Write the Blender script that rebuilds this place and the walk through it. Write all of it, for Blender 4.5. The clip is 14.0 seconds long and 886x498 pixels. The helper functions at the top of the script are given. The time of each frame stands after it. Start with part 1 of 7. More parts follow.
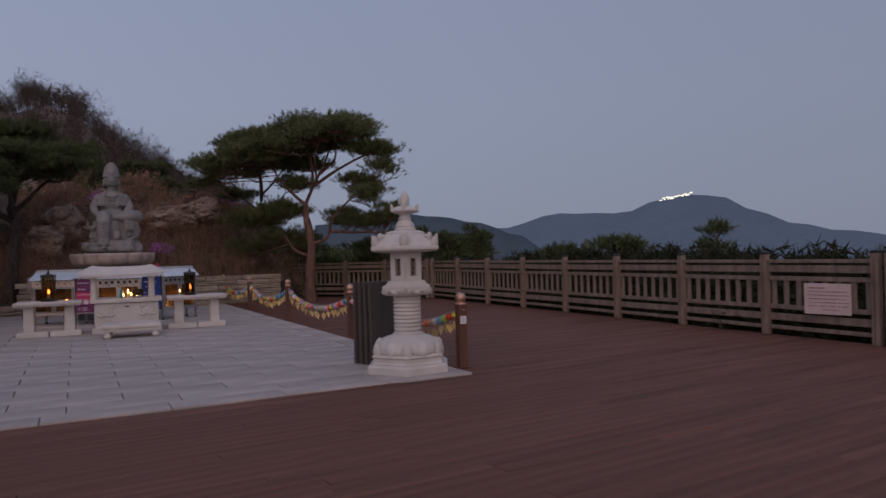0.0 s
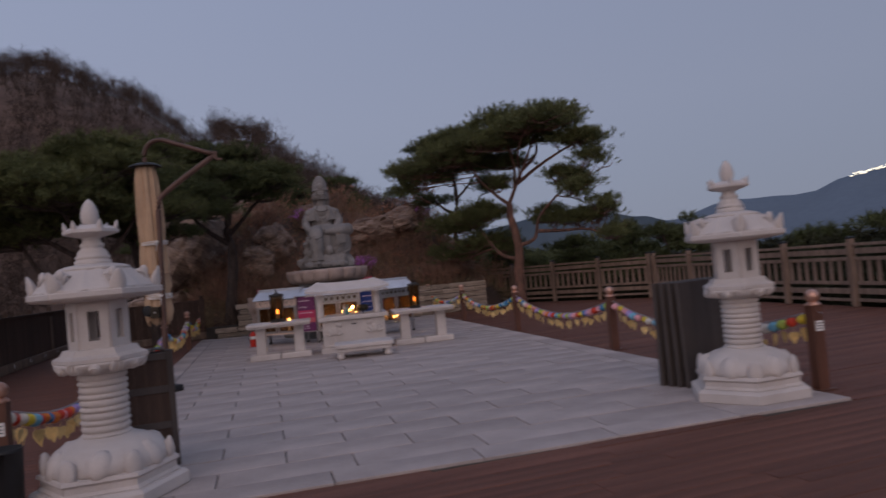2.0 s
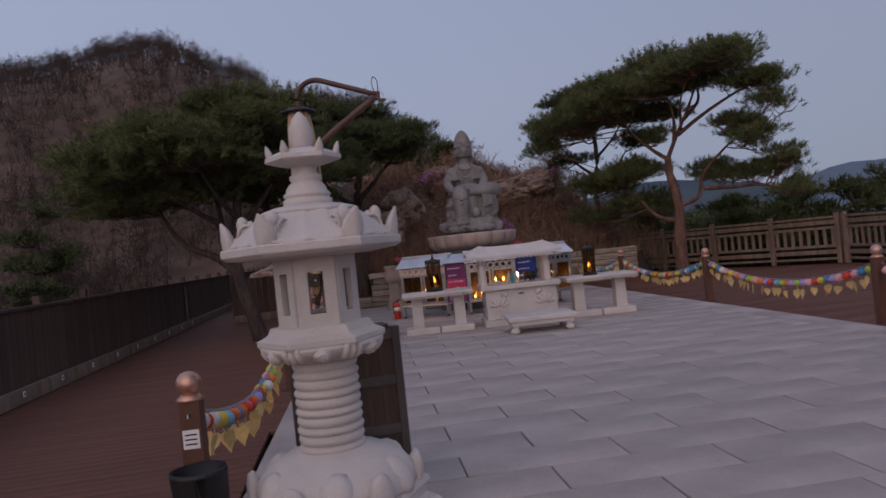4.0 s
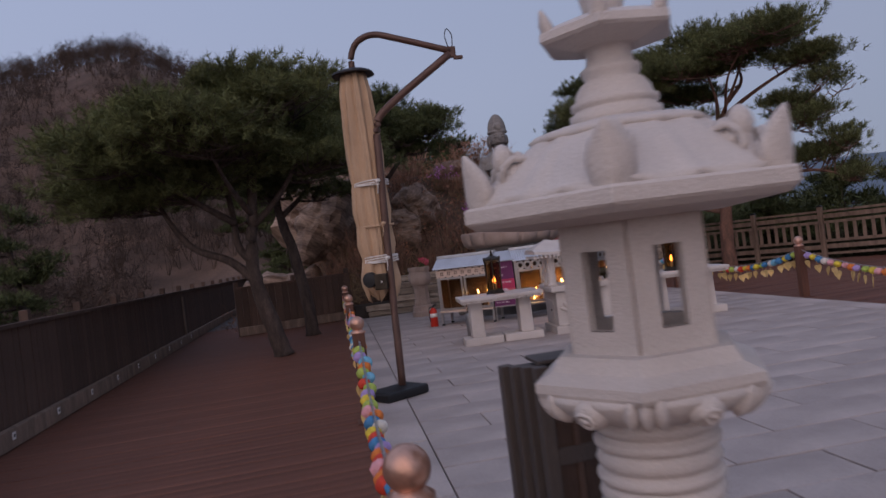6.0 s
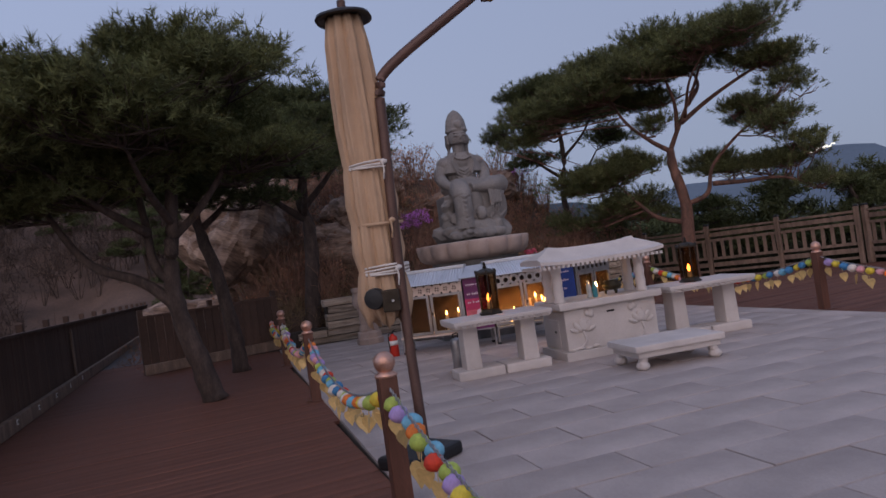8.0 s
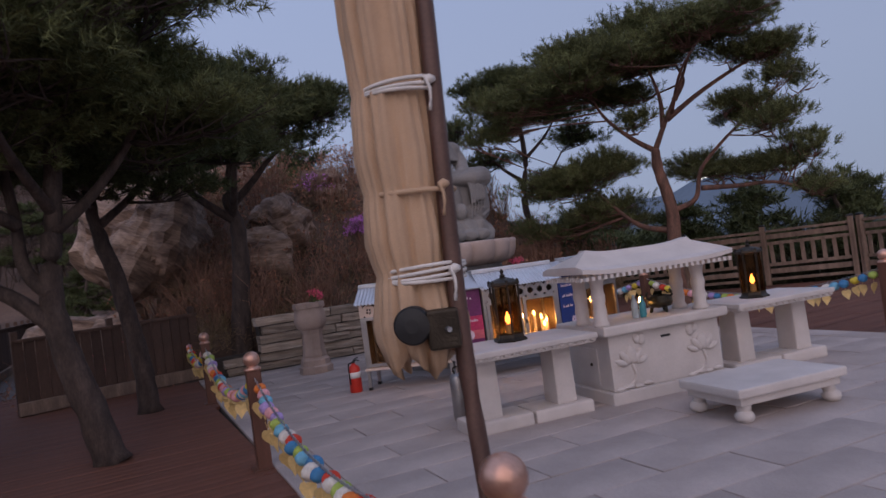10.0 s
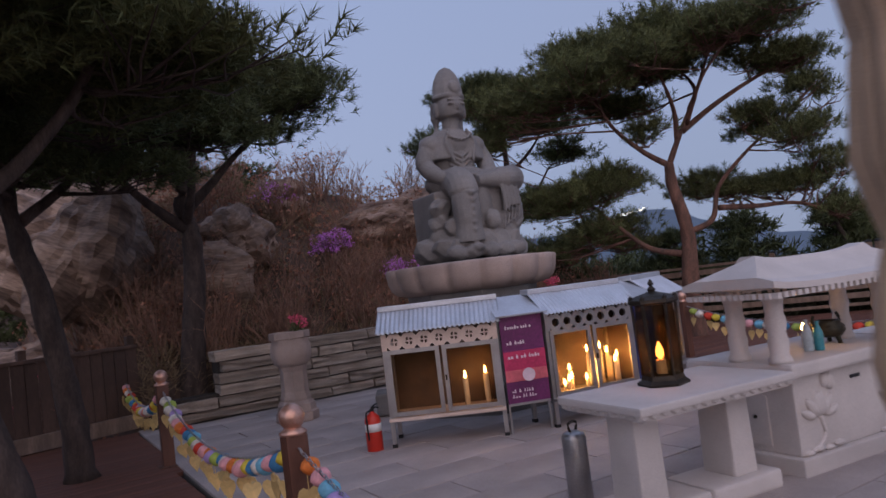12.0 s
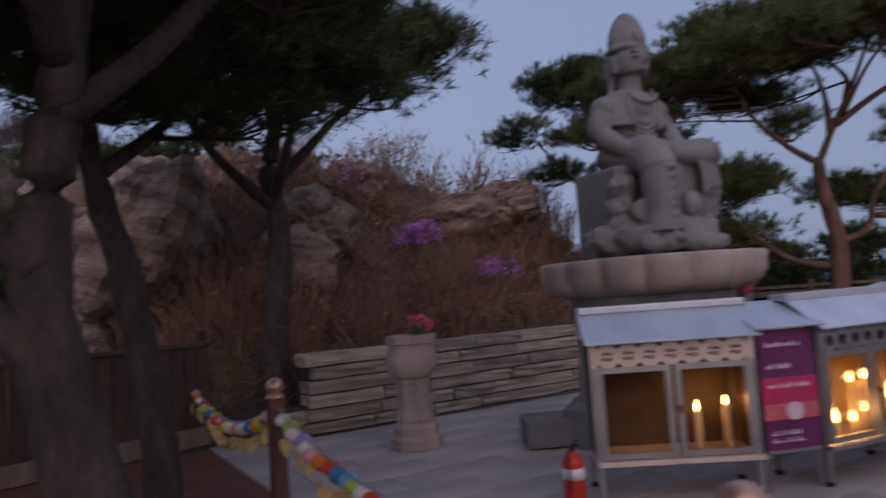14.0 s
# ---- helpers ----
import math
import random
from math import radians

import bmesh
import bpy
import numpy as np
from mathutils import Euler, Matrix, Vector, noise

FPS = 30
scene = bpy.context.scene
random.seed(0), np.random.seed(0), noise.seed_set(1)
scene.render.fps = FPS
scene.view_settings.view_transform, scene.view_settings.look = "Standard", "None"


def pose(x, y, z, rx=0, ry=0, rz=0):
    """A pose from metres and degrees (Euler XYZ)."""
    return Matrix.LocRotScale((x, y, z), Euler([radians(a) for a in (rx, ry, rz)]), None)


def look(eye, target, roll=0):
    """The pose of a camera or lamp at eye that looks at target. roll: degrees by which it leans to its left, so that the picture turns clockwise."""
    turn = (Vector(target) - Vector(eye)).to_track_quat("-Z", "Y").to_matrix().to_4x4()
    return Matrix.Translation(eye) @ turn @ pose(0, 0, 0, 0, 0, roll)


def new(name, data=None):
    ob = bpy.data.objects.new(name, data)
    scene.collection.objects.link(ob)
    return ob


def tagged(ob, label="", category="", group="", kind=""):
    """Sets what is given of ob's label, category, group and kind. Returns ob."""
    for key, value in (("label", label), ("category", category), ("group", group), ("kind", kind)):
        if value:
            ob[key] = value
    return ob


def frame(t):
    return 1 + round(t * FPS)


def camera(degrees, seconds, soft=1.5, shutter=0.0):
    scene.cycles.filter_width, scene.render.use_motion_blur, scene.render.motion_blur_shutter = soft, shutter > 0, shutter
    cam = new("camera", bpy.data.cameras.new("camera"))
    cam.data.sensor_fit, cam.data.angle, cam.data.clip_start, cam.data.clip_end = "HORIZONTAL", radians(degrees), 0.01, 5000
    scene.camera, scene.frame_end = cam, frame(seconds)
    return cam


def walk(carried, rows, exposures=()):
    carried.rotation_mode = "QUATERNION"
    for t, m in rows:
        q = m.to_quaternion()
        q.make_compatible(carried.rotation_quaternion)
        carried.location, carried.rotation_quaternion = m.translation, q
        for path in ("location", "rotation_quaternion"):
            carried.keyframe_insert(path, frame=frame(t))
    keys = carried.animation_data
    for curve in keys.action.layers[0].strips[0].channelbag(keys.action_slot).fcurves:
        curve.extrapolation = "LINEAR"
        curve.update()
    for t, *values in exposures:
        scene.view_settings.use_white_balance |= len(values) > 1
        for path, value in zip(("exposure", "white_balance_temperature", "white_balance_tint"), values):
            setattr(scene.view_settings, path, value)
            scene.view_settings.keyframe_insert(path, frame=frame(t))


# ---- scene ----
cam = camera(64.3, 14.0, shutter=0.5)
PATH = [
    (0, (-0.122, 1.138, 1.493), (0.886, 2.866, 1.504), -1.6),
    (0.5, (-0.278, 1.664, 1.511), (0.7, 3.408, 1.541), -2.5),
    (1, (-0.368, 2.272, 1.51), (0.513, 4.067, 1.558), -3.5),
    (1.5, (-0.543, 2.835, 1.515), (0.199, 4.691, 1.568), -4.7),
    (2, (-0.738, 3.41, 1.536), (-0.148, 5.321, 1.582), -5.3),
    (2.5, (-1.006, 3.977, 1.527), (-0.551, 5.924, 1.57), -5.5),
    (3, (-1.229, 4.504, 1.501), (-0.867, 6.471, 1.523), -5.6),
    (3.2, (-1.302, 4.714, 1.508), (-0.972, 6.687, 1.522), -5.8),
    (5.5, (-2.425, 7.053, 1.469), (-2.072, 9.022, 1.442), -6.9),
    (6, (-2.665, 7.56, 1.496), (-2.263, 9.519, 1.493), -7.2),
    (6.5, (-2.866, 8.144, 1.496), (-2.414, 10.092, 1.52), -7.5),
    (7, (-3.092, 8.642, 1.509), (-2.557, 10.569, 1.536), -7.8),
    (7.5, (-3.159, 9.248, 1.505), (-2.542, 11.151, 1.529), -8.1),
    (8, (-3.298, 9.836, 1.495), (-2.604, 11.712, 1.518), -8.1),
    (8.2, (-3.29, 10.084, 1.495), (-2.583, 11.955, 1.523), -8.1),
    (10.3, (-3.155, 12.797, 1.506), (-2.214, 14.561, 1.557), -7.1),
    (10.5, (-3.175, 13.053, 1.492), (-2.22, 14.808, 1.569), -6.8),
    (11, (-3.257, 13.686, 1.512), (-2.275, 15.425, 1.612), -6.9),
    (11.5, (-3.299, 14.296, 1.478), (-2.259, 16.001, 1.579), -7.1),
    (12, (-3.317, 14.881, 1.486), (-2.204, 16.539, 1.587), -6.9),
    (12.5, (-3.346, 15.487, 1.502), (-2.155, 17.089, 1.636), -6.1),
    (13, (-3.337, 16.077, 1.546), (-2.095, 17.636, 1.715), -5.2),
    (13.5, (-3.403, 16.594, 1.514), (-2.181, 18.168, 1.677), -4.7),
    (14, (-3.623, 17.261, 1.5), (-2.534, 18.933, 1.633), -4.1),
]
LEVELS = [(0.0, 0.05, 6850, 12), (1.5, 0.06, 6850, 12), (2.5, 0.12, 6850, 12), (3.0, 0.24, 6850, 12), (5.5, 0.27, 6750, 12), (6.0, 0.38, 6700, 12), (7.5, 0.41, 6550, 11), (10.5, 0.52, 6350, 12), (12.0, 0.54, 6250, 12), (12.5, 0.49, 6200, 12), (14.0, 0.34, 6250, 12)]
walk(cam, [(t, look(eye, target, roll)) for t, eye, target, roll in PATH], LEVELS)

# ---- world and light ----
world = bpy.data.worlds.new("dusk")
scene.world = world
world.use_nodes = True
wn, wl = world.node_tree.nodes, world.node_tree.links
bg = wn["Background"]
sky = wn.new("ShaderNodeTexSky")
sky.sky_type, sky.sun_disc = "NISHITA", False
sky.sun_elevation, sky.sun_rotation = radians(3), radians(215)
sky.air_density, sky.dust_density, sky.ozone_density = 1.0, 2.0, 4.0
geo = wn.new("ShaderNodeTexCoord")
sep = wn.new("ShaderNodeSeparateXYZ")
wl.new(geo.outputs["Generated"], sep.inputs[0])
ramp = wn.new("ShaderNodeValToRGB")
ramp.color_ramp.elements[0].position, ramp.color_ramp.elements[0].color = 0.0, (0.27, 0.315, 0.43, 1)
ramp.color_ramp.elements[1].position, ramp.color_ramp.elements[1].color = 0.75, (0.25, 0.315, 0.50, 1)
mid = ramp.color_ramp.elements.new(0.2)
mid.color = (0.29, 0.335, 0.47, 1)
wl.new(sep.outputs["Z"], ramp.inputs["Fac"])
dim = wn.new("ShaderNodeVectorMath")
dim.operation = "SCALE"
dim.inputs["Scale"].default_value = 0.10
wl.new(sky.outputs[0], dim.inputs[0])
blend = wn.new("ShaderNodeMix")
blend.data_type = "RGBA"
blend.inputs["Factor"].default_value = 0.88
wl.new(dim.outputs[0], blend.inputs["A"])
wl.new(ramp.outputs[0], blend.inputs["B"])
side = wn.new("ShaderNodeMapRange")
side.inputs["From Min"].default_value, side.inputs["From Max"].default_value = -0.6, 1.0
side.inputs["To Min"].default_value, side.inputs["To Max"].default_value = 1.10, 0.80
wl.new(sep.outputs["X"], side.inputs["Value"])
fade = wn.new("ShaderNodeVectorMath")
fade.operation = "SCALE"
wl.new(blend.outputs["Result"], fade.inputs[0])
wl.new(side.outputs[0], fade.inputs["Scale"])
wl.new(fade.outputs[0], bg.inputs["Color"])
bg.inputs["Strength"].default_value = 1.02

glow = new("afterglow", bpy.data.lights.new("afterglow", "SUN"))
glow.data.energy, glow.data.angle, glow.data.color = 0.85, radians(80), (1.0, 0.74, 0.62)
glow.matrix_world = look((-20, -30, 22), (0, 10, 0))


# ---- materials ----
def mat(name, base, rough=0.8, var=0.25, scale=4.0, fine=60.0, bump=0.3, metal=0.0, stretch=(1, 1, 1), tint=None, each=0.0, island=0.0, spec=0.4):
    """Procedural surface: blotches and grain at two scales, with relief and optional change from piece to piece."""
    m = bpy.data.materials.new(name)
    m.use_nodes = True
    n, l = m.node_tree.nodes, m.node_tree.links
    b = n["Principled BSDF"]
    b.inputs["Metallic"].default_value = metal
    b.inputs["Specular IOR Level"].default_value = spec
    tc, mp = n.new("ShaderNodeTexCoord"), n.new("ShaderNodeMapping")
    mp.inputs["Scale"].default_value = stretch
    l.new(tc.outputs["Object"], mp.inputs[0])
    big, small = n.new("ShaderNodeTexNoise"), n.new("ShaderNodeTexNoise")
    big.inputs["Scale"].default_value, big.inputs["Detail"].default_value = scale, 5
    small.inputs["Scale"].default_value, small.inputs["Detail"].default_value = fine, 6
    for t in (big, small):
        l.new(mp.outputs[0], t.inputs["Vector"])
    dark = tuple(c * (1 - var) for c in base) if tint is None else tint
    lite = tuple(min(1, c * (1 + var * 0.7)) for c in base)
    r = n.new("ShaderNodeValToRGB")
    r.color_ramp.elements[0].position, r.color_ramp.elements[0].color = 0.3, (*dark, 1)
    r.color_ramp.elements[1].position, r.color_ramp.elements[1].color = 0.7, (*lite, 1)
    l.new(big.outputs["Fac"], r.inputs["Fac"])
    g = n.new("ShaderNodeMapRange")
    g.inputs["From Min"].default_value, g.inputs["From Max"].default_value = 0.25, 0.75
    g.inputs["To Min"].default_value, g.inputs["To Max"].default_value = 1 - var * 0.8, 1 + var * 0.5
    l.new(small.outputs["Fac"], g.inputs["Value"])
    v = n.new("ShaderNodeVectorMath")
    v.operation = "SCALE"
    l.new(r.outputs[0], v.inputs[0])
    l.new(g.outputs[0], v.inputs["Scale"])
    col = v.outputs[0]
    if each or island:
        rnd = n.new("ShaderNodeObjectInfo").outputs["Random"] if each else n.new("ShaderNodeNewGeometry").outputs["Random Per Island"]
        k = n.new("ShaderNodeMapRange")
        amount = each or island
        k.inputs["To Min"].default_value, k.inputs["To Max"].default_value = 1 - amount, 1 + amount
        l.new(rnd, k.inputs["Value"])
        w = n.new("ShaderNodeVectorMath")
        w.operation = "SCALE"
        l.new(col, w.inputs[0])
        l.new(k.outputs[0], w.inputs["Scale"])
        col = w.outputs[0]
    l.new(col, b.inputs["Base Color"])
    rr = n.new("ShaderNodeMapRange")
    rr.inputs["To Min"].default_value, rr.inputs["To Max"].default_value = max(0.05, rough - 0.12), min(1, rough + 0.12)
    l.new(small.outputs["Fac"], rr.inputs["Value"])
    l.new(rr.outputs[0], b.inputs["Roughness"])
    if bump:
        bp = n.new("ShaderNodeBump")
        bp.inputs["Strength"].default_value, bp.inputs["Distance"].default_value = bump, 0.01
        l.new(small.outputs["Fac"], bp.inputs["Height"])
        l.new(bp.outputs[0], b.inputs["Normal"])
    return m


def glowing(name, colour, strength):
    m = bpy.data.materials.new(name)
    m.use_nodes = True
    b = m.node_tree.nodes["Principled BSDF"]
    b.inputs["Base Color"].default_value = (*colour, 1)
    b.inputs["Emission Color"].default_value = (*colour, 1)
    b.inputs["Emission Strength"].default_value = strength
    return m


def glass(name, tint, rough=0.08):
    m = bpy.data.materials.new(name)
    m.use_nodes = True
    b = m.node_tree.nodes["Principled BSDF"]
    b.inputs["Base Color"].default_value = (*tint, 1)
    b.inputs["Transmission Weight"].default_value = 1.0
    b.inputs["Roughness"].default_value = rough
    b.inputs["IOR"].default_value = 1.1
    return m


GRANITE = mat("pale_granite", (0.59, 0.535, 0.50), 0.75, 0.14, 2.4, 130, 0.5)
GRANITE_GREY = mat("weathered_granite", (0.225, 0.21, 0.20), 0.85, 0.32, 2.2, 110, 0.5)
GRANITE_PINK = mat("pinkish_granite", (0.40, 0.31, 0.27), 0.8, 0.25, 2.5, 110, 0.5)
PAVING = mat("granite_paving", (0.44, 0.372, 0.342), 0.75, 0.28, 1.1, 150, 0.4, each=0.08)
JOINT = mat("sandy_joint", (0.13, 0.115, 0.105), 0.95, 0.3, 6, 80, 0.4)
DECK = mat("reddish_deck_wood", (0.165, 0.070, 0.047), 0.74, 0.32, 1.3, 34, 0.7, stretch=(0.35, 4, 6), each=0.10, spec=0.25)
DECK_FAR = mat("reddish_deck_boards", (0.165, 0.070, 0.047), 0.74, 0.32, 1.3, 34, 0.7, stretch=(0.35, 4, 6), island=0.10, spec=0.25)
FENCE = mat("weathered_fence_wood", (0.235, 0.165, 0.125), 0.8, 0.35, 2.5, 24, 0.5, stretch=(3, 3, 0.6), island=0.2)
FENCE_DARK = mat("dark_stained_fence_wood", (0.090, 0.054, 0.040), 0.8, 0.35, 2.0, 24, 0.5, stretch=(3, 3, 0.5), each=0.2)
POST_WOOD = mat("red_brown_post_wood", (0.13, 0.055, 0.035), 0.55, 0.25, 3, 30, 0.3, stretch=(4, 4, 0.7))
COPPER = mat("copper_ball", (0.62, 0.36, 0.27), 0.35, 0.2, 8, 60, 0.1, metal=0.7)
BLACK = mat("black_plastic", (0.015, 0.015, 0.016), 0.5, 0.2, 5, 80, 0.1)
BLACK_METAL = mat("blackened_brass", (0.045, 0.035, 0.025), 0.45, 0.4, 12, 90, 0.3, metal=0.6)
STEEL = mat("brushed_steel", (0.42, 0.40, 0.39), 0.38, 0.2, 4, 90, 0.15, metal=0.85)
ZINC = mat("zinc_roof_sheet", (0.62, 0.64, 0.68), 0.42, 0.15, 3, 60, 0.1, metal=0.6)
CREAM = mat("cream_painted_board", (0.68, 0.53, 0.44), 0.6, 0.12, 5, 60, 0.15)
CHAIN = mat("galvanised_chain", (0.45, 0.45, 0.47), 0.35, 0.2, 20, 90, 0.1, metal=0.9)
CLOTH = mat("tan_canvas", (0.50, 0.34, 0.22), 0.9, 0.14, 3, 220, 0.4)
ROPE = mat("white_rope", (0.68, 0.64, 0.60), 0.85, 0.15, 10, 160, 0.5)
POLE = mat("brown_powder_coated_steel", (0.11, 0.060, 0.046), 0.45, 0.25, 4, 70, 0.15, metal=0.2)
RED = mat("red_enamel", (0.55, 0.035, 0.02), 0.35, 0.12, 6, 60, 0.05)
WHITE = mat("white_paper", (0.75, 0.73, 0.70), 0.7, 0.06, 8, 60, 0.05)
WAX = mat("white_wax", (0.85, 0.70, 0.50), 0.5, 0.06, 8, 60, 0.05)
SOOT = mat("sooty_lining", (0.11, 0.07, 0.045), 0.6, 0.4, 6, 60, 0.2)
LAWN_SOIL = mat("dry_hill_soil", (0.115, 0.070, 0.049), 0.95, 0.45, 0.35, 9, 0.8)
HILL = mat("bare_wooded_hill", (0.052, 0.034, 0.026), 0.95, 0.35, 0.05, 1.2, 0.5)
ROCK = mat("weathered_rock", (0.29, 0.205, 0.155), 0.9, 0.6, 1.3, 9, 1.0, stretch=(0.7, 0.7, 3.2), tint=(0.085, 0.050, 0.036))
WALLSTONE = mat("stacked_wall_stone", (0.39, 0.315, 0.25), 0.85, 0.35, 2.2, 50, 0.8, each=0.24)
BARK = mat("red_pine_bark", (0.165, 0.085, 0.060), 0.9, 0.45, 3, 26, 0.9, stretch=(2.5, 2.5, 0.9), tint=(0.075, 0.045, 0.036))
BARK_DARK = mat("dark_pine_bark", (0.07, 0.05, 0.042), 0.95, 0.5, 4, 26, 1.0, stretch=(2.5, 2.5, 0.8))
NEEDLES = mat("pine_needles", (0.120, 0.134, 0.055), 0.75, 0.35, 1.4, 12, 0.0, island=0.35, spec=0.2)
# Darker copy of the needles: shade put into the base colour.
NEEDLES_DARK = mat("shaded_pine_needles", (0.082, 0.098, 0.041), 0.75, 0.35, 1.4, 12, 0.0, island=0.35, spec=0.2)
HILLTWIG = mat("hill_twigs", (0.080, 0.058, 0.048), 0.95, 0.3, 0.2, 20, 0.0, island=0.25, spec=0.1)
BRUSH = mat("brown_brush_twigs", (0.27, 0.155, 0.110), 0.9, 0.3, 2, 20, 0.0, island=0.3, spec=0.2)
TWIG = mat("bare_twigs", (0.25, 0.160, 0.120), 0.9, 0.3, 2, 20, 0.0, island=0.25)
DRY = mat("dry_grass", (0.27, 0.195, 0.115), 0.95, 0.3, 2, 20, 0.0, island=0.35, spec=0.2)
RUSSET = mat("russet_dead_leaves", (0.33, 0.16, 0.105), 0.9, 0.35, 2, 20, 0.0, island=0.4, spec=0.2)
AZALEA = mat("magenta_azalea_petals", (0.52, 0.16, 0.52), 0.7, 0.25, 5, 40, 0.0, island=0.25)
PINK = mat("pink_flower_petals", (0.72, 0.10, 0.17), 0.6, 0.25, 8, 40, 0.0, island=0.25)
PATH_GREY = mat("grey_rubber_walkway", (0.115, 0.105, 0.105), 0.85, 0.2, 2, 60, 0.3)
GREEN_BRONZE = mat("dark_bronze", (0.05, 0.045, 0.03), 0.45, 0.4, 10, 60, 0.3, metal=0.6)
GOLD = mat("gold_leaf_card", (0.72, 0.50, 0.20), 0.45, 0.15, 12, 60, 0.05, each=0.2)
BALLS = [mat("paper_ball_" + c, v, 0.75, 0.18, 14, 60, 0.2) for c, v in (
    ("yellow", (0.72, 0.55, 0.06)), ("red", (0.65, 0.06, 0.03)), ("orange", (0.72, 0.20, 0.04)), ("pink", (0.75, 0.36, 0.38)), ("violet", (0.42, 0.30, 0.58)),
    ("sky", (0.18, 0.45, 0.60)), ("white", (0.72, 0.66, 0.58)), ("green", (0.40, 0.50, 0.10)), ("blue", (0.06, 0.22, 0.42)))]
FLAME = glowing("candle_flame", (1.0, 0.50, 0.14), 60)
LANTERN_FLAME = glowing("lantern_flame", (1.0, 0.30, 0.06), 9)
HAZY = glass("smoked_cabinet_glass", (0.80, 0.70, 0.58), 0.2)
LAMPGLASS = glass("amber_lantern_glass", (0.50, 0.38, 0.25), 0.12)


# ---- mesh helpers ----
def part(name, bm, material, parent=None, label="", smooth=False, at=None):
    """Links a bmesh as one mesh object, under a thing or a part."""
    me = bpy.data.meshes.new(name)
    if smooth:
        for f in bm.faces:
            f.smooth = True
    bm.to_mesh(me)
    bm.free()
    me.materials.append(material)
    ob = new(name, me)
    if parent is not None:
        ob.parent = parent
    if at is not None:
        ob.matrix_basis = at
    if label:
        ob["label"] = label
    return ob


def piece(name, me, m, parent):
    ob = new(name, me)
    ob.parent = parent
    ob.matrix_basis = m
    return ob


def thing(name, x, y, z=0.0, rz=0.0, label="", category="", group="", kind=""):
    ob = new(name)
    ob.empty_display_size = 0.1
    ob.matrix_basis = pose(x, y, z, 0, 0, rz)
    return tagged(ob, label, category, group, kind)


def box(bm, c, s, rz=0.0, bevel=0.0, m=None, taper=1.0):
    """A box round c of size s; taper shrinks its top."""
    t = Matrix.Translation(c) @ Matrix.Rotation(radians(rz), 4, "Z") if m is None else m
    made = bmesh.ops.create_cube(bm, size=1.0)["verts"]
    for v in made:
        k = taper if v.co.z > 0 else 1.0
        v.co = Vector((v.co.x * s[0] * k, v.co.y * s[1] * k, v.co.z * s[2]))
    if bevel:
        edges = list({e for v in made for e in v.link_edges})
        made = list({v for f in bmesh.ops.bevel(bm, geom=edges, offset=bevel, segments=2, affect="EDGES", profile=0.6)["faces"] for v in f.verts} | {v for v in made if v.is_valid})
    bmesh.ops.transform(bm, matrix=t, verts=[v for v in made if v.is_valid])
    return made


def lathe(bm, profile, sides=24, turn=0.0, c=(0, 0, 0), lobes=None):
    """Turns (radius, height) pairs round z; few sides give a prism. lobes(k, angle) scales the radius."""
    rings = []
    for k, (r, z) in enumerate(profile):
        ring = []
        for i in range(sides):
            a = radians(turn) + 2 * math.pi * i / sides
            q = r * (lobes(k, a) if lobes else 1)
            ring.append(bm.verts.new((c[0] + q * math.cos(a), c[1] + q * math.sin(a), c[2] + z)))
        rings.append(ring)
    for a, b in zip(rings, rings[1:]):
        for i in range(sides):
            j = (i + 1) % sides
            bm.faces.new((a[i], a[j], b[j], b[i]))
    bm.faces.new(rings[-1])
    bm.faces.new(rings[0][::-1])


def tube(bm, pts, radii, sides=8):
    """A tapered tube along points."""
    pts = [Vector(p) for p in pts]
    rings = []
    for i, p in enumerate(pts):
        d = (pts[min(i + 1, len(pts) - 1)] - pts[max(i - 1, 0)]).normalized()
        a = d.orthogonal().normalized() if abs(d.z) > 0.99 else d.cross(Vector((0, 0, 1))).normalized()
        b = d.cross(a)
        r = radii[i] if isinstance(radii, (list, tuple)) else radii
        rings.append([bm.verts.new(p + (a * math.cos(2 * math.pi * k / sides) + b * math.sin(2 * math.pi * k / sides)) * r) for k in range(sides)])
    for a, b in zip(rings, rings[1:]):
        for k in range(sides):
            j = (k + 1) % sides
            bm.faces.new((a[k], b[k], b[j], a[j]))
    bm.faces.new(rings[0])
    bm.faces.new(rings[-1][::-1])


def blob(bm, c, r, seed=0, rough=0.25, sub=2, m=None):
    """An uneven rounded lump with radii r."""
    made = bmesh.ops.create_icosphere(bm, subdivisions=sub, radius=1.0)["verts"]
    for v in made:
        k = 1 + rough * noise.noise(v.co * 1.3 + Vector((seed * 7.1, seed * 3.3, seed)))
        v.co = Vector((v.co.x * r[0] * k, v.co.y * r[1] * k, v.co.z * r[2] * k))
    bmesh.ops.transform(bm, matrix=Matrix.Translation(c) @ (m or Matrix()), verts=made)


def curve_pts(pts, n=6):
    """Catmull-Rom points through pts."""
    p = [Vector(q) for q in pts]
    p = [p[0] * 2 - p[1], *p, p[-1] * 2 - p[-2]]
    out = []
    for i in range(1, len(p) - 2):
        for k in range(n):
            t = k / n
            out.append(0.5 * (2 * p[i] + (p[i + 1] - p[i - 1]) * t + (2 * p[i - 1] - 5 * p[i] + 4 * p[i + 1] - p[i + 2]) * t * t + (3 * p[i] - p[i - 1] - 3 * p[i + 1] + p[i + 2]) * t ** 3))
    return out + [p[-2]]


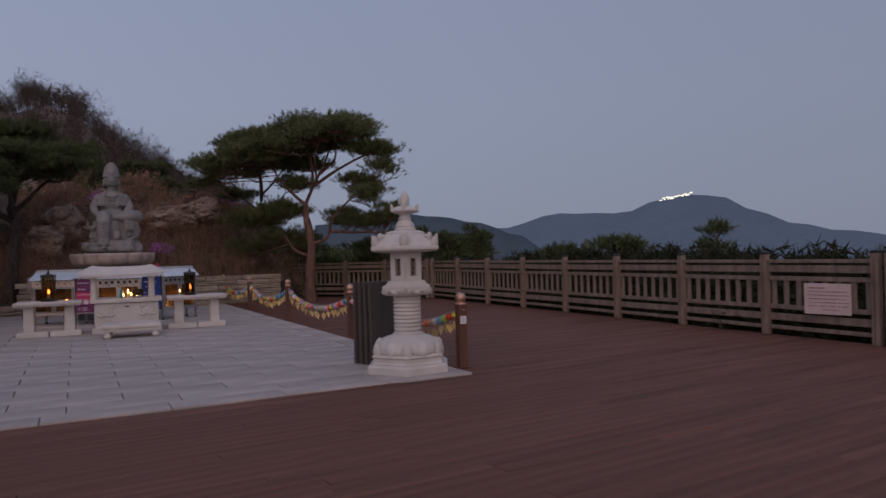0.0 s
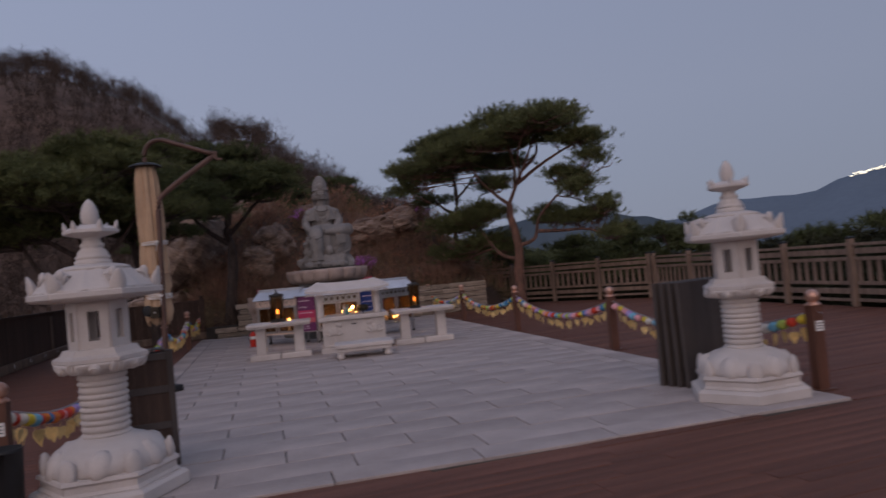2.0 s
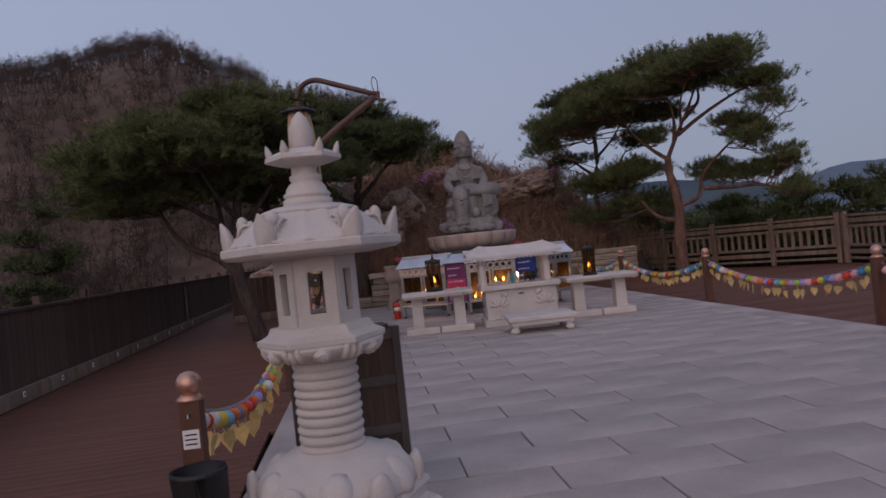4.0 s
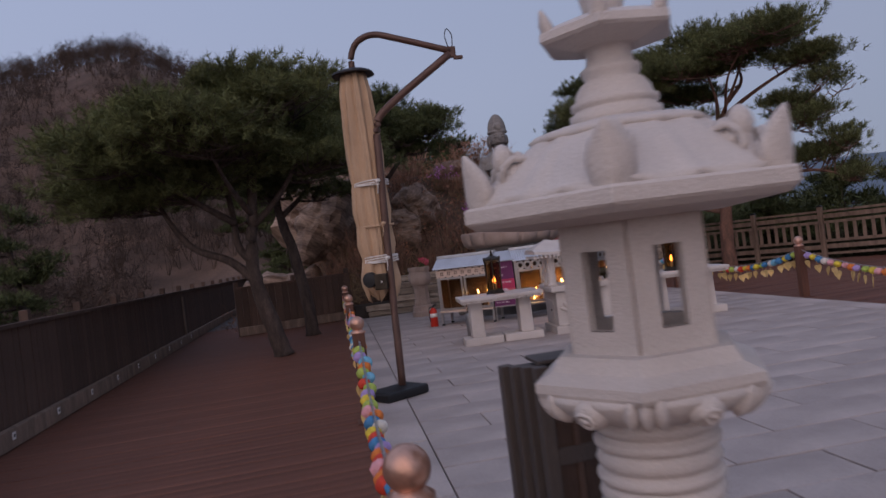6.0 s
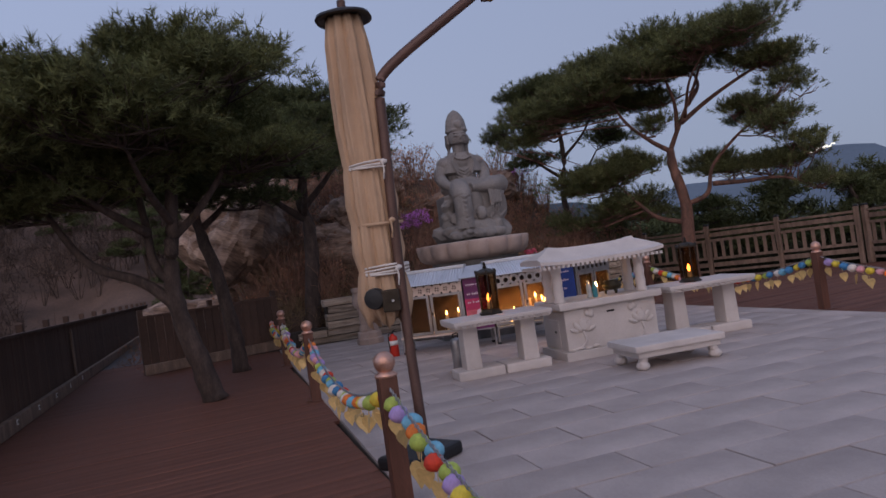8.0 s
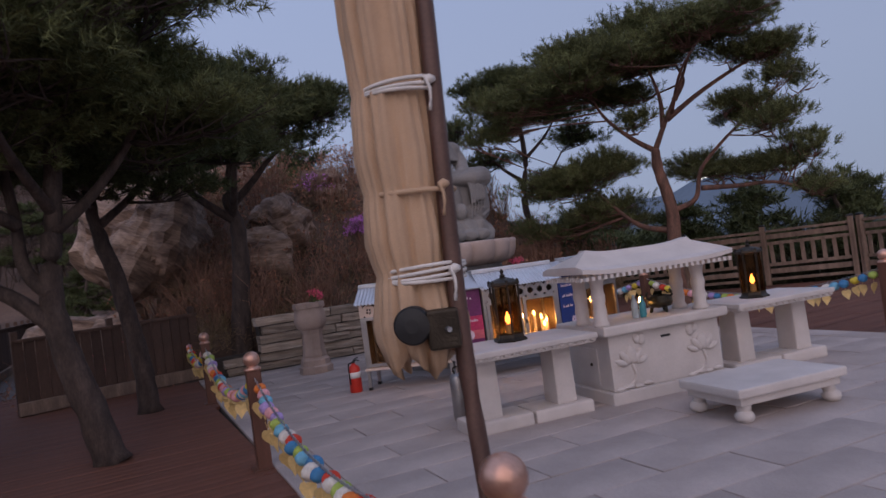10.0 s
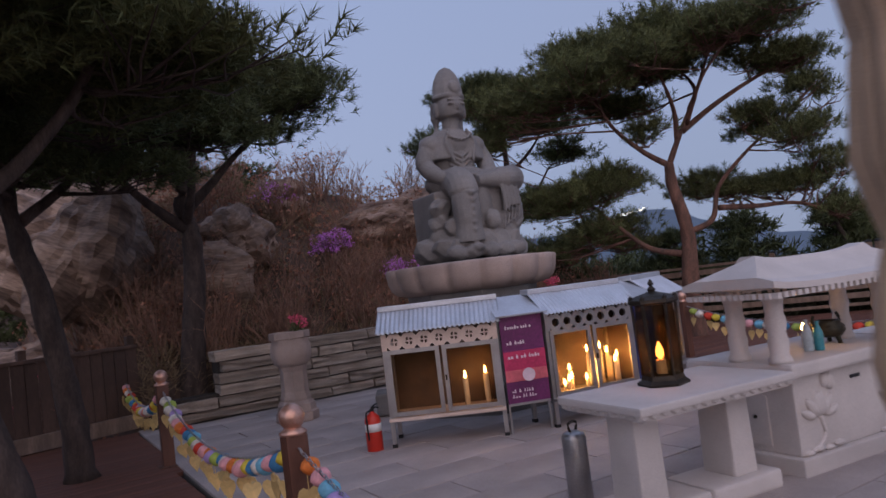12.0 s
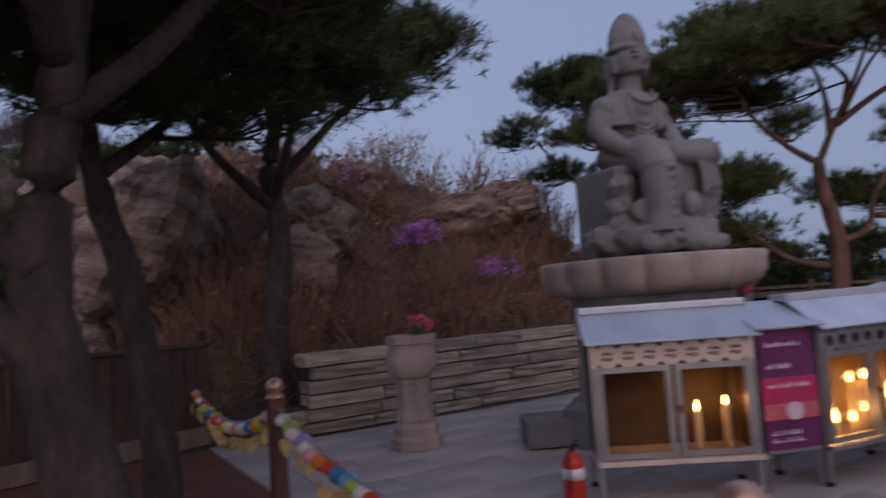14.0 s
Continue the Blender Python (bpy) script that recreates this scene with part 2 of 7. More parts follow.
# ---- the ground and the distance ----
def ridge(a, table):
    """Elevation in degrees at the bearing a, from (bearing, elevation) pairs."""
    for (a0, e0), (a1, e1) in zip(table, table[1:]):
        if a0 <= a <= a1:
            t = (a - a0) / (a1 - a0)
            t = t * t * (3 - 2 * t)
            return e0 + (e1 - e0) * t
    return table[0][1] if a < table[0][0] else table[-1][1]


NEAR_HILL = [(-75, 5), (-45, 10), (-30, 13.8), (-21, 16.2), (-12, 18.2), (-6, 16.4), (0, 11.0), (8, 9.3), (14, 7.8), (20, 4.4), (26, 0.5), (34, -6), (60, -14)]


def smooth(t):
    t = min(1, max(0, t))
    return t * t * (3 - 2 * t)


def right_line(y):
    return 10.25 + 0.075 * (y - 6.7)


def ground_z(x, y):
    """Height of the hill round the deck; flat below the deck itself."""
    bank = smooth((y - 25.6) / 4.1) * smooth((x + 3.2) / 2.4) * smooth((9.5 - x) / 3.5)
    z = -0.45 + 1.15 * smooth((y - 25.3) / 0.5) * smooth((x + 2.2) / 1.0) * smooth((9.0 - x) / 1.0)
    z += 2.75 * bank + 1.2 * bank * noise.noise(Vector((x * 0.45, y * 0.45, 0)))
    far = math.hypot(x, y - 10)
    a = math.degrees(math.atan2(x + 1, y - 6))
    rise = math.tan(radians(ridge(a, NEAR_HILL))) if -80 < a < 62 else -0.25
    out = smooth((far - 18) / 75)
    d = min(far, 140)
    hill = rise * d * out * (1.0 + 0.03 * noise.noise(Vector((x * 0.03, y * 0.03, 4))))
    if far > 140:
        hill -= (far - 140) * 0.45 * (1 if rise > 0 else 0.5)
    hill = max(hill, -190 + 6 * noise.noise(Vector((x * 0.003, y * 0.003, 1))))
    drop = -5.0 * smooth((x - 13.0) / 8.0) - 1.6 * smooth((-6.1 - x) / 3.0)
    drop += 0.95 * smooth((x - right_line(y) - 0.7) / 1.6) * smooth((21 - x) / 5) * smooth((23.5 - y) / 3)
    return z + hill + drop + 0.25 * noise.noise(Vector((x * 0.2, y * 0.2, 2))) * smooth((far - 17) / 6)


def build_ground():
    bm = bmesh.new()
    radii = [0.0] + [1.6 * k for k in range(1, 26)] + [40 * 1.09 ** k for k in range(1, 56)]
    n = 144
    rings = []
    for r in radii:
        if r == 0:
            rings.append([bm.verts.new((2, 14, -0.45))])
            continue
        ring = []
        for i in range(n):
            a = 2 * math.pi * i / n
            x, y = 2 + r * math.sin(a), 14 + r * math.cos(a)
            ring.append(bm.verts.new((x, y, ground_z(x, y))))
        rings.append(ring)
    for i in range(n):
        bm.faces.new((rings[0][0], rings[1][(i + 1) % n], rings[1][i]))
    for a, b in zip(rings[1:], rings[2:]):
        for i in range(n):
            j = (i + 1) % n
            bm.faces.new((a[i], a[j], b[j], b[i]))
    bmesh.ops.recalc_face_normals(bm, faces=bm.faces)
    ob = part("ground", bm, LAWN_SOIL, smooth=True)
    tagged(ob, "dry brown hillside soil falling away into the valley", "ground", kind="structure")


build_ground()


def build_mountain(name, table, dist, base, material, label, wobble, seed):
    """A far range as a rounded ridge with slopes, seen from the deck."""
    bm = bmesh.new()
    a0, a1 = table[0][0], table[-1][0]
    rows = []
    n = 90
    for i in range(n + 1):
        a = a0 + (a1 - a0) * i / n
        e = ridge(a, table) + wobble * noise.noise(Vector((a * 0.55, seed, 0))) + wobble * 0.4 * noise.noise(Vector((a * 2.1, seed, 3)))
        top = dist * math.tan(radians(e)) + 1.5
        col = []
        for k in range(11):
            t = k / 10
            d = dist * (0.72 + 0.28 * t)
            z = base + (top - base) * (t ** 0.8) * (1 + 0.05 * noise.noise(Vector((a * 0.8, t * 4, seed))) * (1 - t))
            col.append(bm.verts.new((d * math.sin(radians(a)), d * math.cos(radians(a)), z)))
        col.append(bm.verts.new((dist * 1.2 * math.sin(radians(a)), dist * 1.2 * math.cos(radians(a)), base)))
        rows.append(col)
    for p, q in zip(rows, rows[1:]):
        for k in range(11):
            bm.faces.new((p[k], q[k], q[k + 1], p[k + 1]))
    ob = part(name, bm, material, smooth=True)
    return tagged(ob, label, "mountain", kind="structure")


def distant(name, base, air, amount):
    """Far slopes: woods, their blue veil of air painted in as a faint glow."""
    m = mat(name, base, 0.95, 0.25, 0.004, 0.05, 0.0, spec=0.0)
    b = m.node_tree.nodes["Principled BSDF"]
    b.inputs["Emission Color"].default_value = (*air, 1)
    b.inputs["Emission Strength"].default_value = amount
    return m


FAR1 = distant("painted_haze_mountain", (0.035, 0.045, 0.06), (0.20, 0.26, 0.42), 0.22)
FAR2 = distant("painted_haze_foothill", (0.035, 0.045, 0.055), (0.19, 0.25, 0.37), 0.10)
FAR3 = distant("painted_haze_lowland", (0.035, 0.045, 0.06), (0.22, 0.27, 0.38), 0.40)
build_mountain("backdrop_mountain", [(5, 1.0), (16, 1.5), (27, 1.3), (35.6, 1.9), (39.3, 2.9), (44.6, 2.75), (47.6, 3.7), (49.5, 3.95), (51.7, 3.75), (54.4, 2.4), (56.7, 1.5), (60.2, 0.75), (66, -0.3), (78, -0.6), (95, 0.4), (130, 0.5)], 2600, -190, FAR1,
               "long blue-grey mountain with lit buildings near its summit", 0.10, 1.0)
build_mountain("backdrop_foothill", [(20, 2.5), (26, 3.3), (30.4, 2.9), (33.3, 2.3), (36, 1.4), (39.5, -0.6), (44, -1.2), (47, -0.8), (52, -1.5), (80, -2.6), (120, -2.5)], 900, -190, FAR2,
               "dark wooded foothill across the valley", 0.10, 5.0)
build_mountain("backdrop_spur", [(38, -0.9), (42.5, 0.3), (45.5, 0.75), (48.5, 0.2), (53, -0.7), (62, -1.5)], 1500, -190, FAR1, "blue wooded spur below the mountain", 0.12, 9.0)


def summit_lights():
    bm = bmesh.new()
    rng = random.Random(4)
    for i in range(26):
        a = 47.5 + 2.3 * i / 26 + rng.uniform(-0.05, 0.05)
        e = 3.70 + 0.35 * i / 26 + rng.uniform(-0.13, 0.06)
        d = 2500
        s = rng.uniform(1.6, 4.0)
        box(bm, (d * math.sin(radians(a)), d * math.cos(radians(a)), d * math.tan(radians(e)) + 1.5), (s * 1.8, s * 1.8, s))
    ob = part("summit_buildings", bm, glowing("far_window_light", (1.0, 0.95, 0.78), 0.95))
    tagged(ob, "cluster of lit buildings high on a far mountain", "buildings", kind="stuff")


summit_lights()

# ---- the paved court ----
COURT_TURN = -2.85
COURT = pose(-2.42, 8.80, 0, 0, 0, COURT_TURN)
COURT_W, COURT_L = 6.95, 16.6


def on_court(u, v, z=0.0):
    return COURT @ Vector((u, v, z))


bm = bmesh.new()
box(bm, (COURT_W / 2, COURT_L / 2, -0.14), (COURT_W, COURT_L, 0.26))
court = part("paved_court", bm, JOINT, at=COURT)
tagged(court, "pale granite paving laid in running bond", "pavement", kind="structure")


# ---- the fences ----
def left_line(y):
    return -5.85 + 0.03 * (y - 15)


def rail_fence(x0, y0, x1, y1, count, label):
    """Post and rail fence with short balusters between the middle rails; one object for each stretch."""
    fence = thing("fence", x0, y0, 0, math.degrees(math.atan2(y1 - y0, x1 - x0)), label, "fence", "rail fences of the deck")
    length = math.hypot(x1 - x0, y1 - y0)
    step = length / count
    bm = bmesh.new()
    box(bm, (0, 0, 0.66), (0.11, 0.11, 1.32), bevel=0.008)
    for s in (-1, 1):
        box(bm, (0.03 * s, -0.062, 0.64), (0.035, 0.02, 1.22), bevel=0.004)
    post = part("post", bm, FENCE, fence)
    bm = bmesh.new()
    lathe(bm, [(0.085, 1.322), (0.085, 1.345), (0.06, 1.365), (0.0, 1.37)], 4, 45)
    part("cap", bm, BLACK, post, "dark metal cap")
    for i in range(1, count + 1):
        p = post.copy()
        scene.collection.objects.link(p)
        p.matrix_basis = pose(step * i, 0, 0)
        c = post.children[0].copy()
        scene.collection.objects.link(c)
        c.parent = p
    slat = bmesh.new()
    box(slat, (0, 0, 0), (0.085, 0.025, 0.46), bevel=0.004)
    slat_mesh = bpy.data.meshes.new("baluster")
    slat.to_mesh(slat_mesh)
    slat.free()
    slat_mesh.materials.append(FENCE)
    rng = random.Random(int(x0 * 10 + y0))
    for i in range(count):
        for z, h, dy in ((1.21, 0.055, 0.0), (1.08, 0.11, 0.03), (0.93, 0.07, 0.03), (0.46, 0.07, 0.03), (0.30, 0.11, 0.03), (0.13, 0.06, 0.03)):
            bm = bmesh.new()
            box(bm, (0, 0, 0), (step - 0.115, 0.045, h), bevel=0.006)
            part("rail", bm, FENCE, fence, at=pose(step * (i + 0.5), dy, z + rng.uniform(-0.006, 0.006), 0, rng.uniform(-0.3, 0.3), 0))
        n = 8
        for k in range(n):
            piece("baluster", slat_mesh, pose(step * i + 0.14 + (step - 0.28) * k / (n - 1), 0.035 + rng.uniform(-0.003, 0.003), 0.695, 0, rng.uniform(-1, 1), 0), fence)
    return fence


RAIL = "weathered brown timber rail fence with upright slats and capped posts"
rail_fence(right_line(21.6), 21.6, right_line(6.7), 6.7, 8, RAIL)
rail_fence(right_line(6.7) - 0.012, 6.5, right_line(-7.0), -7.0, 8, RAIL)
rail_fence(7.9, 27.8, right_line(21.75) - 0.1, 21.75, 4, RAIL)


def board_fence(x0, y0, x1, y1, h, label, back):
    """Close-boarded fence on a timber kerb, its posts standing a little above the boards."""
    f = thing("board_fence", x0, y0, 0, math.degrees(math.atan2(y1 - y0, x1 - x0)), label, "fence", "boarded fences of the walkway")
    length = math.hypot(x1 - x0, y1 - y0)
    rng = random.Random(int(length * 7))
    bm = bmesh.new()
    box(bm, (length / 2, 0.0, h - 0.03), (length, 0.09, 0.05), bevel=0.006)
    part("top_rail", bm, FENCE_DARK, f)
    bm = bmesh.new()
    box(bm, (length / 2, -0.06 * back, 0.11), (length, 0.09, 0.20), bevel=0.01)
    part("kerb_beam", bm, FENCE, f, "greyed timber kerb beam")
    n = int(length / 0.16)
    bm = bmesh.new()
    box(bm, (0, 0, 0), (0.152, 0.024, h - 0.09), bevel=0.003)
    me = bpy.data.meshes.new("board")
    bm.to_mesh(me)
    bm.free()
    me.materials.append(FENCE_DARK)
    for i in range(n):
        piece("board", me, pose((i + 0.5) * length / n, 0.012 * back + rng.uniform(-0.003, 0.003), (h - 0.06) / 2 + 0.02, 0, 0, rng.uniform(-1, 1)), f)
    m = max(2, int(length / 1.8))
    bm = bmesh.new()
    box(bm, (0, 0.075 * back, h / 2 + 0.06), (0.10, 0.10, h + 0.12), bevel=0.008)
    me2 = bpy.data.meshes.new("post")
    bm.to_mesh(me2)
    bm.free()
    me2.materials.append(FENCE_DARK)
    for i in range(m + 1):
        piece("post", me2, pose(0.06 + (length - 0.12) * i / m, 0, 0), f)
    return f


WALKFENCE = "dark brown close-boarded timber fence along the deck"
lf = board_fence(left_line(-7), -7, left_line(44), 44, 1.27, WALKFENCE, 1)
board_fence(-4.25, 25.0, -1.45, 25.75, 1.18, "dark boarded timber screen behind the pines", 1)
for i in range(14):
    y = 9.3 + 1.25 * i
    plate = bmesh.new()
    box(plate, (0, 0, 0), (0.006, 0.075, 0.075))
    b = part("plate", plate, WHITE, None, at=pose(left_line(y) + 0.118, y, 0.14, 0, 0, -1.7))
    hole = bmesh.new()
    box(hole, (0.004, 0, 0), (0.006, 0.03, 0.03))
    part("socket", hole, BLACK, b, "dark socket")
    tagged(b, "small pale square metal plate on the timber kerb", "plate", "kerb plates")
bm = bmesh.new()
box(bm, (0, 0, 0.62), (0.11, 0.03, 1.0), bevel=0.004)
strip = part("pale_post", bm, FENCE, None, at=pose(left_line(25.4) + 0.045, 25.4, 0, 0, 0, 88))
tagged(strip, "pale grey weathered post fixed to the boarded fence", "post")

# walkway beyond the deck
bm = bmesh.new()
box(bm, (-4.95, 36.5, -0.06), (1.6, 19.0, 0.09))
walkway = part("walkway", bm, PATH_GREY)
tagged(walkway, "grey surfaced walkway leading off between fences", "path", kind="structure")

# timber base that closes the deck from below
bm = bmesh.new()
box(bm, (2.6, 10.6, -0.22), (17.4, 35.2, 0.20))
deck_base = part("deck_frame", bm, FENCE_DARK)
tagged(deck_base, "dark timber frame under the deck boards", "deck", kind="structure")

# stone wall behind the court
WALL_X0, WALL_X1, WALL_Y = -0.53, 7.3, 25.08
bm = bmesh.new()
box(bm, ((WALL_X0 + WALL_X1) / 2, WALL_Y + 0.24, 0.44), (WALL_X1 - WALL_X0 - 0.06, 0.30, 0.88))
box(bm, (-0.95, WALL_Y + 0.20, 0.17), (1.0, 0.30, 0.34))
stone_wall = part("wall_stone", bm, JOINT)
stone_wall.data.materials[0] = mat("dark_wall_joint", (0.05, 0.042, 0.036), 0.95, 0.3, 6, 80, 0.3)
tagged(stone_wall, "low retaining wall of stacked long grey-brown stones", "wall", kind="structure")


# ---- stone lanterns ----
def hexring(r, turn=0):
    return [(r * math.cos(radians(60 * i + turn)), r * math.sin(radians(60 * i + turn))) for i in range(6)]


def stone_lantern(x, y, label):
    """Six-sided granite lantern: stepped foot, lotus dome, ringed shaft, lotus cup, pierced chamber, flared roof with corner crests, finial."""
    top = thing("stone_lantern", x, y, 0, 0, label, "lantern", "stone lanterns of the court")
    bm = bmesh.new()
    lathe(bm, [(0.55, 0.0), (0.57, 0.02), (0.57, 0.10), (0.54, 0.125)], 6)
    lathe(bm, [(0.50, 0.12), (0.505, 0.135), (0.485, 0.155), (0.485, 0.20), (0.51, 0.22), (0.50, 0.245), (0.44, 0.255)], 6)
    part("foot", bm, GRANITE, top)
    bm = bmesh.new()
    lathe(bm, [(0.41, 0.245), (0.425, 0.27), (0.41, 0.335), (0.36, 0.40), (0.28, 0.445), (0.21, 0.465), (0.20, 0.48)], 48, lobes=lambda k, a: 1 + (0.035 if k < 5 else 0) * abs(math.cos(4 * a)))
    part("lotus_dome", bm, GRANITE, top, smooth=True)
    for i in range(6):
        a = radians(60 * i)
        bm = bmesh.new()
        blob(bm, (0, 0, 0.01), (0.075, 0.04, 0.105), i, 0.25, 2)
        part("petal_tip", bm, GRANITE, top, smooth=True, at=pose(0.44 * math.cos(a), 0.44 * math.sin(a), 0.285, 0, 0, 60 * i + 90))
        b = radians(60 * i + 30)
        bm = bmesh.new()
        blob(bm, (0, 0, 0), (0.10, 0.06, 0.115), i + 9, 0.2, 2)
        part("carved_petal", bm, GRANITE, top, smooth=True, at=pose(0.375 * math.cos(b), 0.385 * math.sin(b), 0.325, -25, 0, 60 * i + 120))
    prof = [(0.165, 0.46)]
    for k in range(5):
        z = 0.475 + 0.098 * k
        prof += [(0.172, z), (0.180, z + 0.010), (0.180, z + 0.022), (0.172, z + 0.030), (0.160, z + 0.034), (0.160, z + 0.040), (0.171, z + 0.046), (0.178, z + 0.065), (0.171, z + 0.086), (0.160, z + 0.092)]
    prof += [(0.165, 0.97), (0.15, 0.985)]
    bm = bmesh.new()
    lathe(bm, prof, 32)
    part("shaft", bm, GRANITE, top, smooth=True)
    bm = bmesh.new()
    lathe(bm, [(0.17, 0.955), (0.21, 0.965), (0.275, 1.0), (0.305, 1.035), (0.305, 1.05)], 48, lobes=lambda k, a: 1 + 0.05 * abs(math.sin(6 * a)) * (k > 0))
    cup = part("lotus_cup", bm, GRANITE, top, smooth=True)
    for i in range(12):
        a = radians(30 * i)
        bm = bmesh.new()
        if i % 2:
            blob(bm, (0, 0, 0), (0.050, 0.034, 0.046), i, 0.08, 2)
            tube(bm, [((0.006 + 0.0022 * k) * math.cos(0.8 * k), -0.032 + 0.0006 * k, (0.006 + 0.0022 * k) * math.sin(0.8 * k)) for k in range(13)], 0.006, 5)
        else:
            for dx in (-0.036, 0.0, 0.036):
                blob(bm, (dx, 0.004 * abs(dx) / 0.036, 0.006), (0.021, 0.030, 0.052), i + 1, 0.08, 2)
        r = 0.285 if i % 2 else 0.292
        part("hanging_petal", bm, GRANITE, cup, smooth=True, at=pose(r * math.cos(a), r * math.sin(a), 1.010, 32, 0, 30 * i + 90))
    bm = bmesh.new()
    lathe(bm, [(0.335, 1.045), (0.345, 1.06), (0.345, 1.085), (0.29, 1.11), (0.265, 1.15), (0.23, 1.152)], 6)
    part("chamber_base", bm, GRANITE, top)
    ro, ri = 0.222, 0.185
    for i in range(6):
        bm = bmesh.new()
        p, q = (Vector((*hexring(ro)[j % 6], 0)) for j in (i, i + 1))
        d = q - p
        mid, ang = (p + q) / 2 * ((ro + ri) / 2 / ro), math.degrees(math.atan2(d.y, d.x))
        w = d.length
        outer = [(-w * 0.47, 1.15), (w * 0.47, 1.15), (w * 0.47, 1.51), (-w * 0.47, 1.51)]
        inner = [(-0.043, 1.215), (0.043, 1.215), (0.043, 1.435), (-0.043, 1.435)]
        to = Matrix.Translation((mid.x, mid.y, 0)) @ Matrix.Rotation(radians(ang), 4, "Z")
        rims = [[bm.verts.new(to @ Vector((px, py, pz))) for px, pz in edge] for py in (-0.018, 0.018) for edge in (outer, inner)]
        for k in range(4):
            j = (k + 1) % 4
            bm.faces.new((rims[0][k], rims[0][j], rims[1][j], rims[1][k]))
            bm.faces.new((rims[2][j], rims[2][k], rims[3][k], rims[3][j]))
            bm.faces.new((rims[0][j], rims[0][k], rims[2][k], rims[2][j]))
            bm.faces.new((rims[1][k], rims[1][j], rims[3][j], rims[3][k]))
        bmesh.ops.recalc_face_normals(bm, faces=bm.faces)
        part("chamber_wall", bm, GRANITE, top, "granite slab pierced by a window")
    for i in range(6):
        p, q = (Vector((*hexring(ro - 0.006)[j % 6], 0)) for j in (i, i + 1))
        d, mid = q - p, (p + q) / 2
        bm = bmesh.new()
        for s in (-1, 1):
            box(bm, (s * 0.046, 0, 0), (0.012, 0.014, 0.23))
            box(bm, (0, 0, s * 0.116), (0.104, 0.014, 0.012))
        part("window_frame", bm, GRANITE, top, at=pose(mid.x, mid.y, 1.325, 0, 0, math.degrees(math.atan2(d.y, d.x))))
    bm = bmesh.new()
    def hexed(a):
        return math.cos(radians(30)) / math.cos(radians((math.degrees(a) % 60) - 30))
    lathe(bm, [(0.30, 1.508), (0.455, 1.518), (0.480, 1.532), (0.486, 1.538), (0.486, 1.572), (0.480, 1.580), (0.40, 1.586)], 6)
    for v in bm.verts:
        v.co.z += 0.012 * (v.co.xy.length / 0.486) ** 4
    roof = part("roof", bm, GRANITE, top)

    def drape(k, a):
        soft = min(1.0, max(0.0, (k - 2) / 5))
        fold = 0.014 * math.sin(18 * a + 0.7 * math.sin(5 * a)) + 0.009 * math.sin(30 * a + 1.3 * k / 8)
        return hexed(a) * (1 - soft) + (0.945 + 0.03 * math.cos(6 * a)) * soft + fold * (0.25 if k < 2 or k > 8 else 1.0)
    bm = bmesh.new()
    lathe(bm, [(0.463, 1.582), (0.470, 1.596), (0.452, 1.612), (0.425, 1.632), (0.392, 1.658), (0.356, 1.686), (0.322, 1.712), (0.292, 1.734), (0.268, 1.750), (0.25, 1.762), (0.22, 1.764)], 120, lobes=drape)
    for v in bm.verts:
        a = math.atan2(v.co.y, v.co.x)
        if v.co.z < 1.60:
            v.co.z += 0.007 * math.sin(15 * a) + 0.004 * math.sin(31 * a)
    part("draped_cover", bm, GRANITE, roof, "cloth-like folds carved over the roof", smooth=True)
    bm = bmesh.new()
    lathe(bm, [(0.225, 1.744), (0.262, 1.748), (0.270, 1.757), (0.248, 1.772), (0.20, 1.786), (0.15, 1.795), (0.11, 1.80)], 72, lobes=lambda k, a: 1 - 0.07 * abs(math.sin(3 * a)) + 0.02 * math.sin(15 * a))
    part("roof_collar", bm, GRANITE, top, smooth=True)
    for i in range(6):
        a = radians(60 * i)
        bm = bmesh.new()
        blob(bm, (0, 0, 0.042), (0.030, 0.052, 0.068), i + 3, 0.10, 3)
        for v in bm.verts:
            u = max(0.0, (v.co.z - 0.02) / 0.095)
            v.co.y *= 1 - 0.55 * u * u
            v.co.x = v.co.x * (1 - 0.55 * u) + 0.026 * u ** 1.4 - 0.6 * abs(v.co.y) * 0.4
        crest = part("corner_crest", bm, GRANITE, top, smooth=True, at=pose(0.440 * math.cos(a), 0.440 * math.sin(a), 1.590, 0, 0, 60 * i) @ Matrix.Diagonal((1.2, 1.2, 1.4, 1)))
        bm = bmesh.new()
        blob(bm, (-0.085, 0, 0.044), (0.040, 0.044, 0.052), i + 4, 0.08, 3)
        blob(bm, (-0.070, 0, 0.088), (0.027, 0.032, 0.036), i + 6, 0.08, 2)
        blob(bm, (-0.105, 0, 0.080), (0.022, 0.028, 0.026), i + 2, 0.08, 2)
        blob(bm, (-0.035, 0, 0.020), (0.050, 0.034, 0.022), i + 2, 0.10, 2)
        for v in bm.verts:
            if v.co.z > 0.11:
                v.co.y *= 0.75
        part("cloud_scroll", bm, GRANITE, crest, smooth=True)
        for t in (-1, 1):
            bm = bmesh.new()
            tube(bm, [(-0.085 + (0.012 + 0.0052 * k * 0.5) * math.cos(0.7 * k), t * 0.040, 0.048 + (0.012 + 0.0052 * k * 0.5) * math.sin(0.7 * k)) for k in range(16)], 0.0075, 6)
            blob(bm, (-0.085, t * 0.038, 0.048), (0.010, 0.010, 0.010), 1, 0.1, 1)
            part("spiral", bm, GRANITE, crest, smooth=True)
    bm = bmesh.new()
